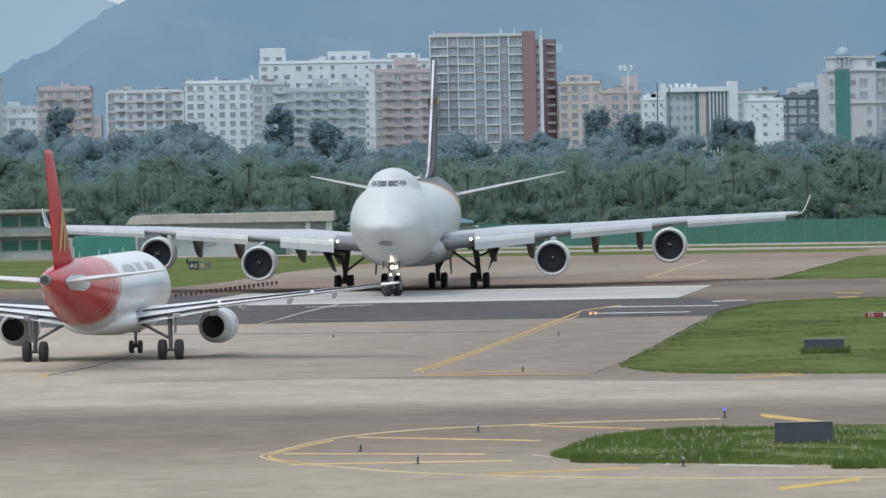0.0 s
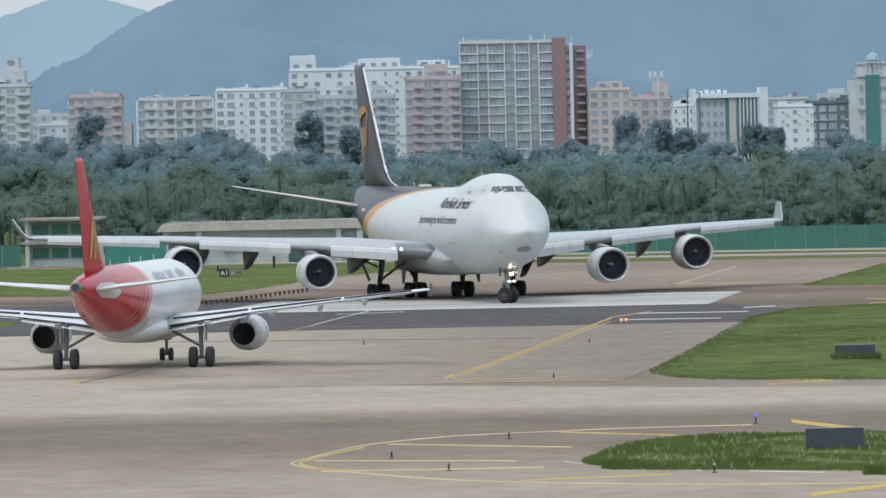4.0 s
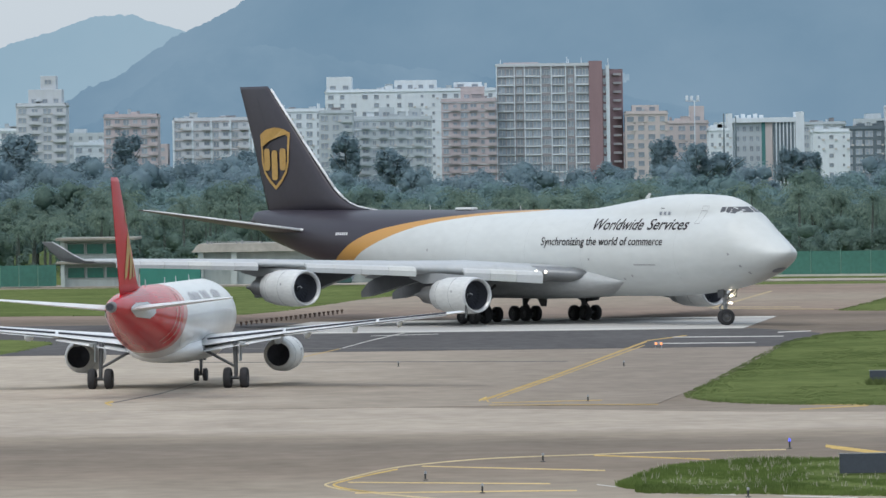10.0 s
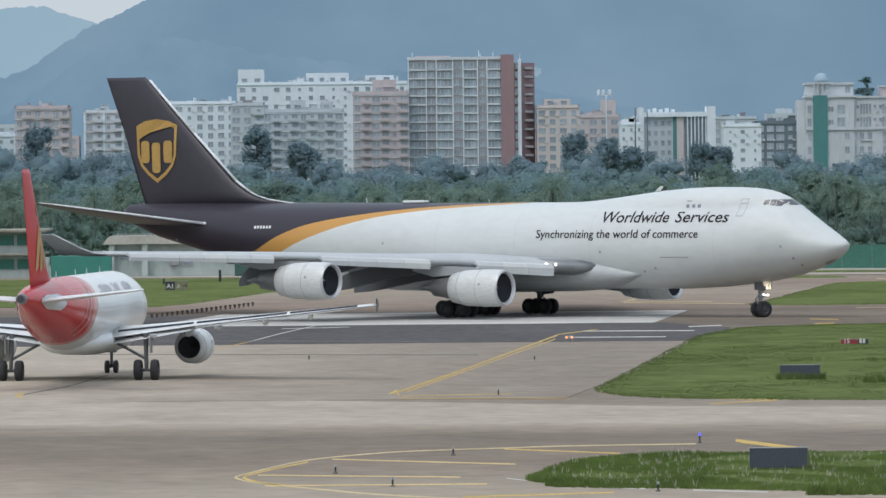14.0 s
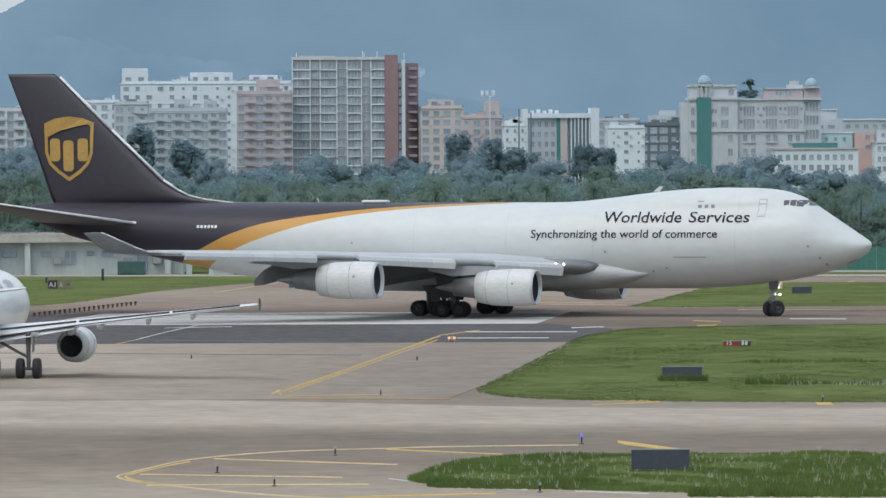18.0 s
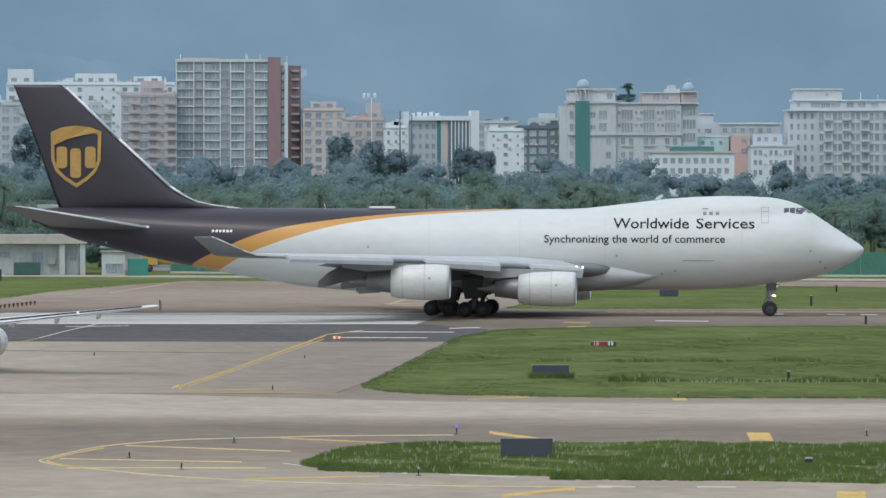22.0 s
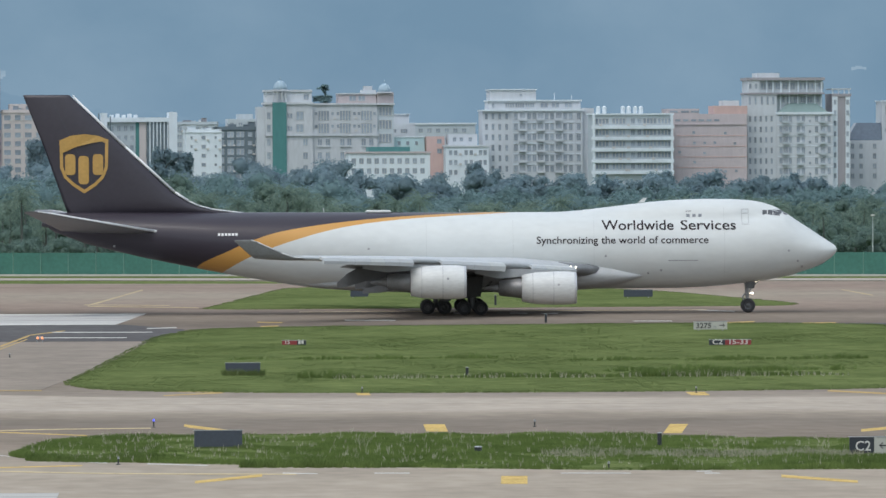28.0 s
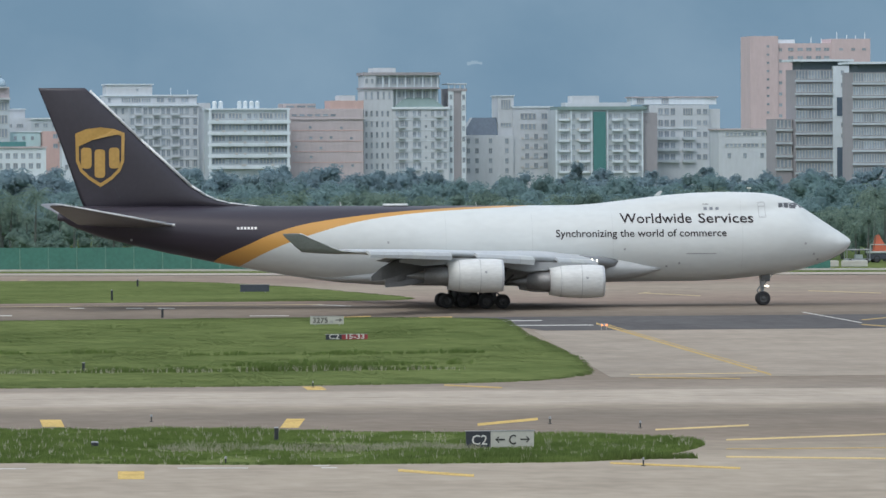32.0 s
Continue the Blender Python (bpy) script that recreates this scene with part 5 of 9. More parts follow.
    for s in (-1, 1):
        bm = bmesh.new()
        rod(bm, (-12.64, s * 3.795, 0.58), (-12.5, s * 3.75, 2.6), 0.11, 0.14)
        rod(bm, (-12.64, s * 3.3, 0.58), (-12.64, s * 4.3, 0.58), 0.09)
        rod(bm, (-12.6, s * 3.75, 1.2), (-12.5, s * 1.9, 2.2), 0.08)
        rod(bm, (-12.4, s * 3.8, 1.4), (-12.1, s * 3.8, 0.95), 0.05)
        rod(bm, (-12.1, s * 3.8, 0.95), (-12.5, s * 3.8, 0.7), 0.05)
        g = part("main_gear", bm, M_STRUT, jet, "grey main landing gear with two wheels")
        wheels(small, g, [(-12.64, s * 3.795 - 0.465, 0.58), (-12.64, s * 3.795 + 0.465, 0.58)])
        bm = bmesh.new()
        box(bm, -13.0, -12.2, s * 4.05 - 0.03, s * 4.05 + 0.03, 1.5, 2.6, bevel=0.02)
        part("gear_door", bm, M_GREYPAINT, g, "grey gear door")
    bm = bmesh.new()
    for x in (-4, -9.0, -13.2, -20.2, -22.2):
        skin(bm, [foil(x, 0, 5.85, 0.5, 0.08, 4, True), foil(x - 0.2, 0, 6.2, 0.25, 0.08, 4, True)])
    rod(bm, (-22.5, 0, 5.8), (-22.6, 0, 6.5), 0.03)
    part("antenna", bm, M_WHITE, fus, "small white antennas on the crown")
    return jet


airliner()


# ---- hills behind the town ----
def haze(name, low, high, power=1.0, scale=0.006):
    """Distant wooded hillside, a plain glowing backdrop with the haze put into its colours."""
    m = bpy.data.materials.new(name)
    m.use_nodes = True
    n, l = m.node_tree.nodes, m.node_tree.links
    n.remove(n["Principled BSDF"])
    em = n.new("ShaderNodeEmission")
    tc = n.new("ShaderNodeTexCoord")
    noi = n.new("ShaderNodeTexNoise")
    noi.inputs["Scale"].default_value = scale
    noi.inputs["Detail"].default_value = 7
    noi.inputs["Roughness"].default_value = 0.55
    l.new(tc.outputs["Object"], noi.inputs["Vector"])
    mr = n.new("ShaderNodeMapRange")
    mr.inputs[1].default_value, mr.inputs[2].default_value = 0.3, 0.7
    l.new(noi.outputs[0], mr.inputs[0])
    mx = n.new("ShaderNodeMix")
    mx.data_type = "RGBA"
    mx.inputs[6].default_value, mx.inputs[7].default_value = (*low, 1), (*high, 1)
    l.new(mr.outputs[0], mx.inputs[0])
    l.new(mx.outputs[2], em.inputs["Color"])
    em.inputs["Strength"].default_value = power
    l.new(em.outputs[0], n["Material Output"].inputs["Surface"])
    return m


def ridge(name, crest, y, depth, material, label, rough, seed):
    """A hillside: rows of points from the foot to an uneven crest."""
    bm = bmesh.new()
    xs = np.linspace(crest[0][0], crest[-1][0], 1300)
    rows = []
    for k in range(9):
        u = k / 8
        row = []
        for x in xs:
            h = float(np.interp(x, [c[0] for c in crest], [c[1] for c in crest]))
            h += rough * (noise.fractal((x * 0.012, seed, 0), 1.0, 2.0, 5)) + rough * 0.6 * noise.fractal((x * 0.1, seed, 3), 0.7, 2.0, 3) + rough * 0.12 * abs(noise.noise((x * 0.3, seed, 5)))
            row.append(bm.verts.new((x, y + depth * u + (8 * noise.noise((x * 0.02, u * 4, seed)) if k else 0), -5 + (h + 5) * u ** 0.8)))
        rows.append(row)
    for a, b in zip(rows, rows[1:]):
        for i in range(len(xs) - 1):
            bm.faces.new((a[i], a[i + 1], b[i + 1], b[i]))
    return tagged(link(name, bm, material, smooth=True), label, "hills", "", "structure")


# each ridge's blue is haze put into its glow
ridge("backdrop_hill", [(-900, 40), (-520, 85), (-351, 108), (-310, 119), (-285, 126), (-258, 128), (-235, 121), (-222, 117), (-150, 100), (100, 90)], 4600, 60, haze("hazed_far_hill", (0.275, 0.385, 0.455), (0.315, 0.42, 0.485)), "pale blue hill far away in the haze", 3, 7.0)
ridge("backdrop_ridge", [(-460, 18), (-330, 36), (-300, 52), (-288, 61), (-280, 67), (-272, 73), (-248, 82), (-231, 95), (-207, 111), (-191, 116), (-173, 126), (-130, 146), (0, 190), (200, 210), (1300, 240)], 4200, 160, haze("hazed_hillside", (0.165, 0.255, 0.335), (0.225, 0.315, 0.39)), "blue wooded mountainside in the haze", 4, 2.0)
ridge("backdrop_spur", [(-420, 10), (-287, 29), (-253, 50), (-243, 56), (-224, 71), (-201, 86), (-181, 91), (-165, 94), (-145, 97), (-122, 92), (-90, 84), (-40, 78), (40, 66), (160, 48), (300, 30), (700, 20)], 4080, 70, haze("hazed_wooded_spur", (0.155, 0.245, 0.325), (0.22, 0.31, 0.385), 1.0, 0.016), "darker blue wooded spur of the mountain", 4, 4.0)


def pavilion(x, z):
    """A small white hilltop temple; it glows, with the haze put into its colour."""
    bm = bmesh.new()
    for w, d, a, b in ((5, 4, 0, 1.0), (2.2, 3, 1.0, 1.8), (3.2, 2, -1.4, 0.0)):
        box(bm, x - w, x + w, 4246 - d, 4246 + d, z - 3 + a, z + b, bevel=0.15)
    tagged(link("hilltop_pavilion", bm, haze("hazed_temple_glow", (0.25, 0.34, 0.41), (0.31, 0.39, 0.45), 1.0, 0.2)), "small white temple on the hazy mountainside", "temple", "temples on the hill")


pavilion(84, 74)
pavilion(657, 75)

# ---- town ----
def paint(name, color, vary=0.08):
    return mat(name, color, 0.85, vary=vary, scale=0.15, stretch=(1, 1, 0.3), fine=6)


# most wall colours carry distance haze: mixed paler and bluer than the render
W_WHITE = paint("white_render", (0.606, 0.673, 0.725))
W_CREAM = paint("hazed_cream_wall", (0.5, 0.54, 0.583))
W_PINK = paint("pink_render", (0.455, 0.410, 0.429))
W_BEIGE = paint("hazed_beige_wall", (0.495, 0.458, 0.455))
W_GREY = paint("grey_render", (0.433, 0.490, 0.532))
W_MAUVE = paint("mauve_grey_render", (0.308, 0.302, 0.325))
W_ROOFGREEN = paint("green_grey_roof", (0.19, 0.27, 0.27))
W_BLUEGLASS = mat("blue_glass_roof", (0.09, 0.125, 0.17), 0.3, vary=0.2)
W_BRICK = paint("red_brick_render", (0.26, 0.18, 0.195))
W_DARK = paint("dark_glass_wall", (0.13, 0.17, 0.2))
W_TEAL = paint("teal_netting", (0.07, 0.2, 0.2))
# panes set pale, the haze before them put into the glass colour
W_HAZEGLASS = mat("window_glass", (0.245, 0.29, 0.345), 0.3, vary=0.25, scale=0.3, spread=0.4)
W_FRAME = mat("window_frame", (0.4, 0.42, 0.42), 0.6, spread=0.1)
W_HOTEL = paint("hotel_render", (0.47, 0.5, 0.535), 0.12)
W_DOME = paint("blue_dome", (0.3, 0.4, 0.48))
W_AQUA = paint("hazed_aqua_wall", (0.422, 0.570, 0.604))
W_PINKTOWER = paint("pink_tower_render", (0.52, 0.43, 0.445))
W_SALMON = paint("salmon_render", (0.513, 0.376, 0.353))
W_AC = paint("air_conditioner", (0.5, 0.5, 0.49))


def window_mesh(name, glass, frame_mat, mull=1):
    """A unit window, 1 x 1 on the xz plane, its frame proud of the pane."""
    bm = bmesh.new()
    n = mull + 1
    g = [[bm.verts.new((-0.5 + i / n, y, z)) for z in (-0.5, 0.5)] for y in (-0.12, 0.03) for i in range(n + 1)]
    front, back = g[:n + 1], g[n + 1:]
    panes = [bm.faces.new((front[i][0], front[i + 1][0], front[i + 1][1], front[i][1])) for i in range(n)]
    for i in range(n):
        for k in (0, 1):
            bm.faces.new((front[i][k], front[i + 1][k], back[i + 1][k], back[i][k]))
    for i in (0, n):
        bm.faces.new((front[i][0], front[i][1], back[i][1], back[i][0]))
    for f in bm.faces:
        f.material_index = 1
    bmesh.ops.recalc_face_normals(bm, faces=bm.faces[:])
    bmesh.ops.inset_individual(bm, faces=panes, thickness=0.06, depth=-0.09)
    for f in panes:
        f.material_index = 0
    me = bpy.data.meshes.new(name)
    bm.to_mesh(me)
    bm.free()
    me.materials.append(glass)
    me.materials.append(frame_mat)
    return me


WIN = window_mesh("window", W_HAZEGLASS, W_FRAME)
WIN_WIDE = window_mesh("window", W_HAZEGLASS, W_FRAME, 3)
WIN_PLAIN = window_mesh("window", W_HAZEGLASS, W_FRAME, 0)


def house(label, x0, x1, y, h, wall, floors, bays, depth=16, storey=3.0, win=(0.58, 0.6), mesh=None, turn=0.0, balcony=None, band=None, top=True, skip=0.0, group="", blocks=(), ledge=None, pier=None):
    """A block of flats: walls, roof slab, parapet, windows one by one, balconies or bands."""
    rng = random.Random(label + str(round(x0)))
    w = x1 - x0
    h -= 1.1
    ob = empty("apartment_building", pose((x0 + x1) / 2, y, 0, 0, 0, turn), label, "building", group)
    bm = bmesh.new()
    box(bm, -w / 2, w / 2, 0, depth, -0.5, h)
    part("wall", bm, wall, ob)
    bm = bmesh.new()
    if top:
        box(bm, -w / 2 - 0.3, w / 2 + 0.3, -0.3, depth + 0.3, h, h + 0.35)
        for a, b in ((-w / 2, -w / 2 + 0.25), (w / 2 - 0.25, w / 2)):
            box(bm, a, b, 0, depth, h + 0.35, h + 1.1)
        box(bm, -w / 2, w / 2, 0, 0.25, h + 0.35, h + 1.1)
        for i in range(max(1, int(w / 14))):
            cx = -w / 2 + w * (i + 0.3 + 0.4 * rng.random()) / max(1, int(w / 14))
            box(bm, cx - 1.4, cx + 1.4, depth * 0.4, depth * 0.7, h + 0.35, h + 1.3 + 0.9 * rng.random())
    else:
        box(bm, -w / 2, w / 2, 0, depth, h, h + 0.3)
    roof = part("roof", bm, wall, ob)
    if top:
        for i in range(max(2, int(w / 5))):
            cx, cw, ch = rng.uniform(-w / 2 + 1, w / 2 - 1), rng.uniform(0.4, 1.6), rng.uniform(0.9, 2.4)
            bm = bmesh.new()
            if rng.random() < 0.3:
                rod(bm, (cx, 1.6, h + 0.3), (cx, 1.6, h + 0.3 + ch), 0.55, seg=10)
            else:
                box(bm, cx - cw, cx + cw, 1.0, 3.2, h + 0.3, h + 0.3 + ch)
                box(bm, cx - cw - 0.2, cx + cw + 0.2, 0.8, 3.4, h + 0.3 + ch, h + 0.42 + ch)
            part("roof_shed", bm, rng.choice((W_WHITE, W_GREY, W_MAUVE, wall)), roof)
    for bx0, bx1, bh, by in blocks:
        bm = bmesh.new()
        box(bm, bx0 - (x0 + x1) / 2, bx1 - (x0 + x1) / 2, by, depth * 0.9, h, bh, bevel=0.05)
        part("penthouse", bm, wall, roof)
        k = max(1, int((bx1 - bx0) / 3.5))
        for f in range(max(1, int((bh - h) / 3.2))):
            for i in range(k):
                q = new("window", mesh or WIN)
                q.parent = roof
                q.location = (bx0 - (x0 + x1) / 2 + (bx1 - bx0) * (i + 0.5) / k, by - 0.03, h + 1.7 + f * 3.2)
                q.scale = ((bx1 - bx0) / k * 0.45, 1, 1.5)
    step = w / bays
    if pier:
        for i in range(0, bays + 1, 2):
            bm = bmesh.new()
            box(bm, -w / 2 + step * i - 0.3, -w / 2 + step * i + 0.3, -0.5, 0, -0.5, h + 0.1)
            part("pier", bm, pier, ob)
    lean = [rng.choice((0.55, 0.85, 1.0, 1.15)) for i in range(bays)]
    for f in range(floors):
        z = h - storey * (f + 0.55)
        if z < 8:
            break
        if band:
            bm = bmesh.new()
            box(bm, -w / 2 - 0.2, w / 2 + 0.2, -0.9, 0, z - storey * 0.52, z - storey * 0.22)
            part("band", bm, band, ob)
        if ledge and not band:
            bm = bmesh.new()
            box(bm, -w / 2 - 0.12, w / 2 + 0.12, -0.25, 0, z + storey * 0.42, z + storey * 0.5)
            part("ledge", bm, ledge, ob)
        for i in range(bays):
            if rng.random() < skip:
                continue
            q = new("window", mesh or WIN)
            q.parent = ob
            q.location = (-w / 2 + step * (i + 0.5), -0.03, z)
            q.scale = (step * win[0] * lean[i], 1, storey * win[1] * (1 if lean[i] > 0.7 else 0.7))
            if balcony and (i + 1) % balcony == 0:
                bm = bmesh.new()
                cx = -w / 2 + step * (i + 0.5)
                box(bm, cx - step * 0.48, cx + step * 0.48, -1.2, 0, z - storey * 0.47, z - storey * 0.4)
                box(bm, cx - step * 0.48, cx + step * 0.48, -1.25, -1.15, z - storey * 0.4, z - storey * 0.1)
                part("balcony", bm, wall, ob)
            elif rng.random() < 0.3:
                bm = bmesh.new()
                cx = -w / 2 + step * (i + 0.86)
                box(bm, cx - 0.4, cx + 0.4, -0.5, 0, z - 1.1, z - 0.5)
                part("air_conditioner", bm, W_AC, ob)
    return ob


TOWN = "flats behind the wood"
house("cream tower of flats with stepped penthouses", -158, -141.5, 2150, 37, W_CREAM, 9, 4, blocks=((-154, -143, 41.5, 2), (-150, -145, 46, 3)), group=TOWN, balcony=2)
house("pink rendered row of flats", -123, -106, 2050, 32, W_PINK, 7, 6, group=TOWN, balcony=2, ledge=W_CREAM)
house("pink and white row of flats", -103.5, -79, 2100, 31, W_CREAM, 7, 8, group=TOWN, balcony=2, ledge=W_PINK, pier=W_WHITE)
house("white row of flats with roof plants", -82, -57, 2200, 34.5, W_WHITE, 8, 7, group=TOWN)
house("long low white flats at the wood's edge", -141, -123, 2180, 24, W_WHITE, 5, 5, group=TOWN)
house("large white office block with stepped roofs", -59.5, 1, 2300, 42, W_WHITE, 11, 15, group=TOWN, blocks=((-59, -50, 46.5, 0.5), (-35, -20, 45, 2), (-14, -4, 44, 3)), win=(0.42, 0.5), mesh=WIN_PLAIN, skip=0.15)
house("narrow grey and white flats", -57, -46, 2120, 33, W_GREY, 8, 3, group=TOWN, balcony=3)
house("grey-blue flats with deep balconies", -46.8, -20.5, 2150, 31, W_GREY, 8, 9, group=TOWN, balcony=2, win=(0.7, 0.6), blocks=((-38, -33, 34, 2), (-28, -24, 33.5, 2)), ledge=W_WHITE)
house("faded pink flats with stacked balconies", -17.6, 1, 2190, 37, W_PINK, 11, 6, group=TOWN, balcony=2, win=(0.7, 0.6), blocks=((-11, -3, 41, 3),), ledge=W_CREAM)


class Block:
    """A building put together from boxes and rows of windows, in plan metres."""

    def __init__(self, label, x, y, name="apartment_building"):
        self.x, self.ob = x, empty(name, pose(x, y, 0), label, "building", TOWN)

    def put(self, name, x0, x1, z0, z1, material, d0=0.0, d1=16.0, label="", parent=None):
        bm = bmesh.new()
        box(bm, x0 - self.x, x1 - self.x, d0, d1, z0, z1)
        return part(name, bm, material, parent or self.ob, label)

    def panes(self, xs, zs, w, h, d=0.0, mesh=None):
        for z in zs:
            for x in xs:
                q = new("window", mesh or WIN)
                q.parent = self.ob
                q.location, q.scale = (x - self.x, d - 0.03, z), (w, 1, h)

    def coolers(self, xs, zs, d=0.0):
        for z in zs:
            for x in xs:
                bm = bmesh.new()
                box(bm, x - self.x - 0.45, x - self.x + 0.45, d - 0.5, d, z - 0.35, z + 0.35)
                part("air_conditioner", bm, W_AC, self.ob)


def rows(top, step, n):
    return [top - step * i for i in range(n)]


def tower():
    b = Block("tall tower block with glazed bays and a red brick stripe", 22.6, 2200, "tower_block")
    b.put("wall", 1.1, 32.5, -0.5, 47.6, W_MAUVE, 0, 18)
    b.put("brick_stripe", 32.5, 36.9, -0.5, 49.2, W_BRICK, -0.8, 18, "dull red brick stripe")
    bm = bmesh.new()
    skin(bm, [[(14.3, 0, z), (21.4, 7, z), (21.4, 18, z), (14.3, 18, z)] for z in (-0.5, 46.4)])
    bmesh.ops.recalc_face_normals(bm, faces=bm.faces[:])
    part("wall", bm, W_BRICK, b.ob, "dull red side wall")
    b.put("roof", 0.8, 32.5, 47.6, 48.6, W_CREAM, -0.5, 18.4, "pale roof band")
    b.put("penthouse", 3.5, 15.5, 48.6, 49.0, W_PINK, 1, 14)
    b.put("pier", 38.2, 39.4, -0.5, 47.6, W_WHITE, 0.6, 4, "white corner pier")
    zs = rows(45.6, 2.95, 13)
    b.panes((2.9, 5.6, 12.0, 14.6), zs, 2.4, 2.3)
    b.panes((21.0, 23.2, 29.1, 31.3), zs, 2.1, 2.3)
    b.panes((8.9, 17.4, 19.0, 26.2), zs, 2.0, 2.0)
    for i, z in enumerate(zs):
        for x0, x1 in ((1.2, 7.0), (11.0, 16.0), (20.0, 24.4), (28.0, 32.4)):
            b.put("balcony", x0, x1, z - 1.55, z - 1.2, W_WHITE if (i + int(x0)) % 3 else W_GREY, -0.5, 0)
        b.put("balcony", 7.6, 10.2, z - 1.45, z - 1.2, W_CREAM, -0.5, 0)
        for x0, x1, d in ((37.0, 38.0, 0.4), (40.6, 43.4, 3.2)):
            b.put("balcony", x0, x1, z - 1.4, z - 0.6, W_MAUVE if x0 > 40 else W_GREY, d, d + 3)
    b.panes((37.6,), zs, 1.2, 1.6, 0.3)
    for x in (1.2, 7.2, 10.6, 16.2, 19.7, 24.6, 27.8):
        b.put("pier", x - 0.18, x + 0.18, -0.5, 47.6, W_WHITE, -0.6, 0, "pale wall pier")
    bm = bmesh.new()
    for x, h in ((-20, 1.6), (2.5, 2.2), (3.0, 1.4), (7.4, 2.0), (16.5, 1.5)):
        rod(bm, (x, 6, 48.6 if x < 10 else 46.4), (x, 6, 48.6 + h), 0.12)
    part("antenna", bm, W_WHITE, b.ob)["kind"] = "stuff"


tower()


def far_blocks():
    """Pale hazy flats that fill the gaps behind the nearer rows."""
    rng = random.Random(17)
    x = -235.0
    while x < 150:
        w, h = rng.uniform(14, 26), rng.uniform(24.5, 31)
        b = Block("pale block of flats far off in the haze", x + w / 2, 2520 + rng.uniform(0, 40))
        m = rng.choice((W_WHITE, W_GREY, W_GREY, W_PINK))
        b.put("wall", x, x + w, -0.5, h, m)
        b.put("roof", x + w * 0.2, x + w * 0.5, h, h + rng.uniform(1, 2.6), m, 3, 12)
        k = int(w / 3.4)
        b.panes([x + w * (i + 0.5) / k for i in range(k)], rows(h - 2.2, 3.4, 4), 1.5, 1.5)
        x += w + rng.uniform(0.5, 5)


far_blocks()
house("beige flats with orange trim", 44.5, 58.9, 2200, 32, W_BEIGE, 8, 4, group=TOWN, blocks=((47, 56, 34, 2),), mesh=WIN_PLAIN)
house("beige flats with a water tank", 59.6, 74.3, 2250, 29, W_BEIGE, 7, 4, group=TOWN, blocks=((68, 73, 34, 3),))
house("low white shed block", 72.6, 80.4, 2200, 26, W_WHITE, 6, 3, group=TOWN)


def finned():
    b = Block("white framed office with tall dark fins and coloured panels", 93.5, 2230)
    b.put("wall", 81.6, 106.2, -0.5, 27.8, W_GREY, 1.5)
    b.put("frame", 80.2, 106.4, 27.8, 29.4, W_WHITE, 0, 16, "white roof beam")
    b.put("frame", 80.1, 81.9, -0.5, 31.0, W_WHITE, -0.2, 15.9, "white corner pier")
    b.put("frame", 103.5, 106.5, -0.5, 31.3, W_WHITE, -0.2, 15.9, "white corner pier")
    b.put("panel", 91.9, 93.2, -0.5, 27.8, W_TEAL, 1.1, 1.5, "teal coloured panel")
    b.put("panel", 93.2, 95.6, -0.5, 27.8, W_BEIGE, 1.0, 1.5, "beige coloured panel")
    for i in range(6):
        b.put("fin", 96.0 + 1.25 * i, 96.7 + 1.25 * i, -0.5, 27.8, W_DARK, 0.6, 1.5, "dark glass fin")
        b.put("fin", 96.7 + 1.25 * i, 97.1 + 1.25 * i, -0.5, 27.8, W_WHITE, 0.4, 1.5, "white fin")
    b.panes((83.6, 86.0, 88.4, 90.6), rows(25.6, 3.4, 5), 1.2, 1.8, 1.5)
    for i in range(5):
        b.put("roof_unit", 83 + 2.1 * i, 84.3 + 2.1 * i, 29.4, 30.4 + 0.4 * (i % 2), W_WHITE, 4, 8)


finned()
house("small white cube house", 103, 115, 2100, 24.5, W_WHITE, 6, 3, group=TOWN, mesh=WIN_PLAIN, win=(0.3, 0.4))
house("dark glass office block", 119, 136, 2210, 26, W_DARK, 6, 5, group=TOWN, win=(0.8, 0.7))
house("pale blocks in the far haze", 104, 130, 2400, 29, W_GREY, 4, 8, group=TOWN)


def lump_unit():
    bm = bmesh.new()
    bmesh.ops.create_icosphere(bm, subdivisions=1, radius=1.0)
    v = np.array([v.co[:] for v in bm.verts])
    f = np.array([[w.index for w in p.verts] for p in bm.faces], np.int32)
    bm.free()
    return v, f


LUMP_V, LUMP_F = lump_unit()


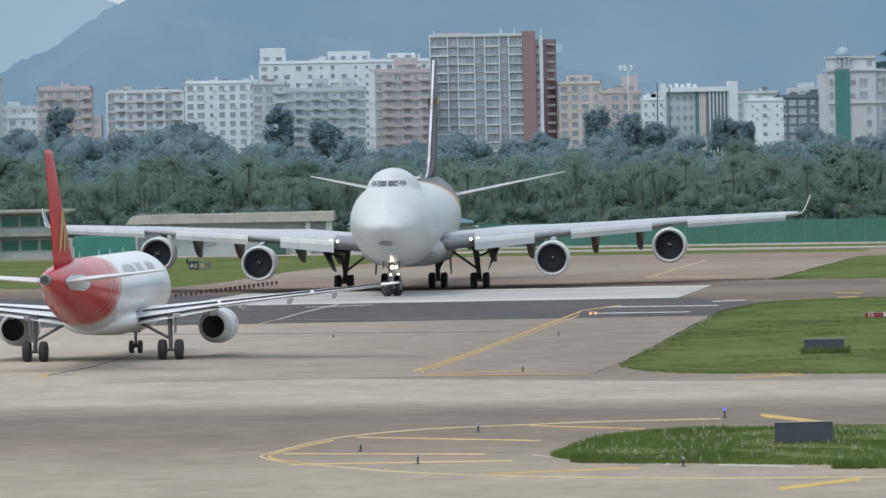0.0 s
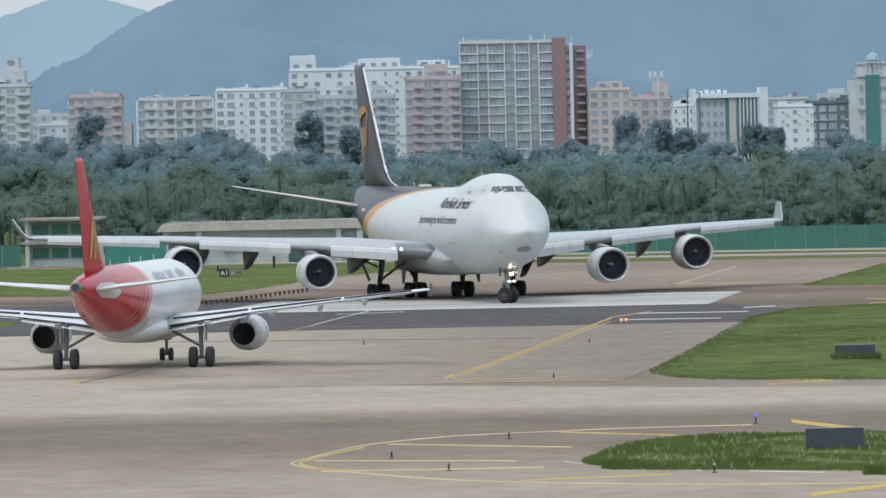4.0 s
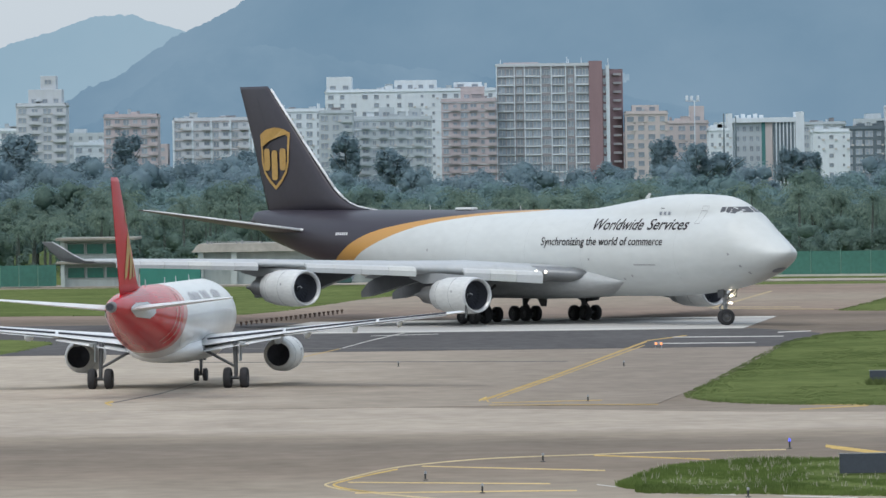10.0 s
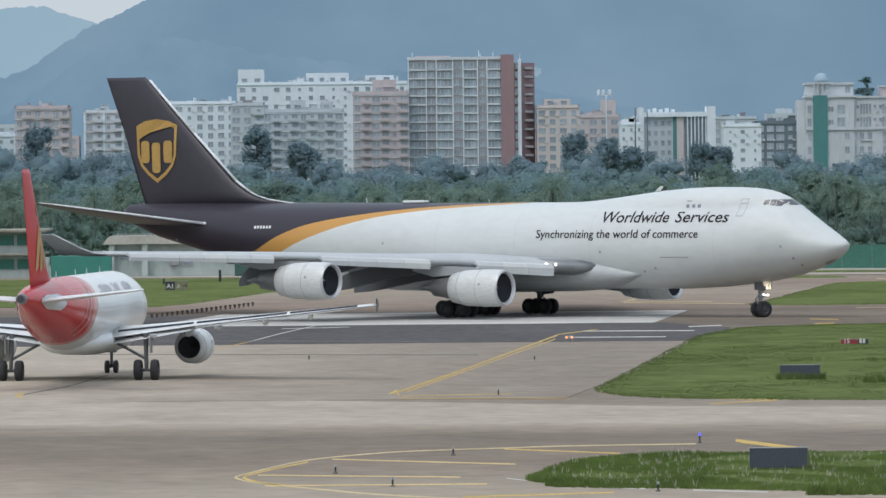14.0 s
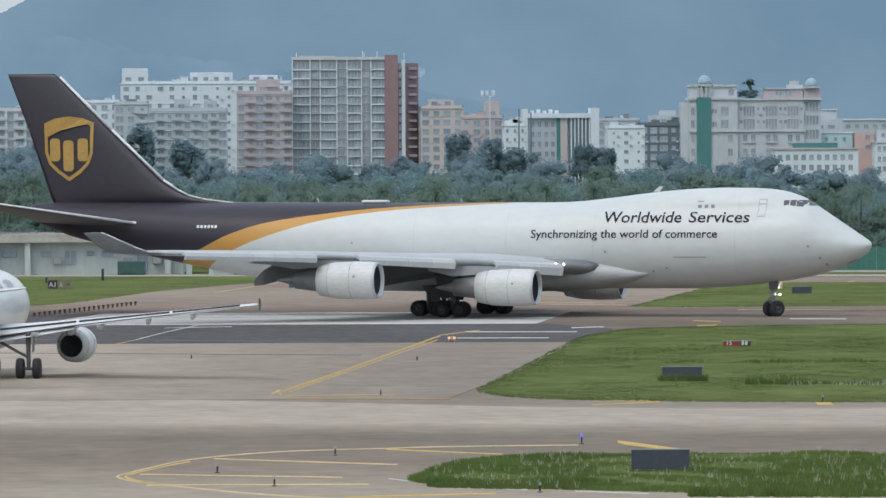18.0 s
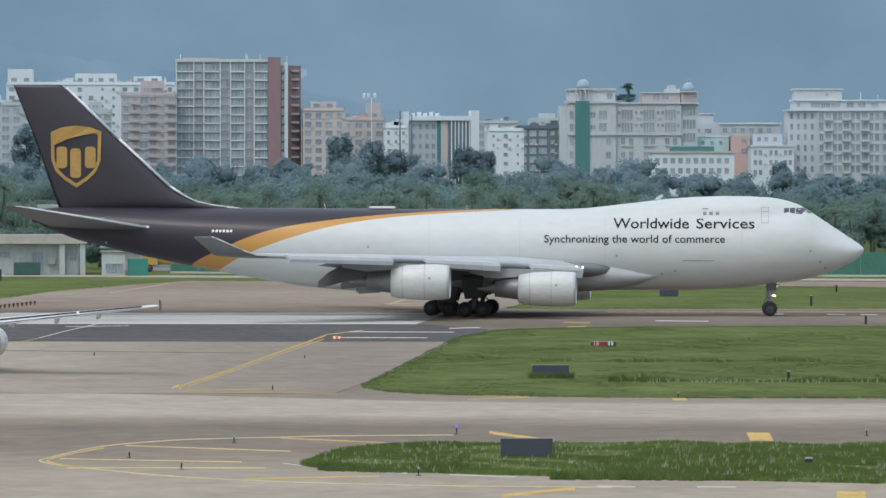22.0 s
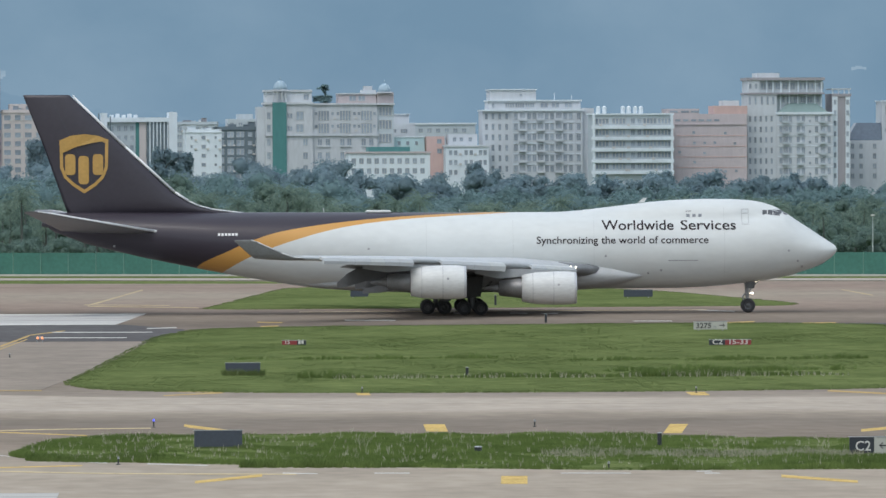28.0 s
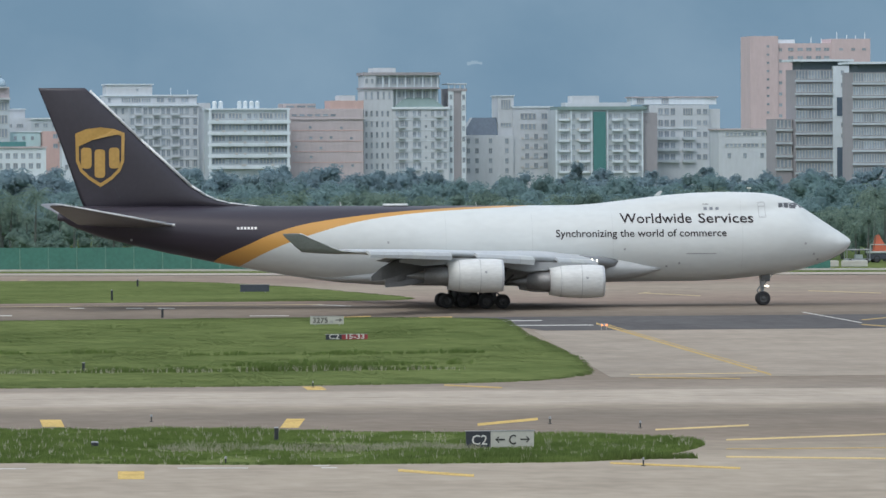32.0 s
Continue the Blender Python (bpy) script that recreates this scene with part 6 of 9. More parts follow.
def crown_mesh(name, rng, centres, radii, leaves, size, material):
    """Foliage: uneven rounded clumps of twigs, each wrapped in many small leaves."""
    centres, radii = np.asarray(centres), np.asarray(radii)
    n, k = len(centres), len(LUMP_V)
    body = LUMP_V[None] * rng.normal(0.7, 0.12, (n, k, 1)) * radii[:, None] + centres[:, None]
    tri = LUMP_F[None] + (np.arange(n, dtype=np.int32) * k)[:, None, None]
    who = np.repeat(np.arange(n), leaves)
    d = rng.normal(0, 1, (len(who), 3))
    d[:, 2] = np.where(d[:, 2] < -0.6, -d[:, 2], d[:, 2])
    d /= np.linalg.norm(d, axis=1)[:, None]
    p = centres[who] + d * radii[who] * rng.uniform(0.66, 1.14, (len(who), 1))
    out = d * 0.6 + (0, 0, 0.5) + rng.normal(0, 0.32, d.shape)
    out /= np.linalg.norm(out, axis=1)[:, None]
    a = rng.normal(0, 1, d.shape)
    a -= out * (a * out).sum(1)[:, None]
    a /= np.linalg.norm(a, axis=1)[:, None]
    b = np.cross(out, a)
    s = size * rng.uniform(0.6, 1.3, (len(who), 1))
    leaf = np.stack([p - a * s - b * s * 0.6, p + a * s - b * s * 0.5, p + b * s], 1)
    at = (n * k + 3 * np.arange(len(who), dtype=np.int32))[:, None]
    tri = np.concatenate([tri.reshape(-1, 3), at + np.array([0, 1, 2], np.int32)])
    v = np.concatenate([body.reshape(-1, 3), leaf.reshape(-1, 3)])
    me = bpy.data.meshes.new(name)
    me.vertices.add(len(v))
    me.vertices.foreach_set("co", v.ravel())
    me.loops.add(tri.size)
    me.loops.foreach_set("vertex_index", tri.ravel())
    me.polygons.add(len(tri))
    me.polygons.foreach_set("loop_start", np.arange(0, tri.size, 3, dtype=np.int32))
    me.polygons.foreach_set("use_smooth", np.ones(len(tri), bool))
    me.update(calc_edges=True)
    me.materials.append(material)
    return me


def clump_spots(rng, count, rx, ry, rz, cx, cy, cz, grain=0.42):
    """Centres and radii of a crown's clumps, crowded towards its outside."""
    c = rng.normal(0, 1, (count, 3))
    c /= np.linalg.norm(c, axis=1)[:, None]
    c *= rng.uniform(0.3, 0.75, (count, 1))
    r = np.stack([np.full(count, rx), np.full(count, ry), np.full(count, rz)], 1) * rng.uniform(grain * 0.7, grain * 1.25, (count, 1))
    return c * (rx, ry, rz) + (cx, cy, cz), r


for x, y, z0, z1 in ((76.8, 2170, -0.5, 30.5), (80.8, 2170, -0.5, 29.5)):
    bm = bmesh.new()
    rod(bm, (x, y, z0), (x, y, z1), 0.35, 0.2, 8)
    tagged(link("chimney_mast", bm, W_DARK), "thin dark steel mast before the offices", "mast", "masts in the town")
mast = empty("roof_mast", pose(69.5, 2247, -0.5), "white floodlight mast by the beige flats", "mast")
bm = bmesh.new()
rod(bm, (0, 0, 0), (0, 0, 36), 0.3, 0.18, 8)
part("pole", bm, W_WHITE, mast)
for dx in (-2.6, -1.0, 1.2):
    bm = bmesh.new()
    box(bm, dx - 0.5, dx + 0.5, -0.4, 0.4, 36.2, 38.0, bevel=0.1)
    part("floodlight", bm, W_WHITE, mast)
bm = bmesh.new()
box(bm, -3.2, 1.8, -0.15, 0.15, 35.9, 36.2)
part("crossbar", bm, W_WHITE, mast)


def domed():
    def fx(x):
        return 133 + (x - 129.2) * 1.06

    def fz(z):
        return 8 + (z - 7.9) * 1.12
    b = Block("white domed hotel with teal netting and a roof garden", 155, 2200)

    def put(name, x0, x1, z0, z1, m, d0=0.0, d1=16.0, label="", parent=None):
        return b.put(name, fx(x0), fx(x1), fz(z0), fz(z1), m, d0, d1, label, parent)
    put("wall", 131.7, 147.2, 0, 30.9, W_HOTEL, 0)
    put("wall", 147.2, 168.5, 0, 30.6, W_HOTEL, 1.2)
    put("wall", 129.2, 131.7, 0, 30, W_CREAM, 3)
    put("wall", 168.5, 174.0, 0, 30.4, W_GREY, 2.0)
    put("cornice", 131.3, 147.4, 30.7, 31.4, W_HOTEL, -0.6, 16)
    put("cornice", 147.4, 174.2, 30.5, 31.1, W_HOTEL, 0.6, 16)
    put("cornice", 131.3, 147.4, 20.9, 21.4, W_HOTEL, -0.6, 0)
    put("cornice", 147.4, 169, 20.9, 21.4, W_HOTEL, 0.6, 1.2)
    put("penthouse", 131.9, 147.0, 31.4, 34.6, W_CREAM, 1.5, 14)
    put("roof", 131.5, 147.2, 34.6, 35.3, W_HOTEL, 1.0, 14.4)
    put("penthouse", 155.8, 168.3, 31.1, 33.8, W_PINK, 2.5, 14)
    put("roof", 155.6, 168.5, 33.8, 34.2, W_CREAM, 2.1, 14.4)
    put("penthouse", 163.5, 168.3, 34.2, 35.2, W_CREAM, 4, 10)
    put("penthouse", 164.4, 167.2, 35.2, 36.4, W_HOTEL, 5, 9)
    put("penthouse", 168.5, 174.0, 31.1, 34.4, W_PINK, 2.2, 12)
    put("netting", 134.0, 138.6, 0, 31.4, W_TEAL, -0.7, 0, "teal scaffold netting")
    for x in (134.2, 135.4, 137.0, 138.2):
        put("column", x, x + 0.35, 31.4, 35.0, W_HOTEL, -0.4, 0.2)
    for x, r, z in ((136.8, 2.5, 35.2), (171.0, 2.3, 34.4)):
        put("dome_base", x - 2.3, x + 2.3, z - 0.3, z + 0.15, W_HOTEL, 0.2, 5.2)
        bm = bmesh.new()
        cx, cz = fx(x) - 155, fz(z + 0.15)
        skin(bm, [[(cx + r * math.cos(a) * math.cos(e), 2.7 + r * math.sin(a) * math.cos(e), cz + r * 1.3 * math.sin(e)) for a in [2 * math.pi * i / 16 for i in range(16)]] for e in (0, 0.3, 0.6, 0.9, 1.2, 1.45)])
        rod(bm, (cx, 2.7, cz + r * 1.25), (cx, 2.7, cz + r * 1.25 + 1.2), 0.12)
        part("dome", bm, W_DOME, b.ob, "pale blue dome", True)
    up, low = [fz(z) for z in (27.2, 23.3)], [fz(z) for z in (19.0, 14.8, 10.8)]
    b.panes([fx(x) for x in (150.9, 158.0, 165.0)], up, 3.9, 3.5, 1.2, WIN_WIDE)
    b.panes([fx(x) for x in (148.4, 153.8, 155.6, 161.0, 162.5, 167.6)], [z + 0.7 for z in up], 0.9, 1.1, 1.2, WIN_PLAIN)
    b.panes([fx(143.0)], up, 2.6, 3.0)
    b.panes([fx(132.8)], up + low, 1.2, 2.6)
    b.panes([fx(x) for x in (139.3, 140.2)], up, 0.7, 1.6, mesh=WIN_PLAIN)
    b.panes([fx(144.8)], low, 1.6, 2.4)
    b.panes([fx(x) for x in (149.6, 152.2, 157.0, 159.3, 164.0, 166.5)], low, 1.5, 2.4, 1.2)
    b.panes([fx(145.2)], [fz(33.0)], 1.8, 2.0, 1.5)
    b.panes([fx(x) for x in (160.5, 163.5)], [fz(32.6)], 2.4, 1.8, 2.5)
    b.panes([fx(171.2)], [fz(z) for z in (28.5, 24.4, 20.2)], 4.4, 3.0, 2.0, WIN_WIDE)
    for z in low:
        for x0, x1 in ((148.9, 153.0), (156.3, 160.1), (163.3, 167.3)):
            b.put("sill", fx(x0), fx(x1), z - 1.7, z - 1.4, W_HOTEL, 0.7, 1.2)
    b.coolers([fx(x) for x in (154.5, 161.5)], [z - 0.8 for z in up], 1.2)
    g = np.random.default_rng(71)
    low_c, low_r = clump_spots(g, 9, 5.2, 2.5, 1.8, fx(151) - 155, 3.5, fz(32.2), 0.34)
    top_c, top_r = clump_spots(g, 9, 4.0, 2.0, 1.5, fx(151.8) - 155, 3.5, fz(36.2), 0.3)
    stem_c, stem_r = clump_spots(g, 4, 1.0, 1.0, 1.8, fx(151.5) - 155, 3.5, fz(34.4), 0.4)
    c = new("roof_garden", crown_mesh("roof_garden", g, np.concatenate([low_c, top_c, stem_c]), np.concatenate([low_r, top_r, stem_r]), 110, 0.28, M_WOODS))
    c.parent, c["label"] = b.ob, "trees and shrubs of a roof garden"



domed()


def low_rows():
    b = Block("cream stepped block of flats beside the domed hotel", 183, 2250)
    b.put("wall", 175, 192, -0.5, 27.2, W_CREAM)
    b.put("penthouse", 181, 190, 27.2, 30.2, W_CREAM, 2)
    b.put("roof", 180.6, 190.4, 30.2, 30.6, W_WHITE, 1.6)
    b.panes((178, 184, 188), (24.5, 21, 17.5), 2.4, 1.3, mesh=WIN_WIDE)
    b = Block("pale aqua house with small square windows", 186, 2205)
    b.put("wall", 180.5, 191.5, -0.5, 22, W_AQUA)
    b.put("roof", 180.2, 191.8, 22, 22.4, W_WHITE, -0.3, 16.3)
    b.panes((182.6, 185.6, 188.6), (20.0,), 1.0, 1.3)
    b.panes((182.6, 185.6, 188.6), (16.5, 13.2), 1.0, 1.3)
    b = Block("long low white houses before the hotel", 175, 2150)
    b.put("wall", 161.0, 188.6, -0.5, 16.4, W_WHITE)
    b.put("roof", 160.6, 189.0, 16.4, 17.0, W_PINK, -0.5, 16.4)
    b.put("penthouse", 168, 182, 17.0, 18.6, W_TEAL, 3)
    b.panes([162.6 + 2.6 * i for i in range(10)], (13.8, 10.4), 1.5, 1.9)
    b = Block("salmon pink house with two windows", 195, 2200)
    b.put("wall", 191.8, 198, -0.5, 22.3, W_SALMON)
    b.panes((196.2,), (20.6, 17.2), 1.6, 1.6)
    b = Block("white row of houses with square windows", 207, 2190)
    b.put("wall", 197.6, 212.5, -0.5, 18.6, W_WHITE)
    b.put("roof", 197.2, 212.8, 18.6, 19.2, W_CREAM, -0.4, 16.4)
    b.put("wall", 199, 209, 19.2, 23.0, W_CREAM, 5, 16)
    b.panes((199.2, 201.0, 204.6, 206.4, 209.6, 211.2), (16.6, 13.2, 9.8), 1.1, 1.7)
    b.panes((201, 203.4, 206.5), (21.2,), 1.2, 1.4, 5)
    b.coolers((202.6, 207.8), (16.0, 12.6))
    b = Block("pale long block in the haze behind the houses", 203, 2330)
    b.put("wall", 186, 221, -0.5, 27.2, W_GREY)
    b.put("roof", 185.6, 221.4, 27.2, 27.8, W_WHITE, -0.5, 16)
    b.panes([188 + 3.2 * i for i in range(10)], (25, 21.5), 1.6, 1.5)


low_rows()


def cream_hotel():
    b = Block("cream hotel with a columned front and a roof pavilion", 231, 2200)
    b.put("wall", 211.4, 221.6, -0.5, 31.0, W_CREAM, 0.6)
    b.put("wall", 221.6, 246.2, -0.5, 31.0, W_CREAM, 0)
    b.put("wall", 246.2, 250.5, -0.5, 32.0, W_CREAM, 1.5)
    b.put("cornice", 211.0, 246.8, 31.0, 31.5, W_WHITE, -0.7, 16)
    b.put("penthouse", 213.6, 245.8, 31.5, 34.4, W_CREAM, 1.6)
    b.put("roof", 213.2, 246.2, 34.4, 34.9, W_WHITE, 1.0, 16)
    b.put("penthouse", 214.2, 230.3, 34.9, 38.3, W_CREAM, 2.5)
    b.put("roof", 213.8, 230.7, 38.3, 38.7, W_WHITE, 2.1, 16)
    b.panes((225.0,), (36.6,), 0.9, 1.0, 2.5, WIN_PLAIN)
    b.panes((221.0, 224.5, 228.0), (33.0,), 3.2, 1.5, 1.6, WIN_WIDE)
    b.panes((233, 237, 241.5), (33.0,), 2.6, 1.6, 1.6)
    b.panes((215.2,), (33.0,), 0.8, 1.5, 1.6)
    zs = rows(29.2, 3.65, 6)
    b.panes((212.7, 215.0, 217.4, 219.8), zs, 0.95, 2.1, 0.6, WIN_PLAIN)
    b.panes((223.0, 227.6, 229.4, 233.8, 235.6, 240.2, 242.2, 245.0), zs, 1.25, 2.3)
    b.panes((225.3, 231.6, 238.0), zs, 2.0, 2.5, 0.0, WIN_WIDE)
    for z in zs:
        for x in (225.3, 231.6, 238.0):
            b.put("balcony", x - 1.5, x + 1.5, z - 1.5, z - 0.7, W_CREAM, -1.1, 0)
        b.put("ledge", 221.8, 246.2, z + 1.45, z + 1.7, W_WHITE, -0.2, 0)
    for x in (221.7, 224.1, 226.5, 230.4, 232.8, 236.7, 239.2, 243.6, 246.0):
        b.put("pier", x - 0.22, x + 0.22, -0.5, 31.0, W_CREAM, -0.45, 0)
    bm = bmesh.new()
    rod(bm, (6, 5, 34.9), (6, 5, 37.4), 0.14)
    rod(bm, (12, 5, 34.9), (12, 5, 36.6), 0.1)
    part("antenna", bm, W_WHITE, b.ob)["kind"] = "stuff"


cream_hotel()


def banded_office():
    b = Block("white office with long balconies and roof tanks", 258, 2150)
    b.put("wall", 244.4, 271.8, -0.5, 29.2, W_GREY, 1.4)
    b.put("roof", 243.8, 272.3, 29.2, 29.7, W_WHITE, 0.8, 16)
    for x in (244.4, 271.2):
        b.put("pier", x - 0.1, x + 0.7, -0.5, 29.2, W_WHITE, -0.1, 1.4)
    for i in range(5):
        z = 25.2 - 3.85 * i
        b.put("balcony", 243.9, 272.2, z - 0.75, z + 0.45, W_WHITE, -0.2, 1.4)
        b.panes((247.6, 253.4, 264.0, 269.0), (z + 1.9,), 4.6, 1.8, 1.4, WIN_WIDE)
        b.panes((258.2, 260.4), (z + 1.9,), 1.3, 1.8, 1.4)
        b.coolers((247 + 2.2 * i, 256.5, 262 + i), (z + 0.6,), -0.2)
    b = Block("plain pink brick block with few windows", 286, 2170)
    b.put("wall", 272.4, 300.0, -0.5, 29.6, W_PINK)
    b.put("cornice", 272.2, 300.2, 25.9, 26.3, W_PINK, -0.4, 0)
    b.put("roof", 272.2, 283.5, 29.6, 31.4, W_PINK, 0.4, 15)
    b.put("roof", 288.5, 300.2, 29.6, 32.4, W_SALMON, 0.6, 15)
    b.put("penthouse", 291.8, 297.5, 32.4, 34.2, W_CREAM, 2, 12)
    b.panes((274.6, 278.5, 282.0), (30.4,), 3.0, 0.7, 0.4, WIN_PLAIN)
    b.panes([276 + 2.7 * i for i in range(6)], (27.4,), 1.9, 0.7, 0.0, WIN_PLAIN)
    for x, z in ((281.5, 23.2), (281.7, 19.6), (285.3, 19.6), (288.8, 19.7), (285.2, 16.1), (281.8, 13.0), (292.5, 9.8), (296.2, 10.0), (295.8, 19.4), (276.6, 16.5), (292.4, 23.0)):
        b.panes((x,), (z,), 1.0, 0.9, 0.0, WIN_PLAIN)
    b.put("pier", 274.8, 275.3, -0.5, 26.0, W_PINK, -0.3, 0)
    for z in rows(22.0, 3.65, 4):
        b.put("ledge", 275.3, 300.1, z, z + 0.25, W_SALMON, -0.12, 0)


banded_office()


def crowned():
    b = Block("white tower of flats with a recessed crown and green roof", 319, 2180)
    b.put("wall", 301.6, 311.8, -0.5, 36.4, W_CREAM, 0.5)
    b.put("wall", 311.8, 331.3, -0.5, 29.4, W_CREAM, 0)
    b.put("cornice", 311.4, 331.7, 29.4, 30.2, W_WHITE, -0.5, 16)
    b.put("wall", 312, 328, 30.2, 36.4, W_GREY, 2.6)
    b.panes([314 + 2.4 * i for i in range(6)], (34.6,), 1.7, 2.2, 2.6)
    b.put("cornice", 301.2, 328.4, 36.4, 37.0, W_MAUVE, 0.0, 16)
    b.put("wall", 301.8, 305.8, 37.0, 41.2, W_CREAM, 0.5)
    b.put("wall", 305.8, 328.0, 37.0, 41.2, W_GREY, 1.6)
    b.panes([307.4 + 2.5 * i for i in range(9)], (39.2,), 1.8, 2.4, 1.6)
    b.put("roof", 301.2, 328.6, 41.2, 42.2, W_MAUVE, 0.1, 16, "grey crown slab")
    b.put("penthouse", 305.0, 313.0, 42.2, 43.8, W_CREAM, 2, 14)
    for x in (308.4, 310.6, 313.4, 316.4, 319.4, 322.4, 325.4, 327.6):
        b.put("column", x - 0.22, x + 0.22, 37.0, 41.2, W_WHITE, 0.8, 1.3)
        if x > 312:
            b.put("column", x - 0.2, x + 0.2, 30.2, 36.4, W_WHITE, 1.9, 2.4)
    b.panes((302.6, 304.6), (39.2,), 0.8, 1.8, 0.5)
    b.panes((302.4, 304.4, 306.6, 308.6, 310.6), (34.2,), 0.75, 2.9, 0.5, WIN_PLAIN)
    bm = bmesh.new()
    skin(bm, [[(x0, d0, z), (x1, d0, z), (x1, d1, z), (x0, d1, z)] for x0, x1, d0, d1, z in ((-6.8, 10.6, -0.3, 5.8, 30.2), (-3.0, 7.0, 2.0, 5.0, 33.2), (-1.0, 4.6, 2.6, 4.2, 33.5))])
    bmesh.ops.recalc_face_normals(bm, faces=bm.faces[:])
    part("hipped_roof", bm, W_ROOFGREEN, b.ob, "pale green hipped roof")
    zs = rows(27.9, 3.65, 6)
    b.panes((302.5, 304.3, 306.2, 308.1, 310.0), zs, 0.75, 2.0, 0.5, WIN_PLAIN)
    b.panes((313.2, 316.4, 319.2, 321.0, 325.6, 330.0), zs, 1.1, 2.2)
    b.panes((314.8, 327.8), zs, 1.6, 2.4, mesh=WIN_WIDE)
    b.panes((323.3,), [z - 0.8 for z in zs], 0.8, 0.9, mesh=WIN_PLAIN)
    for z in zs:
        for x in (314.8, 319.9, 327.8):
            b.put("balcony", x - 1.2, x + 1.2, z - 1.5, z - 0.8, W_GREY, -1.0, 0)
        b.put("ledge", 311.9, 331.3, z + 1.5, z + 1.7, W_WHITE, -0.15, 0)
    b = Block("grey wing of the white flats with white piers", 334, 2183)
    b.put("wall", 331.5, 337.8, -0.5, 35.6, W_MAUVE)
    b.put("roof", 331.5, 338.2, 35.6, 36.6, W_MAUVE, -0.4, 16.4)
    for x in (331.9, 334.0, 336.0, 337.6):
        b.put("column", x - 0.2, x + 0.2, 36.6, 38.0, W_WHITE, 1, 1.5)
    b.put("roof", 331.5, 338.2, 38.0, 38.4, W_CREAM, 0.5, 14)
    for x0, x1 in ((331.6, 333.4), (336.2, 337.7)):
        b.put("pier", x0, x1, -0.5, 35.6, W_WHITE, -0.35, 0)
    b.panes((332.5, 336.9), rows(33.6, 3.65, 8), 0.9, 1.7, -0.35)


crowned()


def glass_roofed():
    b = Block("cream flats with a dark blue glass roof", 359, 2205)
    b.put("wall", 340.0, 358.0, -0.5, 20.4, W_CREAM, 0)
    b.put("wall", 358.0, 372.0, -0.5, 30.0, W_CREAM, 1)
    b.put("wall", 352.8, 358.4, 20.4, 34.0, W_CREAM, 2)
    b.put("roof", 352.4, 358.8, 34.0, 34.4, W_WHITE, 1.6, 16.4)
    b.put("roof", 357.6, 372.4, 30.0, 30.5, W_WHITE, 0.6, 16.4)
    bm = bmesh.new()
    skin(bm, [[(-19, 1, 20.4), (-6.4, 1, 20.4), (-6.4, 12, 20.4), (-19, 12, 20.4)], [(-15, 4, 26.6), (-6.4, 4, 26.6), (-6.4, 10, 26.6), (-15, 10, 26.6)]])
    bmesh.ops.recalc_face_normals(bm, faces=bm.faces[:])
    part("glass_roof", bm, W_BLUEGLASS, b.ob, "dark blue glass roof")
    zs = rows(18.4, 3.5, 4)
    b.panes((342, 345.0, 349.8, 355.6), zs, 1.2, 1.8)
    b.panes((355.6,), (31.2,), 3.4, 3.4, 2, WIN_WIDE)
    b.panes((355.6,), (24.0,), 3.8, 1.4, 2, WIN_WIDE)
    b.panes((363.4,), (27.0, 23.3), 5.6, 2.0, 1, WIN_WIDE)
    b.panes((369.2,), (27.0, 23.3), 2.0, 2.0, 1)
    b.panes((363.0, 366.2, 369.6), rows(19.8, 3.4, 4), 1.4, 2.0, 1)
    b.coolers((361.4, 364.6, 367.9, 371.0), [z - 0.5 for z in rows(19.8, 3.4, 4)], 1)
    b = Block("grey flats with a teal glass core and stacked balconies", 385, 2185)
    b.put("wall", 369.6, 400.8, -0.5, 29.0, W_GREY)
    b.put("roof", 370.5, 401.8, 29.0, 30.2, W_ROOFGREEN, -0.9, 16.5, "green-grey roof slab")
    b.put("penthouse", 376, 386, 30.2, 34.0, W_CREAM, 5, 12)
    b.put("roof", 374, 397, 30.2, 31.6, W_CREAM, 4, 14)
    b.put("netting", 383.0, 387.3, -0.5, 28.4, W_TEAL, -0.8, 0, "teal glass stair core")
    b.put("wall", 400.8, 406.0, -0.5, 28.0, W_MAUVE, 1.5)
    zs = rows(26.8, 3.65, 6)
    b.panes((372.6, 379.6, 391.4, 397.0), zs, 2.2, 2.2, mesh=WIN_WIDE)
    b.panes((376.0, 389.0, 394.2, 399.6), zs, 1.1, 1.9)
    b.coolers((374.4, 377.6, 381.6, 393.0, 395.6), [z - 0.9 for z in zs])
    for z in zs:
        for x0, x1 in ((370.8, 374.4), (377.9, 381.6), (389.6, 393.2), (395.4, 398.8)):
            b.put("balcony", x0, x1, z - 1.6, z - 0.8, W_WHITE, -1.1, 0)
    for x in (370.0, 375.2, 382.4, 388.0, 400.4):
        b.put("pier", x - 0.25, x + 0.25, -0.5, 29.0, W_WHITE, -0.4, 0)
    b = Block("white flats with wide windows and roof terraces", 416, 2203)
    b.put("wall", 406.3, 427.5, -0.5, 30.8, W_CREAM)
    b.put("wall", 427.5, 431.8, -0.5, 29.4, W_CREAM, 1.5)
    b.put("penthouse", 400.6, 430.8, 31.0, 33.4, W_WHITE, 3, 14)
    b.put("roof", 400.0, 431.4, 33.4, 33.8, W_PINK, 2.4, 14.5)
    b.panes((403.5, 412.4), (32.2,), 2.6, 1.9, 3, WIN_WIDE)
    zs = rows(28.4, 4.0, 5)
    b.panes((410.2, 412.4, 414.6), zs, 1.6, 2.4)
    b.panes((420.0,), zs, 3.4, 2.4, mesh=WIN_WIDE)
    b.panes((423.9, 426.2), zs, 1.5, 1.9)
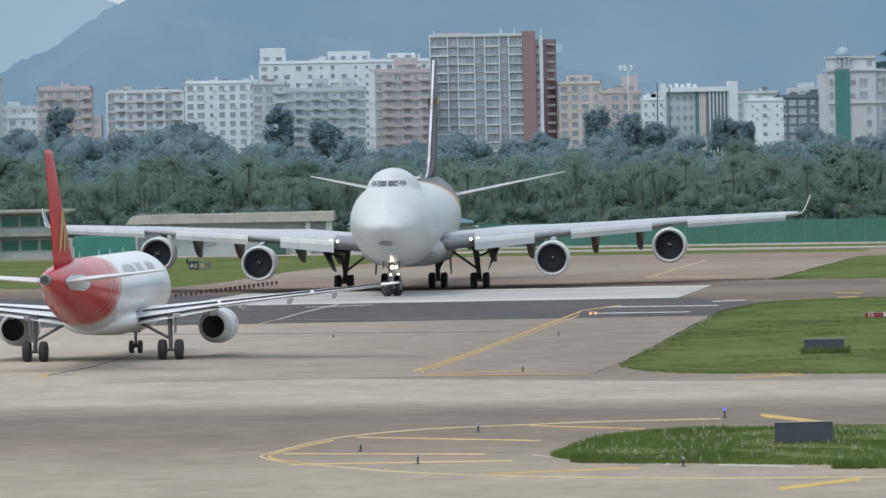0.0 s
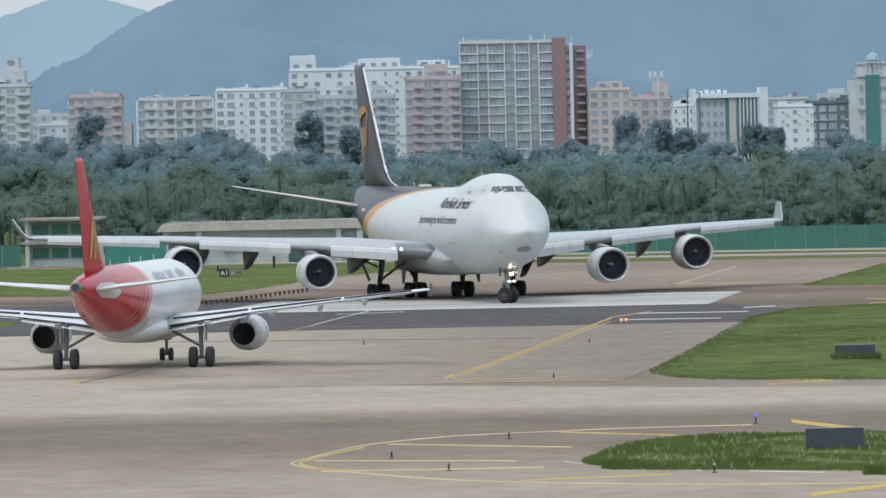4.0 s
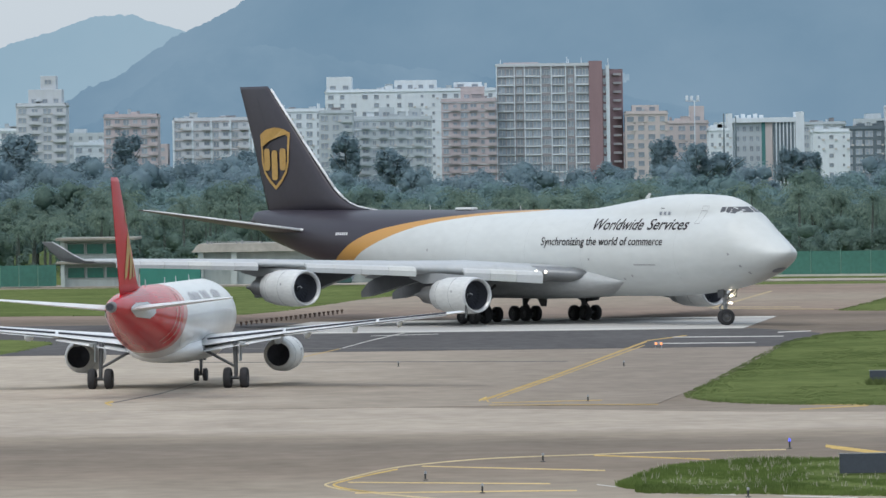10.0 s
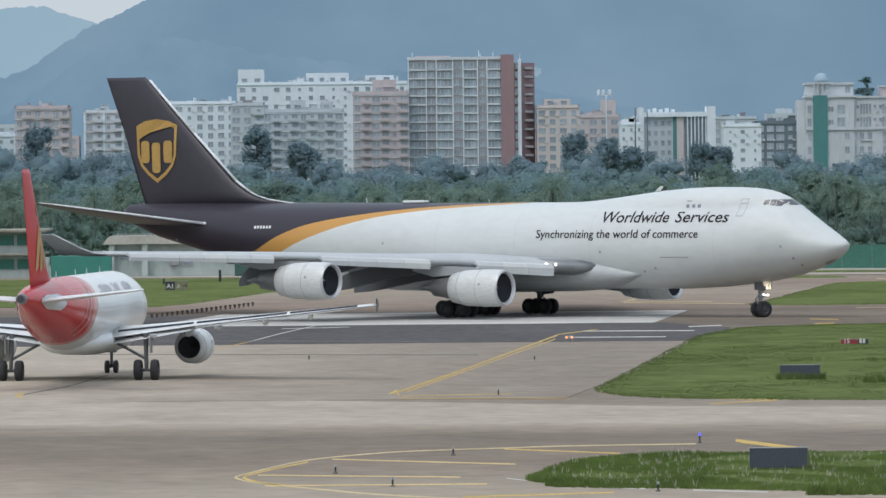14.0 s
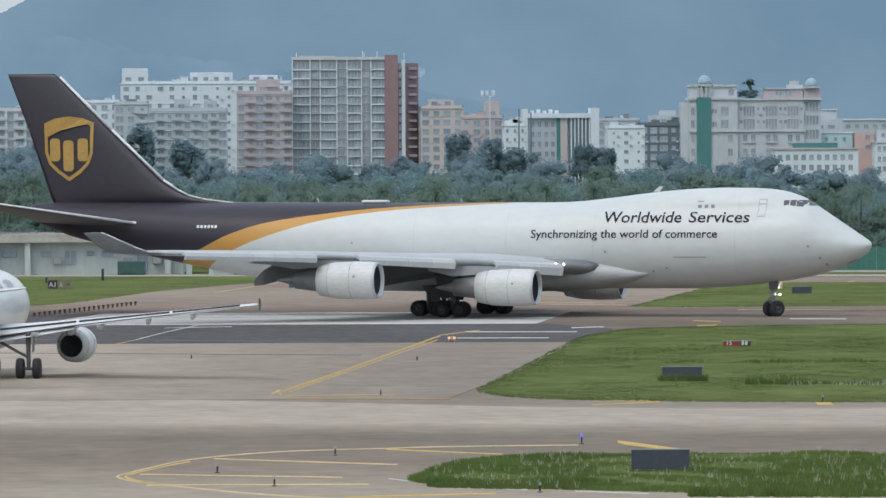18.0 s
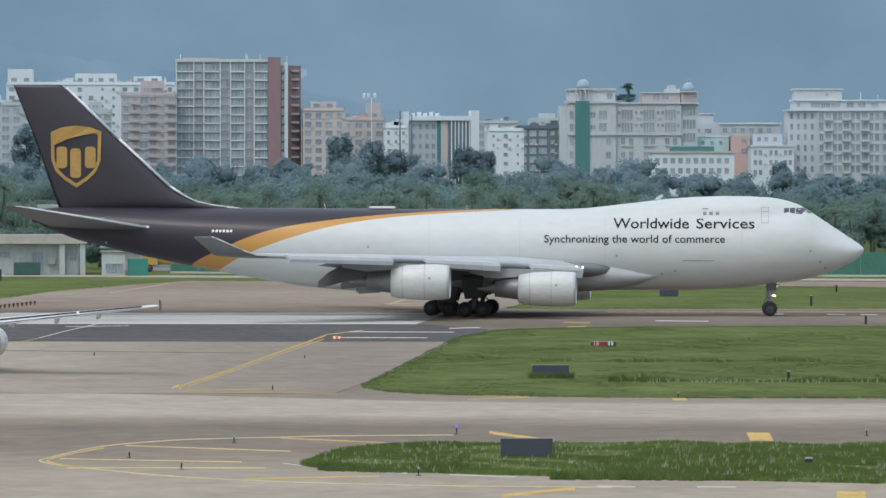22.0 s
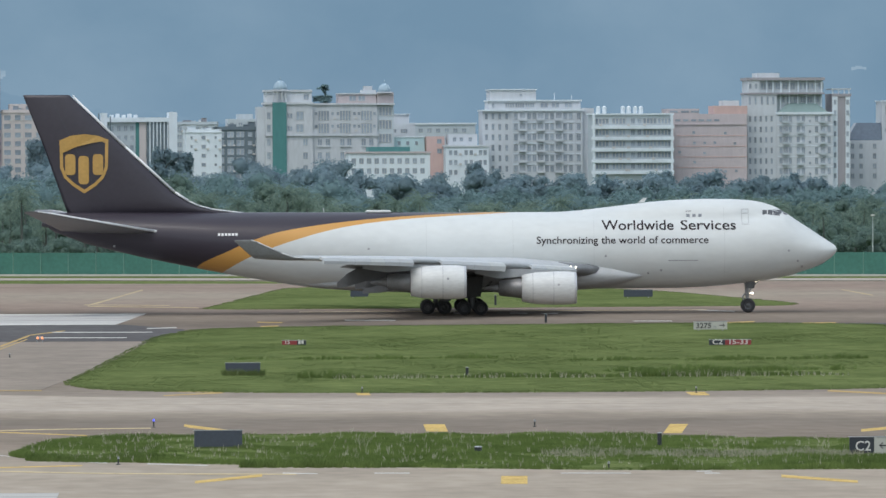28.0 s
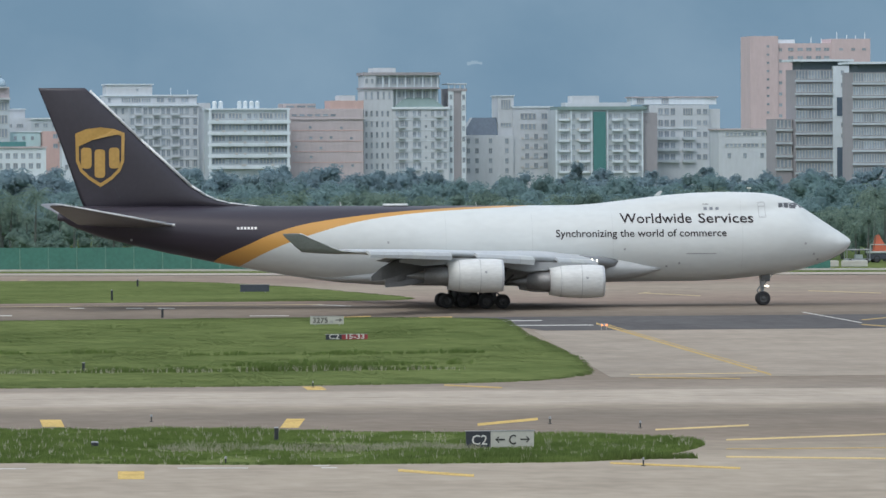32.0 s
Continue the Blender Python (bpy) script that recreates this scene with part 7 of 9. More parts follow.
    for z in zs[2:]:
        b.put("balcony", 406.8, 416.6, z - 1.9, z - 0.9, W_GREY, -1.2, 0)
        b.put("balcony", 418.0, 422.6, z - 1.9, z - 0.9, W_GREY, -1.2, 0)
    b.put("cornice", 406.1, 423, zs[1] - 2.0, zs[1] - 1.6, W_WHITE, -0.4, 0)
    b = Block("low pale office with long dark window bands", 432, 2150)
    b.put("wall", 420.8, 444, -0.5, 21.6, W_CREAM)
    b.put("roof", 420.2, 444.6, 21.6, 22.2, W_PINK, -0.5, 16.4)
    b.panes((426, 432, 438.5), (20.2, 16.4), 5.6, 1.2, mesh=WIN_WIDE)
    b.panes((424.5, 430, 436), (12.8,), 1.2, 1.8)


glass_roofed()


def slab_office(x0, y, wide, core, top):
    """One glazed office slab with white bands and a plain core at its end."""
    b = Block("striped glass office slab with a plain white core", x0, y)
    x1 = x0 + wide
    b.put("wall", x0, x1, -0.5, top, W_MAUVE)
    b.put("roof", x0 - 1.2, x1 + core + 0.6, top + 2.6, top + 3.3, W_WHITE, -1.6, 17)
    b.put("penthouse", x0 + 2, x1 + core, top, top + 2.6, W_DARK, 1.5, 15)
    b.put("core", x1, x1 + core, -0.5, top + 1.2, W_WHITE, -0.8, 16, "plain white stair core")
    b.put("core_glass", x1 + 1.2, x1 + core, 25.5, 31.5, W_BLUEGLASS, -0.95, -0.8, "dark glass inset")
    b.put("core_glass", x1 + 1.2, x1 + core, 5, 15.4, W_BLUEGLASS, -0.95, -0.8, "dark glass inset")
    b.panes((x1 + core * 0.5,), (top - 1.0, top - 5.0, 22.6, 19.0), 1.0, 1.5, -0.8)
    k = int(wide / 3.4)
    for i in range(8):
        z = top - 2.0 - 4.25 * i
        b.put("band", x0 - 0.3, x1, z - 1.9, z - 1.2, W_GREY, -0.6, 0)
        b.panes([x0 + wide * (j + 0.5) / k for j in range(k)], (z + 0.4,), wide / k * 0.97, 2.7, 0, WIN_WIDE)


slab_office(417.3, 2000, 12.1, 6.1, 40.4)
slab_office(427.5, 1960, 34, 8, 39.0)
b = Block("lower glazed wing of the office slab", 414, 2004)
b.put("wall", 411.6, 417.0, -0.5, 24.6, W_MAUVE)
for i in range(4):
    z = 22.6 - 4.25 * i
    b.put("band", 411.3, 417.0, z - 1.9, z - 1.2, W_GREY, -0.6, 0)
    b.panes((414.2,), (z + 0.4,), 5.0, 2.7, 0, WIN_WIDE)
b = Block("tall plain pink tower block far behind", 520, 2500)
b.put("wall", 501, 512.4, -0.5, 60.5, W_PINKTOWER, 0, 20)
b.put("wall", 512.4, 534, -0.5, 57.6, W_PINKTOWER, 0.4, 20)
b.put("wall", 534, 550, -0.5, 59.4, W_PINKTOWER, 0, 20)
b.put("roof_shed", 513, 520, 57.6, 59.2, W_WHITE, 4, 10)
b.panes((508.2,), rows(56.4, 3.3, 12), 1.1, 0.9, 0, WIN_PLAIN)
b.panes((513.4,), rows(55.0, 4.4, 9), 1.3, 1.3, 0.4)
b.panes((517.6, 521.4, 525.0, 528.8, 532.2), (55.2, 51.9), 2.2, 1.3, 0.4)
b.panes((538, 543, 547.4), (55.2,), 1.6, 1.0, 0)
for x, z in ((526.4, 60.2), (530.6, 59.6), (537.0, 62.2), (541.0, 61.0), (544.6, 60.8), (548.4, 62.0)):
    b.put("antenna", x - 0.14, x + 0.14, 57.6 if x < 534 else 59.4, z, W_WHITE, 3, 3.3)
for i, x in enumerate((246.5, 248.6, 255, 257, 259.2, 261.2)):
    bm = bmesh.new()
    rod(bm, (x, 2153, 29.7), (x, 2153, 31.9), 0.75, seg=14)
    rod(bm, (x, 2153, 31.9), (x, 2153, 32.3), 0.75, 0.2, 14)
    tagged(link("water_tank", bm, W_WHITE, smooth=False), "white steel water tank on an office roof", "tank", "tanks on the office roof")
house("pale flats far to the side", -240, -162, 2300, 30, W_WHITE, 6, 18, group=TOWN)


# ---- trees ----
def palm(seed, tall):
    rng = random.Random(seed)
    bm = bmesh.new()
    lean = rng.uniform(-0.6, 0.6)
    rings = []
    for i in range(8):
        u = i / 7
        r = 0.2 - 0.09 * u + (0.08 if i == 0 else 0)
        rings.append([(lean * u * u + r * math.cos(a), r * math.sin(a), tall * u) for a in [2 * math.pi * k / 8 for k in range(8)]])
    skin(bm, rings)
    ob = link("palm_tree", bm, M_TRUNK, smooth=True)
    tagged(ob, "coconut palm with arching green fronds behind the fence", "tree", "palms behind the fence")
    bm = bmesh.new()
    for k in range(26):
        a = 2 * math.pi * k * 0.382 + rng.uniform(-0.2, 0.2)
        e = 1.45 - 1.75 * k / 25 + rng.uniform(-0.15, 0.15)
        L = rng.uniform(2.4, 3.5)
        ca, sa = math.cos(a), math.sin(a)
        pts = [Vector((lean, 0, tall - 0.1))]
        for i in range(7):
            e -= 0.17 + 0.03 * i
            pts.append(pts[-1] + Vector((ca * math.cos(e), sa * math.cos(e), math.sin(e))) * (L / 7))
        side = Vector((-sa, ca, 0))
        for i in range(7):
            p, q = pts[i], pts[i + 1]
            w = 0.62 * math.sin(math.pi * (0.18 + 0.76 * (i + 0.5) / 7))
            for s in (-1, 1):
                for j in range(2):
                    b0 = p.lerp(q, j / 2)
                    b1 = p.lerp(q, j / 2 + 0.3)
                    tip = b0.lerp(q, 0.9) + side * s * w * rng.uniform(0.7, 1.1) + Vector((0, 0, -0.5 * w - rng.uniform(0, 0.15)))
                    bm.faces.new((bm.verts.new(b0), bm.verts.new(b1), bm.verts.new(tip)))
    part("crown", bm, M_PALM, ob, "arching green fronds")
    return ob


def broadleaf(seed, tall, wide):
    rng = random.Random(seed)
    bm = bmesh.new()
    rod(bm, (0, 0, 0), (0.1, 0, tall * 0.55), 0.26, 0.16, 8)
    for k in range(5):
        a = 2 * math.pi * k / 5 + rng.uniform(-0.4, 0.4)
        rod(bm, (0.05, 0, tall * (0.3 + 0.05 * k)), (wide * 0.35 * math.cos(a), wide * 0.35 * math.sin(a), tall * (0.6 + 0.05 * k)), 0.1, 0.04, 6)
    ob = link("broadleaf_tree", bm, M_TRUNK)
    tagged(ob, "dark green broadleaf tree at the wood's edge", "tree", "trees behind the fence")
    g = np.random.default_rng(seed)
    spots = clump_spots(g, 16, wide * 0.55, wide * 0.55, tall * 0.36, 0, 0, tall * 0.64, 0.36)
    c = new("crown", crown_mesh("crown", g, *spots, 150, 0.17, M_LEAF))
    c.parent = ob
    return ob


rng = random.Random(5)
kinds = [palm(11, 7.0), palm(12, 8.2), palm(13, 6.0), palm(14, 8.8)]
used = set()
for i in range(250):
    x = -95 + i * 1.16 + rng.uniform(-1.2, 1.2)
    y = rng.uniform(752, 840) - x * 0.22
    k = rng.randrange(4)
    m = pose(x, y, -0.1, 0, 0, rng.uniform(0, 360))
    if k not in used:
        kinds[k].matrix_world = m
        used.add(k)
    else:
        o = copy_thing(kinds[k], m)
        s = rng.uniform(0.85, 1.15) * (0.84 if x > 62 else 1.0)
        o.scale = (s, s, s)
kinds = [broadleaf(21, 9.5, 8.0), broadleaf(22, 8.0, 9.0), broadleaf(23, 11.0, 8.0)]
used = set()
for i in range(110):
    x = -115 + i * 2.9 + rng.uniform(-2, 2)
    y = rng.uniform(800, 900) - x * 0.15
    k = rng.randrange(3)
    m = pose(x, y, -0.1, 0, 0, rng.uniform(0, 360))
    if k not in used:
        kinds[k].matrix_world = m
        used.add(k)
    else:
        o = copy_thing(kinds[k], m)
        s = rng.uniform(0.8, 1.12) * (0.72 if x > 62 else 1.0)
        o.scale = (s, s, s)


def woods(name, count, x0, x1, y0, y1, tall, label, seed, leaves=40, size=0.3, material=None, slope=0.0, clumps=8):
    rng = np.random.default_rng(seed)
    spots, sizes = [], []
    for i in range(count):
        x, y = rng.uniform(x0, x1), rng.uniform(y0, y1)
        y += slope * x
        h = tall * rng.uniform(0.7, 1.12)
        w = h * rng.uniform(0.38, 0.6)
        c, r = clump_spots(rng, clumps, w, w, h * 0.46, x, y, h * 0.52)
        spots.append(c)
        sizes.append(r)
    me = crown_mesh(name, rng, np.concatenate(spots), np.concatenate(sizes), leaves, size, material or M_WOODS)
    return tagged(new(name, me), label, "woods", "", "stuff")


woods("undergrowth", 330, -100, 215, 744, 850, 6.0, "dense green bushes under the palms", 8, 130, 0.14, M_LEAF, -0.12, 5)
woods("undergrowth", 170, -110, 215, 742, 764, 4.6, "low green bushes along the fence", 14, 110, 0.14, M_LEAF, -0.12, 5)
woods("near_wood", 130, -130, 62, 880, 1080, 9.8, "dense haze-blue wood behind the palms", 3, 150, 0.22)
woods("near_wood", 120, 62, 230, 880, 1080, 8.0, "low haze-blue wood behind the palms", 9, 150, 0.22)
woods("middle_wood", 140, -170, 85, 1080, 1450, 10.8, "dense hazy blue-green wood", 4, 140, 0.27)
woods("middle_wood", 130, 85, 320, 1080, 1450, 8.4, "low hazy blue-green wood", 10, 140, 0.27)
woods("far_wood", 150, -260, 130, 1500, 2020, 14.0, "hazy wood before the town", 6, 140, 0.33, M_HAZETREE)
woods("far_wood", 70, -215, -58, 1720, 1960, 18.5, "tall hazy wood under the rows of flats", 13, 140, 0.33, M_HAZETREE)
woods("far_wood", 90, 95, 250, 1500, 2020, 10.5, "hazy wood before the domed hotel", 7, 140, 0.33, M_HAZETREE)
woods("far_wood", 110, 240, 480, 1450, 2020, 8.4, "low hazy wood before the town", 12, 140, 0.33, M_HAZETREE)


def tall_tree(seed, tall, wide):
    bm = bmesh.new()
    rod(bm, (0, 0, 0), (0.3, 0, tall * 0.6), 0.6, 0.3, 8)
    for k in range(6):
        a = k * 1.05
        rod(bm, (0.1, 0, tall * (0.3 + 0.05 * k)), (wide * 0.4 * math.cos(a), wide * 0.4 * math.sin(a), tall * (0.55 + 0.05 * k)), 0.22, 0.08, 6)
    ob = tagged(link("tall_tree", bm, M_TRUNK), "tall hazy tree standing out of the wood before the flats", "tree", "tall trees before the town")
    g = np.random.default_rng(seed)
    spots = clump_spots(g, 22, wide * 0.5, wide * 0.5, tall * 0.36, 0, 0, tall * 0.64, 0.3)
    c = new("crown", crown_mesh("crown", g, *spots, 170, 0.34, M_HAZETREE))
    c.parent = ob
    return ob


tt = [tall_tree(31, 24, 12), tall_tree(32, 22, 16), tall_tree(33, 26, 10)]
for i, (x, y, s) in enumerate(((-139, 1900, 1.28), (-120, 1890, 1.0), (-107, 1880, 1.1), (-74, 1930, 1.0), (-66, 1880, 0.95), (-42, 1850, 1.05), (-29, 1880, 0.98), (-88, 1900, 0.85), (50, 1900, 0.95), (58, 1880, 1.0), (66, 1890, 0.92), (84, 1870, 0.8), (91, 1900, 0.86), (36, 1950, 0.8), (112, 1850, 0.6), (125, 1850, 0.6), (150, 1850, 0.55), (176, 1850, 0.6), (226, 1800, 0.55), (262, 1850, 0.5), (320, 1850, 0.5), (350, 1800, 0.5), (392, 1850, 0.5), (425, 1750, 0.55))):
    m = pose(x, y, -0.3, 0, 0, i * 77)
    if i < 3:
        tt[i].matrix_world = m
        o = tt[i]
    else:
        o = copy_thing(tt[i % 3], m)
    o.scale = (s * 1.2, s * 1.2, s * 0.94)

blades("grass_tufts", NEAR, 60000, 0.19, 0.034, "long green grass with pale seed heads", 1, M_LUSH, 0.05)
blades("grass_tufts", FAR, 13500, 0.065, 0.06, "mown green grass", 2, M_GRASS, 0.03, 0.25)
blades("grass_tufts", THIRD, 6000, 0.05, 0.09, "mown green grass", 3, M_GRASS, 0.03, 0.25)
blades("grass_tufts", [(-48, 407), (-40, 407), (-34, 420), (-32.2, 442), (-31.2, 464), (-36, 476), (-48, 478)], 900, 0.05, 0.12, "mown green grass", 41, M_GRASS, 0.03, 0.25)
blades("grass_tufts", LEFT, 1800, 0.05, 0.12, "mown green grass", 4, M_GRASS, 0.03, 0.25)
# weeds along the shallow ditches
for k, (x0, x1, y, d, n, h) in enumerate(((28, 44, 236.5, 2.0, 36000, 0.28), (14, 26, 228.5, 1.4, 30000, 0.24), (36, 50, 225, 1.6, 36000, 0.26), (24, 58, 343, 2.2, 14000, 0.34), (40, 60, 352, 1.5, 9000, 0.3), (22, 40, 381, 2.2, 7000, 0.26), (44, 64, 375, 3, 6000, 0.24), (5, 12, 236.8, 3, 40000, 0.24))):
    strip = [(x0, y - d * 0.3), ((x0 + x1) / 2, y - d), (x1, y - d * 0.3), (x1, y + d * 0.3), ((x0 + x1) / 2, y + d * 0.8), (x0, y + d * 0.3)]
    blades("weeds", strip, n, h, 0.04, "taller dark weeds along a shallow ditch", 20 + k, M_WEED, 0.08, 0.6)
# tufts standing before the low signs
for k, (x, y, n) in enumerate(((14.03, 245.7, 60000), (21.1, 348.6, 60000))):
    blades("weeds", [(x - 1.3, y - 0.4), (x + 1.3, y - 0.4), (x + 1.3, y + 0.3), (x - 1.3, y + 0.3)], n, 0.36, 0.03, "tall grass tuft growing before a low sign", 60 + k, M_GRASS, 0.1, 0.6)
M_SEED = leafy("pale_seed_heads", (0.34, 0.33, 0.22), (0.46, 0.45, 0.33), 0.5)
for k, (pts, n) in enumerate(((NEAR, 700), ([(28, 234), (42, 232), (42, 236), (28, 238)], 16000), ([(26, 340.5), (58, 340.5), (58, 342.5), (26, 342.5)], 3500))):
    blades("seed_heads", pts, n, 0.32, 0.022, "pale dry seed heads above the grass", 40 + k, M_SEED, 0.12, 0.3)

# ---- painted lines ----
LAID = []


def marking(material, *pts):
    """A painted stripe as a thin slab over four plan corners."""
    names = {"cream_road_paint": ("cream", "thin cream painted taxiway line"), "yellow_road_paint": ("yellow", "bright yellow painted taxiway stripe"), "faded_yellow_paint": ("faded", "thin faded yellow taxiway line"), "faded_cream_paint": ("pale", "thin worn cream taxiway line"), "white_road_paint": ("white", "thin white painted taxiway line"), "tar_joint": ("tar", "thin dark tar joint across the concrete")}
    LAID.append(1)
    low = max(p[1] for p in pts) < 326 or min(p[1] for p in pts) > 540
    flat("marking", list(pts), (0.008 if low else 0.026) + 0.00004 * len(LAID), material, 0.006, names[material.name.split(".")[0]][1], "marking")


def curved_line(material, label, pts, wide, deep):
    """A painted line, smooth through plan points; its paint is scuffed further along y than x."""
    P = [Vector((*p, 0)) for p in [pts[0]] + pts + [pts[-1]]]
    path = []
    for i in range(1, len(P) - 2):
        a, b, c, d = P[i - 1:i + 3]
        for k in range(6):
            t = k / 6
            path.append(0.5 * (2 * b + (c - a) * t + (2 * a - 5 * b + 4 * c - d) * t * t + (3 * b - a - 3 * c + d) * t ** 3))
    path.append(P[-1])
    bm = bmesh.new()
    rows_ = []
    for i, p in enumerate(path):
        d = path[min(i + 1, len(path) - 1)] - path[max(i - 1, 0)]
        n = Vector((-d.y / deep, d.x / wide, 0)).normalized()
        o = Vector((n.x * wide, n.y * deep, 0))
        rows_.append([bm.verts.new((*(p + s * o).xy, z)) for s, z in ((-1, 0.001), (-1, 0.007), (1, 0.007), (1, 0.001))])
    for a, b in zip(rows_, rows_[1:]):
        for j in range(3):
            bm.faces.new((a[j], b[j], b[j + 1], a[j + 1]))
    bmesh.ops.recalc_face_normals(bm, faces=bm.faces[:])
    ob = link("marking", bm, material, smooth=False)
    return tagged(ob, label, "marking", "", "structure")


LOOP = "curved faded yellow taxiway line on the concrete"
curved_line(M_WORNYELLOW, LOOP, [(12.0, 270.9), (6.6, 270.2), (4.0, 268.8), (1.6, 267.7), (-0.7, 266.0), (-2.9, 262.3), (-4.3, 258.6), (-5.3, 253.7), (-6.2, 248.5), (-6.56, 246.0), (-6.3, 243.7), (-5.7, 241.3), (-4.6, 238.7), (-3.3, 236.0), (-1.6, 232.6), (0.4, 229.8), (2.4, 227.8), (4.3, 226.3), (8.2, 224.0), (12.0, 222.9), (16.0, 222.0)], 0.045, 0.5)
curved_line(M_YELLOW, LOOP, [(-4.0, 257.8), (-5.1, 252.9), (-5.95, 248.3), (-6.24, 245.9), (-6.0, 243.6), (-5.2, 240.6), (-4.3, 238.6)], 0.05, 0.5)
marking(M_CREAM, (-3.09, 260.6), (4.18, 254.6), (4.16, 253.7), (-3.08, 259.7))
marking(M_CREAM, (-5.75, 247.7), (1.94, 244.4), (1.93, 243.6), (-5.73, 246.9))
marking(M_CREAM, (-5.31, 239.4), (2.87, 239.0), (2.86, 238.1), (-5.29, 238.5))
marking(M_YELLOW, (1.90, 229.9), (7.33, 232.0), (7.30, 231.0), (1.89, 228.9))
marking(M_YELLOW, (3.94, 268.4), (8.56, 263.2), (8.53, 262.2), (3.93, 267.4))
marking(M_YELLOW, (13.87, 275.3), (15.53, 268.8), (15.37, 266.2), (13.73, 272.6))
marking(M_PALEYELLOW, (-0.74, 336.0), (2.73, 369.1), (2.71, 365.7), (-0.73, 333.1))
marking(M_PALEYELLOW, (2.73, 368.9), (10.35, 447.8), (10.25, 443.4), (2.71, 365.9))
marking(M_YELLOW, (-0.97, 335.0), (-0.57, 339.9), (-0.56, 337.5), (-0.96, 332.6))
marking(M_YELLOW, (-0.56, 334.6), (-0.44, 332.9), (-0.44, 331.1), (-0.56, 332.8))
marking(M_PALEYELLOW, (-0.04, 337.8), (3.11, 368.4), (3.09, 366.2), (-0.04, 335.9))
marking(M_PALEYELLOW, (3.11, 368.2), (9.94, 436.8), (9.88, 434.3), (3.09, 366.4))
marking(M_PALEYELLOW, (10.36, 448.2), (13.47, 461.0), (13.40, 458.6), (10.31, 446.0))
marking(M_PALEYELLOW, (-0.30, 330.8), (5.34, 332.5), (5.33, 331.5), (-0.30, 329.8))
marking(M_PALEYELLOW, (-0.44, 327.6), (8.05, 325.3), (8.03, 324.4), (-0.44, 326.7))
marking(M_PALEYELLOW, (14.73, 316.8), (18.25, 320.5), (18.16, 319.0), (14.66, 315.4))
marking(M_ROADWHITE, (12.34, 456.4), (20.10, 455.0), (20.02, 453.2), (12.29, 454.6))
marking(M_ROADWHITE, (11.13, 440.3), (17.49, 439.4), (17.43, 437.7), (11.09, 438.6))
marking(M_ROADWHITE, (20.19, 466.3), (22.66, 468.7), (22.56, 466.5), (20.10, 464.2))
marking(M_PALEYELLOW, (29.57, 471.5), (31.08, 472.6), (30.86, 469.3), (29.36, 468.3))
marking(M_ROADWHITE, (7.11, 235.6), (8.53, 234.0), (8.51, 233.4), (7.09, 234.9))
marking(M_ROADWHITE, (10.19, 232.9), (12.75, 230.8), (12.72, 230.1), (10.17, 232.2))
marking(M_ROADWHITE, (3.66, 243.0), (4.37, 241.1), (4.36, 240.6), (3.66, 242.5))
marking(M_ROADWHITE, (-6.79, 480.0), (-8.90, 458.8), (-8.87, 457.2), (-6.77, 478.2))
marking(M_ROADWHITE, (-8.90, 458.8), (-10.60, 437.9), (-10.56, 436.4), (-8.87, 457.2))
marking(M_PALEYELLOW, (-10.60, 438.0), (-12.52, 419.2), (-12.48, 417.6), (-10.56, 436.3))
marking(M_ROADWHITE, (-17.5, 483.2), (18.3, 481.4), (18.2, 479.2), (-17.6, 481.0))
marking(M_ROADWHITE, (-8.5, 518.0), (22.2, 516.7), (21.9, 513.6), (-8.6, 515.2))
marking(M_ROADWHITE, (-4.24, 474.4), (-9.14, 471.4), (-9.12, 470.3), (-4.23, 473.3))
marking(M_LINEDARK, (-18.24, 442.2), (0.97, 433.9), (0.96, 432.5), (-18.18, 440.8))
marking(M_LINEDARK, (-20.54, 411.1), (4.38, 401.5), (4.37, 400.3), (-20.48, 409.8))
marking(M_CREAMLINE, (18.45, 554.2), (26.60, 626.4), (26.38, 621.2), (18.31, 550.1))
marking(M_CREAMLINE, (18.27, 549.0), (28.06, 539.9), (27.93, 537.3), (18.18, 546.3))
marking(M_CREAMLINE, (-6.95, 605.5), (-1.2, 653.5), (-1.2, 650.0), (-6.92, 602.3))
marking(M_YELLOW, (-20.48, 338.7), (-20.16, 341.1), (-20.01, 338.7), (-20.34, 336.3))
marking(M_LINEDARK, (-20.05, 338.8), (-18.24, 352.3), (-18.17, 350.9), (-19.97, 337.6))
marking(M_LINEDARK, (-18.23, 352.2), (-17.05, 370.0), (-17.00, 368.8), (-18.17, 351.1))
marking(M_YELLOW, (-20.46, 338.4), (-19.91, 334.9), (-19.80, 333.1), (-20.35, 336.6))
marking(M_YELLOW, (25.79, 320.0), (26.56, 319.8), (26.33, 314.4), (25.58, 314.5))
marking(M_YELLOW, (44.44, 316.3), (45.52, 316.1), (45.14, 310.7), (44.08, 310.9))
marking(M_YELLOW, (25.76, 273.2), (26.82, 273.0), (26.20, 264.1), (25.16, 264.3))
marking(M_YELLOW, (37.99, 271.3), (38.88, 271.1), (37.20, 260.4), (36.33, 260.6))
marking(M_YELLOW, (24.40, 219.0), (25.50, 218.9), (24.82, 212.2), (23.75, 212.4))
marking(M_YELLOW, (14.03, 274.4), (15.97, 267.1), (15.81, 264.2), (13.88, 271.3))
marking(M_YELLOW, (11.48, 216.9), (14.59, 222.3), (14.46, 220.1), (11.38, 214.8))
marking(M_YELLOW, (36.10, 218.2), (38.51, 212.9), (38.20, 210.8), (35.80, 216.0))
marking(M_ROADWHITE, (15.52, 223.4), (16.95, 222.6), (16.91, 222.0), (15.48, 222.7))
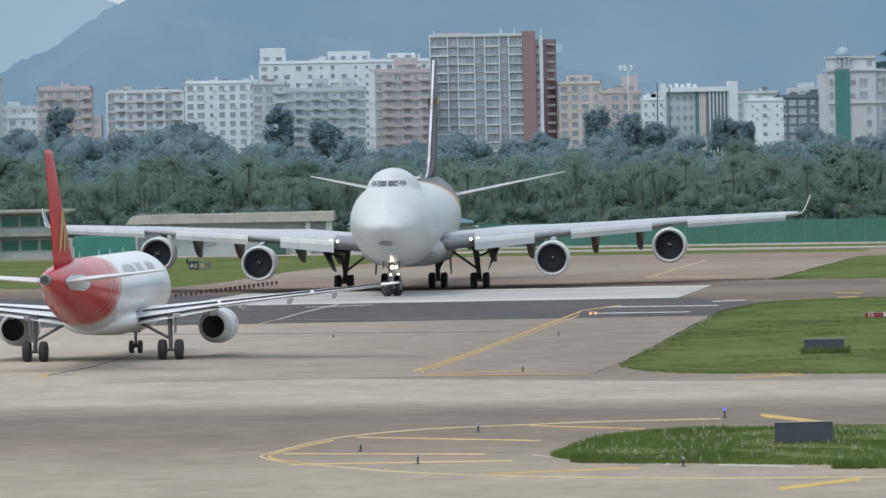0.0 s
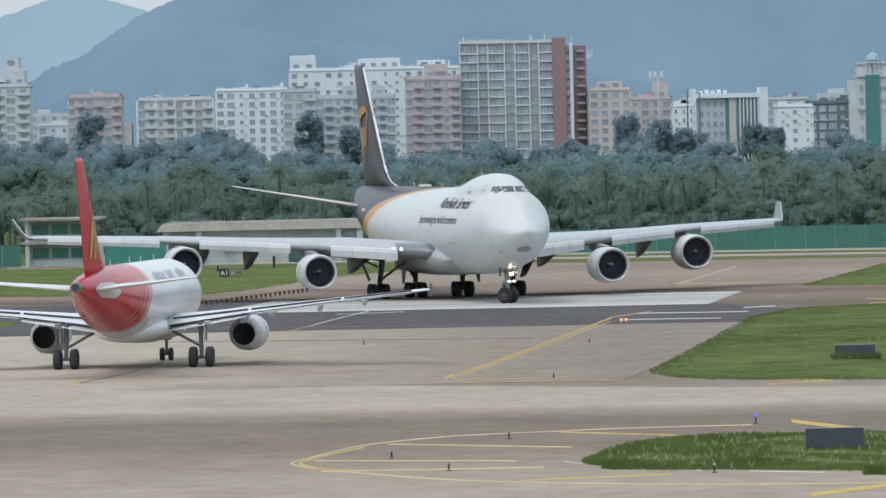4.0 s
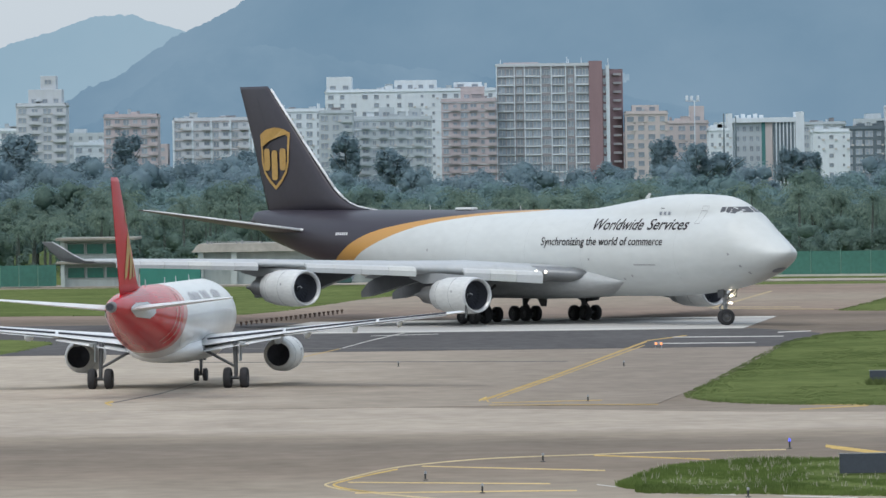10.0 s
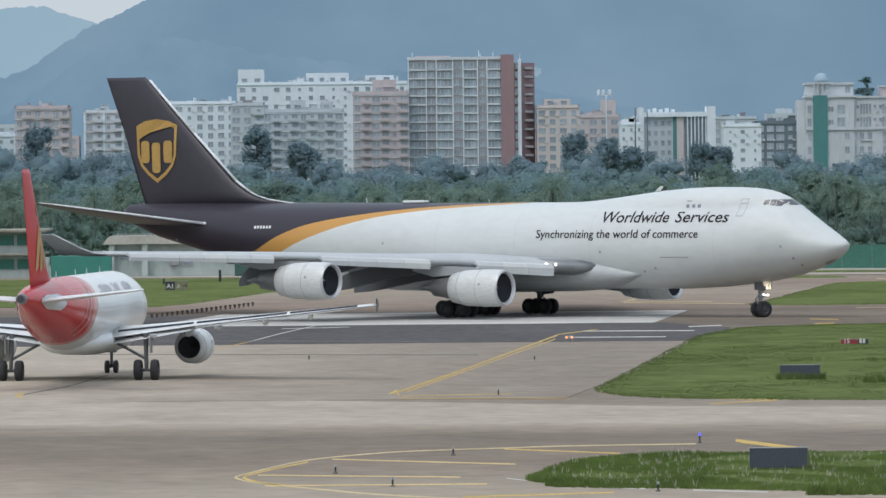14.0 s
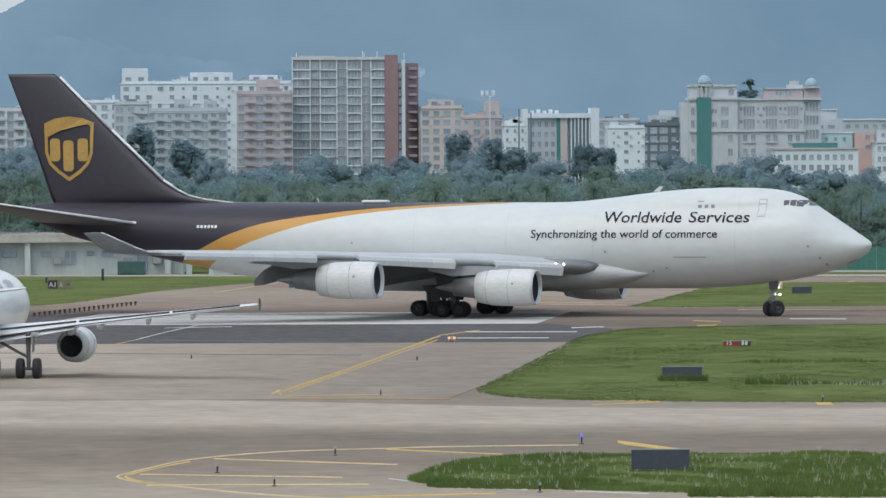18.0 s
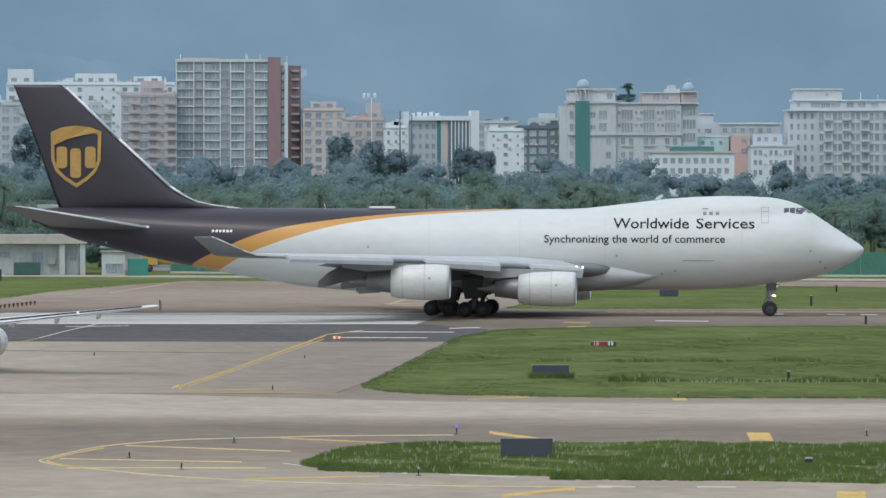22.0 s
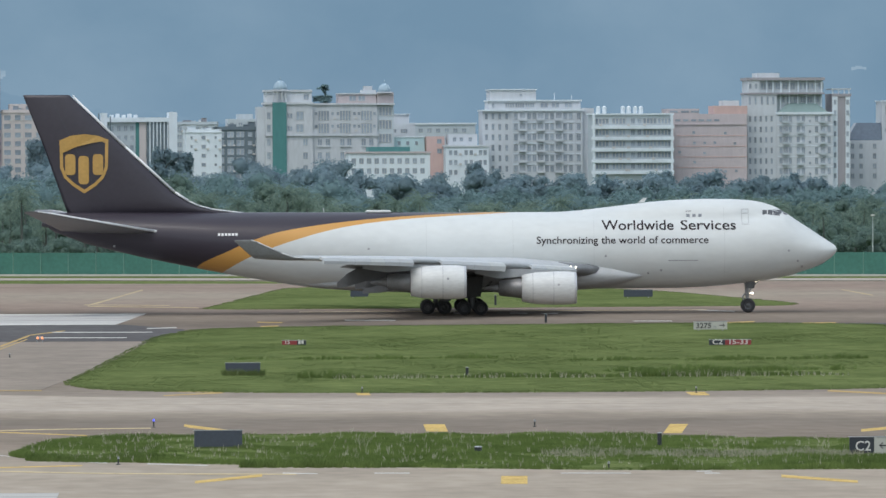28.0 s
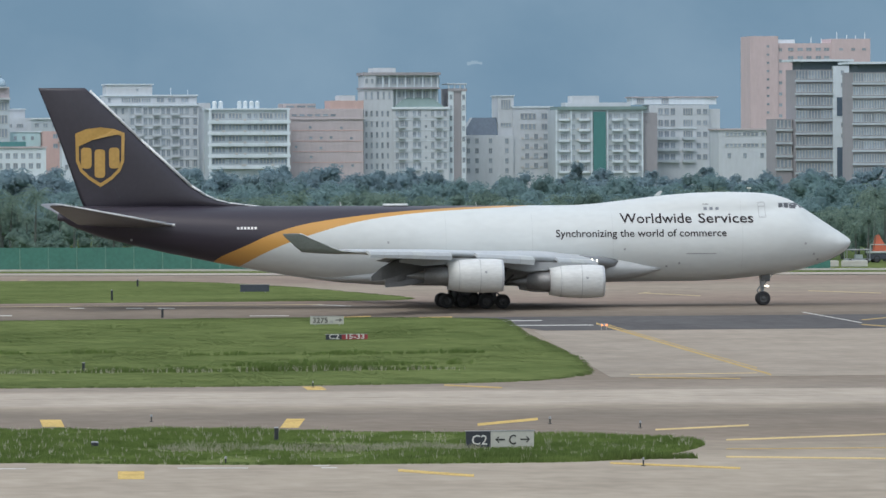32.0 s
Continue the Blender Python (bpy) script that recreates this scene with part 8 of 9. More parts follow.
marking(M_ROADWHITE, (19.36, 222.7), (20.85, 222.5), (20.79, 221.8), (19.31, 222.1))
marking(M_ROADWHITE, (27.17, 221.4), (30.09, 220.9), (30.02, 220.3), (27.11, 220.8))
marking(M_ROADWHITE, (33.15, 220.4), (33.78, 220.3), (33.70, 219.6), (33.07, 219.7))
marking(M_ROADWHITE, (60.90, 481.2), (64.09, 480.4), (63.86, 478.6), (60.68, 479.4))
marking(M_PALEYELLOW, (67.79, 474.7), (70.55, 477.9), (70.04, 474.1), (67.30, 471.0))
marking(M_ROADWHITE, (70.83, 520.4), (73.62, 513.0), (73.40, 511.4), (70.61, 518.7))
marking(M_PALEYELLOW, (30.11, 485.4), (32.06, 483.0), (31.88, 480.2), (29.94, 482.6))
marking(M_CREAMLINE, (35.95, 520.5), (72.05, 520.1), (71.82, 518.4), (35.84, 518.8))
marking(M_PALEYELLOW, (15.39, 323.9), (18.35, 321.5), (18.25, 319.6), (15.30, 322.1))
marking(M_PALEYELLOW, (52.84, 317.7), (55.40, 312.5), (55.05, 310.3), (52.50, 315.4))
marking(M_CREAMLINE, (97.48, 608.4), (96.23, 579.6), (95.61, 575.7), (96.83, 604.0))
marking(M_CREAMLINE, (19.44, 561.0), (26.42, 625.8), (26.23, 621.2), (19.31, 557.3))
marking(M_CREAMLINE, (18.20, 555.8), (25.91, 551.3), (25.80, 548.9), (18.12, 553.3))
marking(M_YELLOW, (46.41, 263.3), (50.40, 269.4), (49.91, 266.3), (45.97, 260.4))
marking(M_PALEYELLOW, (84.59, 450.3), (74.35, 329.5), (73.82, 326.9), (83.79, 445.7))
marking(M_PALEYELLOW, (84.70, 447.1), (75.79, 341.1), (75.54, 339.9), (84.36, 445.1))
marking(M_CREAM, (66.04, 331.0), (73.95, 331.9), (73.76, 330.9), (65.87, 330.0))
marking(M_PALEYELLOW, (65.68, 326.1), (71.10, 322.6), (70.88, 321.4), (65.48, 324.9))
marking(M_ROADWHITE, (76.29, 444.6), (83.28, 444.1), (82.95, 442.1), (75.98, 442.7))
marking(M_ROADWHITE, (76.27, 458.9), (81.73, 458.9), (81.40, 456.9), (75.96, 456.8))
marking(M_PALEYELLOW, (73.60, 471.8), (76.53, 472.8), (75.99, 469.1), (73.08, 468.2))
marking(M_ROADWHITE, (107.01, 479.3), (104.47, 444.0), (104.12, 442.4), (106.63, 477.5))
marking(M_PALEYELLOW, (106.38, 452.9), (109.74, 459.3), (109.16, 456.7), (105.83, 450.4))
marking(M_PALEYELLOW, (103.50, 439.5), (104.23, 434.1), (103.70, 431.7), (102.97, 437.1))
marking(M_PALEYELLOW, (106.17, 453.0), (102.94, 438.0), (102.42, 435.5), (105.62, 450.4))
marking(M_CREAM, (53.73, 254.8), (59.06, 258.8), (58.71, 257.0), (53.41, 253.1))
marking(M_CREAM, (54.89, 243.0), (63.32, 247.2), (62.96, 245.5), (54.58, 241.4))
marking(M_CREAM, (51.69, 226.5), (58.10, 223.3), (57.79, 221.9), (51.42, 225.0))
marking(M_YELLOW, (45.82, 222.2), (50.35, 216.4), (50.04, 214.8), (45.53, 220.5))
marking(M_PALEYELLOW, (53.07, 233.6), (60.23, 233.0), (60.05, 232.2), (52.91, 232.8))
marking(M_ROADWHITE, (33.04, 222.2), (33.68, 222.0), (33.59, 221.4), (32.96, 221.5))
marking(M_ROADWHITE, (46.78, 226.2), (47.97, 225.9), (47.85, 225.2), (46.66, 225.5))
marking(M_CREAMLINE, (107.92, 558.6), (110.73, 544.5), (110.19, 541.7), (107.38, 555.6))
marking(M_CREAMLINE, (106.96, 556.3), (109.35, 563.5), (108.80, 560.4), (106.43, 553.3))
marking(M_CREAMLINE, (124.80, 563.2), (129.31, 550.8), (128.67, 547.8), (124.17, 560.2))
marking(M_ROADWHITE, (48.93, 513.3), (50.18, 512.8), (49.92, 510.1), (48.68, 510.5))
marking(M_ROADWHITE, (53.71, 511.6), (55.19, 511.0), (54.92, 508.3), (53.44, 508.8))
marking(M_ROADWHITE, (56.39, 510.6), (57.77, 510.1), (57.48, 507.4), (56.10, 507.9))
marking(M_ROADWHITE, (37.74, 490.0), (41.88, 488.5), (41.68, 486.0), (37.55, 487.4))
marking(M_CREAMLINE, (47.15, 653.2), (48.46, 646.0), (48.12, 641.1), (46.80, 648.3))
marking(M_CREAMLINE, (55.57, 646.4), (56.27, 646.1), (55.87, 641.3), (55.17, 641.6))

flat("painted_edge", [(-60.0, 211.0), (5.6, 207.5), (5.2, 200.0), (-60.0, 203.0)], 0.03, M_BRIGHT, 0.02, "broad worn white painted edge of the taxiway", "marking")

# ---- signs and lights ----
M_BOARD = mat("black_sign_board", (0.025, 0.03, 0.04), 0.5, vary=0.15)
M_BOARDBACK = mat("dark_blue_sign_back", (0.045, 0.055, 0.075), 0.55, vary=0.15)
M_BOARDGREY = mat("grey_sign_board", (0.42, 0.42, 0.38), 0.5, vary=0.08)
M_BOARDRED = mat("red_sign_board", (0.24, 0.028, 0.034), 0.5, vary=0.1)
M_INK = mat("black_sign_ink", (0.02, 0.02, 0.02), 0.6)
M_PAPER = mat("white_sign_ink", (0.6, 0.6, 0.57), 0.6)
M_LEG = mat("sign_leg", (0.3, 0.31, 0.32), 0.5, 0.3)
M_POST = mat("black_post", (0.02, 0.024, 0.028), 0.6)
M_BLUE = glow("blue_edge_lamp", (0.12, 0.14, 0.9), 0.7)
M_AMBER = glow("amber_guard_lamp", (1.0, 0.3, 0.09), 1.6)


def words(body, size, x, z, y, material, parent, width=None):
    cu = bpy.data.curves.new("lettering", "FONT")
    cu.body, cu.size, cu.resolution_u, cu.offset, cu.extrude = body, size, 2, 0.006, 0.004
    ob = new("lettering", cu)
    bpy.context.view_layer.update()
    me = bpy.data.meshes.new_from_object(ob.evaluated_get(bpy.context.evaluated_depsgraph_get()))
    bpy.data.objects.remove(ob)
    w = max(v.co.x for v in me.vertices)
    k = 1 if width is None else width / w
    me.transform(Matrix(((k, 0, 0, x), (0, 0, -1, y), (0, 1, 0, z), (0, 0, 0, 1))))
    me.materials.clear()
    me.materials.append(material)
    o = new("lettering", me)
    o.parent = parent
    return o


def board(x, y, width, height, lift, label, panels, turn=0.0):
    """A low sign: one box a panel, a frame and legs. panels: share of the width, material."""
    ob = empty("airfield_sign", pose(x, y, 0.05, 0, 0, turn), label, "sign", "signs in the grass")
    at = -width / 2
    for share, material in panels:
        bm = bmesh.new()
        box(bm, at, at + width * share, -0.08, 0.08, lift, lift + height, bevel=0.012)
        part("panel", bm, material, ob)
        at += width * share
    for i in range(2):
        bm = bmesh.new()
        px = -width * 0.36 + width * 0.72 * i
        rod(bm, (px, 0, 0), (px, 0, lift + 0.02), 0.04, seg=8)
        part("leg", bm, M_LEG, ob)
    bm = bmesh.new()
    box(bm, -width / 2 - 0.03, width / 2 + 0.03, -0.1, 0.1, lift + height, lift + height + 0.03)
    part("cap", bm, M_LEG, ob)
    return ob


board(21.1, 349.5, 2.15, 0.62, 0.12, "dark back of a low taxiway sign in the grass", ((1.0, M_BOARDBACK),))
board(14.03, 246.3, 2.2, 0.74, 0.08, "dark back of a low sign in the near grass strip", ((1.0, M_BOARDBACK),))
board(45.6, 578, 1.75, 0.6, 0.1, "dark back of a sign in the far grass", ((1.0, M_BOARDBACK),))
board(71.9, 570, 2.8, 0.66, 0.1, "long dark back of a sign in the far grass", ((1.0, M_BOARDBACK),))
b = board(28.6, 415.5, 1.75, 0.5, -0.2, "red and black runway sign half hidden in the grass", ((0.62, M_BOARDRED), (0.38, M_BOARD)))
words("15", 0.42, -0.72, 0.06, -0.1, M_PAPER, b)
for px in (0.3, 0.52):
    bm = bmesh.new()
    box(bm, px, px + 0.16, -0.1, -0.085, 0.06, 0.36)
    part("letter_bar", bm, M_PAPER, b)
b = board(59.3, 408.5, 3.0, 0.56, -0.2, "red and black runway holding sign in the grass", ((0.38, M_BOARD), (0.62, M_BOARDRED)))
words("C2", 0.5, -1.3, 0.05, -0.1, M_PAPER, b, 0.75)
words("15-33", 0.5, -0.18, 0.05, -0.1, M_PAPER, b, 1.45)
b = board(62.9, 447, 2.6, 0.6, 0.1, "grey distance sign with black figures in the grass", ((1.0, M_BOARDGREY),))
words("3275", 0.56, -1.15, 0.22, -0.1, M_INK, b, 1.2)
words("m", 0.3, 0.2, 0.22, -0.1, M_LEG, b, 0.25)


def arrow(parent, x, z, length, way):
    bm = bmesh.new()
    box(bm, x - length / 2, x + length / 2, -0.105, -0.085, z - 0.03, z + 0.03)
    for s in (-1, 1):
        tip = x + way * length / 2
        v = [bm.verts.new((px, -0.1, pz)) for px, pz in ((tip, z), (tip - way * 0.16, z + s * 0.16), (tip - way * 0.16, z + s * 0.09), (tip - way * 0.02, z - s * 0.02))]
        bm.faces.new(v)
    part("arrow", bm, M_INK, parent, "black arrow")


arrow(b, 0.9, 0.42, 0.45, 1)
b = board(42.85, 233.6, 3.05, 0.74, 0.1, "black and grey taxiway sign in the near grass", ((0.36, M_BOARD), (0.64, M_BOARDGREY)))
words("C2", 0.62, -1.3, 0.25, -0.1, M_PAPER, b, 0.72)
words("C", 0.62, 0.37, 0.25, -0.1, M_INK, b, 0.34)
arrow(b, 0.0, 0.47, 0.42, -1)
arrow(b, 1.12, 0.47, 0.42, 1)
M_BOARDFADED = mat("faded_yellow_sign_board", (0.17, 0.17, 0.1), 0.6, vary=0.2)
b = board(-21.95, 620, 2.2, 0.82, 0.08, "black and faded yellow taxiway sign on the grass field", ((0.42, M_BOARD), (0.58, M_BOARDFADED)))
words("A1", 0.62, -1.0, 0.25, -0.1, M_PAPER, b, 0.62)
words("A", 0.6, -0.02, 0.25, -0.1, M_BOARDGREY, b, 0.36)
arrow(b, 0.78, 0.47, 0.4, 1)


def edge_light(x, y, blue=False, tall=0.36):
    ob = empty("edge_light", pose(x, y, 0.0), "small taxiway edge light on a stalk", "light", "edge lights")
    bm = bmesh.new()
    rod(bm, (0, 0, 0), (0, 0, 0.03), 0.1, seg=12)
    rod(bm, (0, 0, 0.05), (0, 0, tall * 0.7), 0.035, seg=8)
    part("stalk", bm, M_POST, ob)
    bm = bmesh.new()
    rod(bm, (0, 0, tall * 0.7), (0, 0, tall * 0.8), 0.055, seg=12)
    rod(bm, (0, 0, tall * 0.8), (0, 0, tall), 0.055, 0.035, seg=12)
    part("lens", bm, M_BLUE if blue else M_LEG, ob, "blue glass lens" if blue else "clear glass lens")
    return ob


edge_light(12.2, 272, True, 0.42)
for x, y in ((-2.8, 248.1), (-0.6, 237.6), (1.8, 262.6), (7.6, 389.3), (4.6, 330.6), (31.0, 269.5), (8.9, 232), (29.5, 224), (26.1, 318), (44.9, 315), (46.6, 218.5), (49.8, 262), (-27, 420), (53.2, 256), (-6.0, 395)):
    edge_light(x, y)


def bollard(x, y, tall, r, label):
    ob = empty("marker_post", pose(x, y, 0.01 if 470 < y < 480 else 0.05), label, "post", "marker posts")
    bm = bmesh.new()
    rod(bm, (0, 0, 0), (0, 0, tall), r, seg=12)
    part("post", bm, M_POST, ob)
    bm = bmesh.new()
    rod(bm, (0, 0, tall), (0, 0, tall + 0.05), r * 1.1, r * 0.8, seg=12)
    part("cap", bm, M_LEG, ob, "grey cap")


for x, y, t, r in ((34.2, 244.6, 0.62, 0.1), (34.6, 345, 0.5, 0.09), (55.3, 541, 0.9, 0.1), (25.3, 238.8, 0.3, 0.17), (53.3, 477.5, 0.7, 0.1), (64.0, 604, 0.7, 0.1), (-19.2, 668, 1.2, 0.14), (-24.5, 655, 0.6, 0.1)):
    bollard(x, y, t, r, "black marker post standing in the grass")


def guard_light(x, y):
    ob = empty("guard_light", pose(x, y, 0.02), "pair of lit amber runway guard lamps", "light", "guard lights")
    bm = bmesh.new()
    box(bm, -0.28, 0.28, -0.12, 0.12, 0.26, 0.46, bevel=0.03)
    rod(bm, (-0.2, 0, 0), (-0.2, 0, 0.24), 0.03)
    rod(bm, (0.2, 0, 0), (0.2, 0, 0.24), 0.03)
    part("housing", bm, M_LEG, ob)
    for s in (-1, 1):
        bm = bmesh.new()
        bmesh.ops.create_cone(bm, cap_ends=True, segments=16, radius1=0.07, radius2=0.07, depth=0.06, matrix=Matrix.Translation((s * 0.17, -0.14, 0.36)) @ Matrix.Rotation(radians(90), 4, "X"))
        part("lamp", bm, M_AMBER, ob, "glowing amber lamp")


guard_light(10.6, 426)
guard_light(81.5, 429)

# row of approach light stubs at the end of the grass
M_STUB = mat("rusty_dark_stub", (0.075, 0.05, 0.04), 0.8, vary=0.3)
for i in range(22):
    bm = bmesh.new()
    box(bm, -0.07, 0.07, -0.07, 0.07, 0, 0.2)
    box(bm, -0.12, 0.12, -0.1, 0.1, 0.2, 0.34, bevel=0.02)
    o = tagged(link("light_stub", bm, M_STUB), "short dark light stub in a long row", "light", "row of light stubs")
    o.matrix_world = pose(-20.0 + i * 0.33, 509 + i * 1.95, 0.0)

# ---- fence ----
M_MESH = mat("green_fence_mesh", (0.045, 0.15, 0.118), 0.7, vary=0.18, scale=0.3)
M_FPOST = mat("fence_post", (0.12, 0.24, 0.2), 0.6)
M_KERB = mat("kerb_concrete", (0.45, 0.44, 0.41), 0.85)
fence = empty("perimeter_fence", pose(0, 0, 0), "tall green mesh perimeter fence before the trees", "fence")
for i in range(47):
    x0, x1 = -1 + i * 3.2, -1 + (i + 1) * 3.2
    y0, y1 = 716 - 0.31 * x0, 716 - 0.31 * x1
    top = 2.75 if i > 1 else 1.1
    bm = bmesh.new()
    skin(bm, [[(x0 + 0.06, y0, 0.2), (x0 + 0.06, y0 + 0.04, 0.2), (x0 + 0.06, y0 + 0.04, top), (x0 + 0.06, y0, top)], [(x1 - 0.06, y1, 0.2), (x1 - 0.06, y1 + 0.04, 0.2), (x1 - 0.06, y1 + 0.04, top), (x1 - 0.06, y1, top)]])
    bmesh.ops.recalc_face_normals(bm, faces=bm.faces[:])
    part("mesh_panel", bm, M_MESH, fence)
    bm = bmesh.new()
    rod(bm, (x0, y0, -0.1), (x0, y0, top + 0.2), 0.05, seg=8)
    part("post", bm, M_FPOST, fence)
bm = bmesh.new()
box(bm, -1.0, 1.0, -0.05, 0.05, 0.95, 2.1, bevel=0.02)
rod(bm, (-0.8, 0, 0), (-0.8, 0, 1.0), 0.05, seg=8)
rod(bm, (0.8, 0, 0), (0.8, 0, 1.0), 0.05, seg=8)
tagged(link("notice_board", bm, M_BOARDGREY), "pale notice board standing before the green fence", "sign").matrix_world = pose(11.8, 711.6, 0)
for x in (149.5, 152.9, 156.2):
    bm = bmesh.new()
    box(bm, -1.5, 1.5, -0.4, 0.4, 0, 0.75, bevel=0.06)
    tagged(link("concrete_barrier", bm, M_KERB), "pale concrete barrier block lying beside the road", "barrier", "barrier blocks").matrix_world = pose(x, 690 - (x - 150) * 0.2, 0.03)
barrier = empty("green_barrier", pose(0, 0, 0), "green mesh barrier along the grass field", "fence")
for i in range(8):
    bm = bmesh.new()
    box(bm, -64 + i * 2.05, -62.05 + i * 2.05, 704.9, 704.96, 0.1, 2.4)
    part("mesh_panel", bm, M_MESH, barrier)
    bm = bmesh.new()
    rod(bm, (-64.03 + i * 2.05, 704.93, 0), (-64.03 + i * 2.05, 704.93, 2.5), 0.05, seg=8)
    part("post", bm, M_FPOST, barrier)
flat("kerb", [(-1, 715.4), (250, 637.6), (250, 638.2), (-1, 716.0)], 0.24, M_KERB, 0.35, "pale concrete kerb under the fence", "kerb")

# ---- low sheds ----
M_SHED = mat("greenish_white_wall", (0.4, 0.45, 0.44), 0.85, vary=0.12, scale=0.3, stretch=(1, 1, 0.25))
M_FASCIA = mat("weathered_concrete_fascia", (0.255, 0.245, 0.21), 0.9, vary=0.2, scale=0.25, stretch=(1, 1, 0.3))
M_GREENGLASS = mat("green_tinted_glass", (0.03, 0.14, 0.11), 0.15, vary=0.2, scale=0.4)
M_BLUEROOF = mat("blue_sheet_roof", (0.085, 0.17, 0.22), 0.6, vary=0.1, stretch=(6, 0.2, 1))
M_GREENBOX = mat("green_container_paint", (0.04, 0.2, 0.16), 0.6, vary=0.12)
SHEDWIN = window_mesh("window", W_HAZEGLASS, W_FRAME, 1)
GREENWIN = window_mesh("window", M_GREENGLASS, W_FRAME, 0)


def shed():
    ob = empty("airport_shed", pose(0, 0, 0), "long low white shed with a thick concrete fascia", "shed")
    bm = bmesh.new()
    box(bm, -32.3, -11.5, 706, 720, 0, 3.7)
    part("wall", bm, M_SHED, ob)
    bm = bmesh.new()
    skin(bm, [[(-33.0, 704.6, 3.55), (-33.0, 721, 3.55), (-32.3, 720, 4.4), (-32.3, 705.4, 4.4)], [(-10.4, 704.6, 3.55), (-10.4, 721, 3.55), (-10.4, 720, 4.5), (-10.4, 705.4, 4.5)]])
    bmesh.ops.recalc_face_normals(bm, faces=bm.faces[:])
    part("roof", bm, M_FASCIA, ob, "weathered concrete fascia")
    for x in (-32.0, -28.4, -13.2, -10.9):
        bm = bmesh.new()
        box(bm, x - 0.3, x + 0.3, 704.9, 706, 0, 3.6)
        part("pillar", bm, M_SHED, ob, "concrete pillar")
    for x, z, w, h in ((-30.4, 2.3, 1.6, 0.7), (-26.4, 2.3, 1.2, 0.62), (-23.8, 1.9, 1.15, 1.45), (-21.6, 2.35, 0.8, 0.5), (-19.75, 2.3, 1.3, 0.62), (-16.0, 1.4, 1.2, 2.4), (-12.2, 2.2, 0.9, 0.8)):
        q = new("window", SHEDWIN)
        q.parent = ob
        q.location, q.scale = (x, 705.95, z), (w, 1, h)
    for x in (-25.2, -17.6, -14.4):
        bm = bmesh.new()
        box(bm, x - 0.45, x + 0.45, 705.3, 706, 1.2, 1.9, bevel=0.04)
        part("air_conditioner", bm, M_LEG, ob, "grey air conditioner")
    bm = bmesh.new()
    for x, h in ((-31.4, 0.35), (-30.9, 0.25), (-28.2, 0.3), (-27.6, 0.4), (-25.5, 0.2), (-23.6, 0.55), (-21.2, 0.25), (-18.8, 0.3), (-15.0, 0.25)):
        rod(bm, (x, 708, 4.3), (x, 708, 4.4 + h), 0.1)
    rod(bm, (-31.4, 708, 4.62), (-25.5, 708, 4.6), 0.035)
    part("roof_vent", bm, M_LEG, ob, "small roof vents")["kind"] = "stuff"


shed()


def terrace():
    ob = empty("terrace_house", pose(0, 0, 0), "two-storey white office with green glass bands", "building")
    bm = bmesh.new()
    box(bm, -47.2, -40.2, 706, 716, 0, 5.0)
    part("wall", bm, M_SHED, ob)
    for z, y0, x1 in ((2.45, 704.6, -39.4), (5.0, 704.2, -39.0)):
        bm = bmesh.new()
        box(bm, -47.7, x1, y0, 717, z, z + 0.28, bevel=0.04)
        part("slab", bm, M_FASCIA, ob, "projecting concrete slab")
    for z in (1.5, 4.1):
        for i in range(3):
            q = new("window", GREENWIN)
            q.parent = ob
            q.location, q.scale = (-45.6 + i * 2.1, 705.95, z), (1.95, 1, 1.2)
    bm = bmesh.new()
    for x in (-47.0, -40.3):
        box(bm, x - 0.2, x + 0.2, 704.8, 705.2, 0, 5.0)
    part("column", bm, M_SHED, ob)["kind"] = "stuff"
    bm = bmesh.new()
    box(bm, -39.8, -38.8, 705, 707, 0, 2.2, bevel=0.05)
    tagged(link("switch_cabinet", bm, M_SHED), "pale steel switch cabinet by the office", "cabinet")


terrace()
bm = bmesh.new()
box(bm, -38.4, -31.9, 701.5, 703.5, 0.05, 2.4, bevel=0.05)
tagged(link("green_container", bm, M_GREENBOX), "green steel container beside the shed", "container")
bm = bmesh.new()
box(bm, -18.6, -15.6, 702.5, 704, 0.05, 1.5, bevel=0.06)
box(bm, -18.2, -17.2, 702.42, 702.5, 0.3, 1.2)
tagged(link("generator_box", bm, mat("dark_green_enclosure", (0.035, 0.09, 0.08), 0.6, vary=0.2)), "dark green generator box by the shed", "generator")


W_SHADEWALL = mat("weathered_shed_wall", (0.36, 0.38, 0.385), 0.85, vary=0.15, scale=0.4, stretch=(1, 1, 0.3))


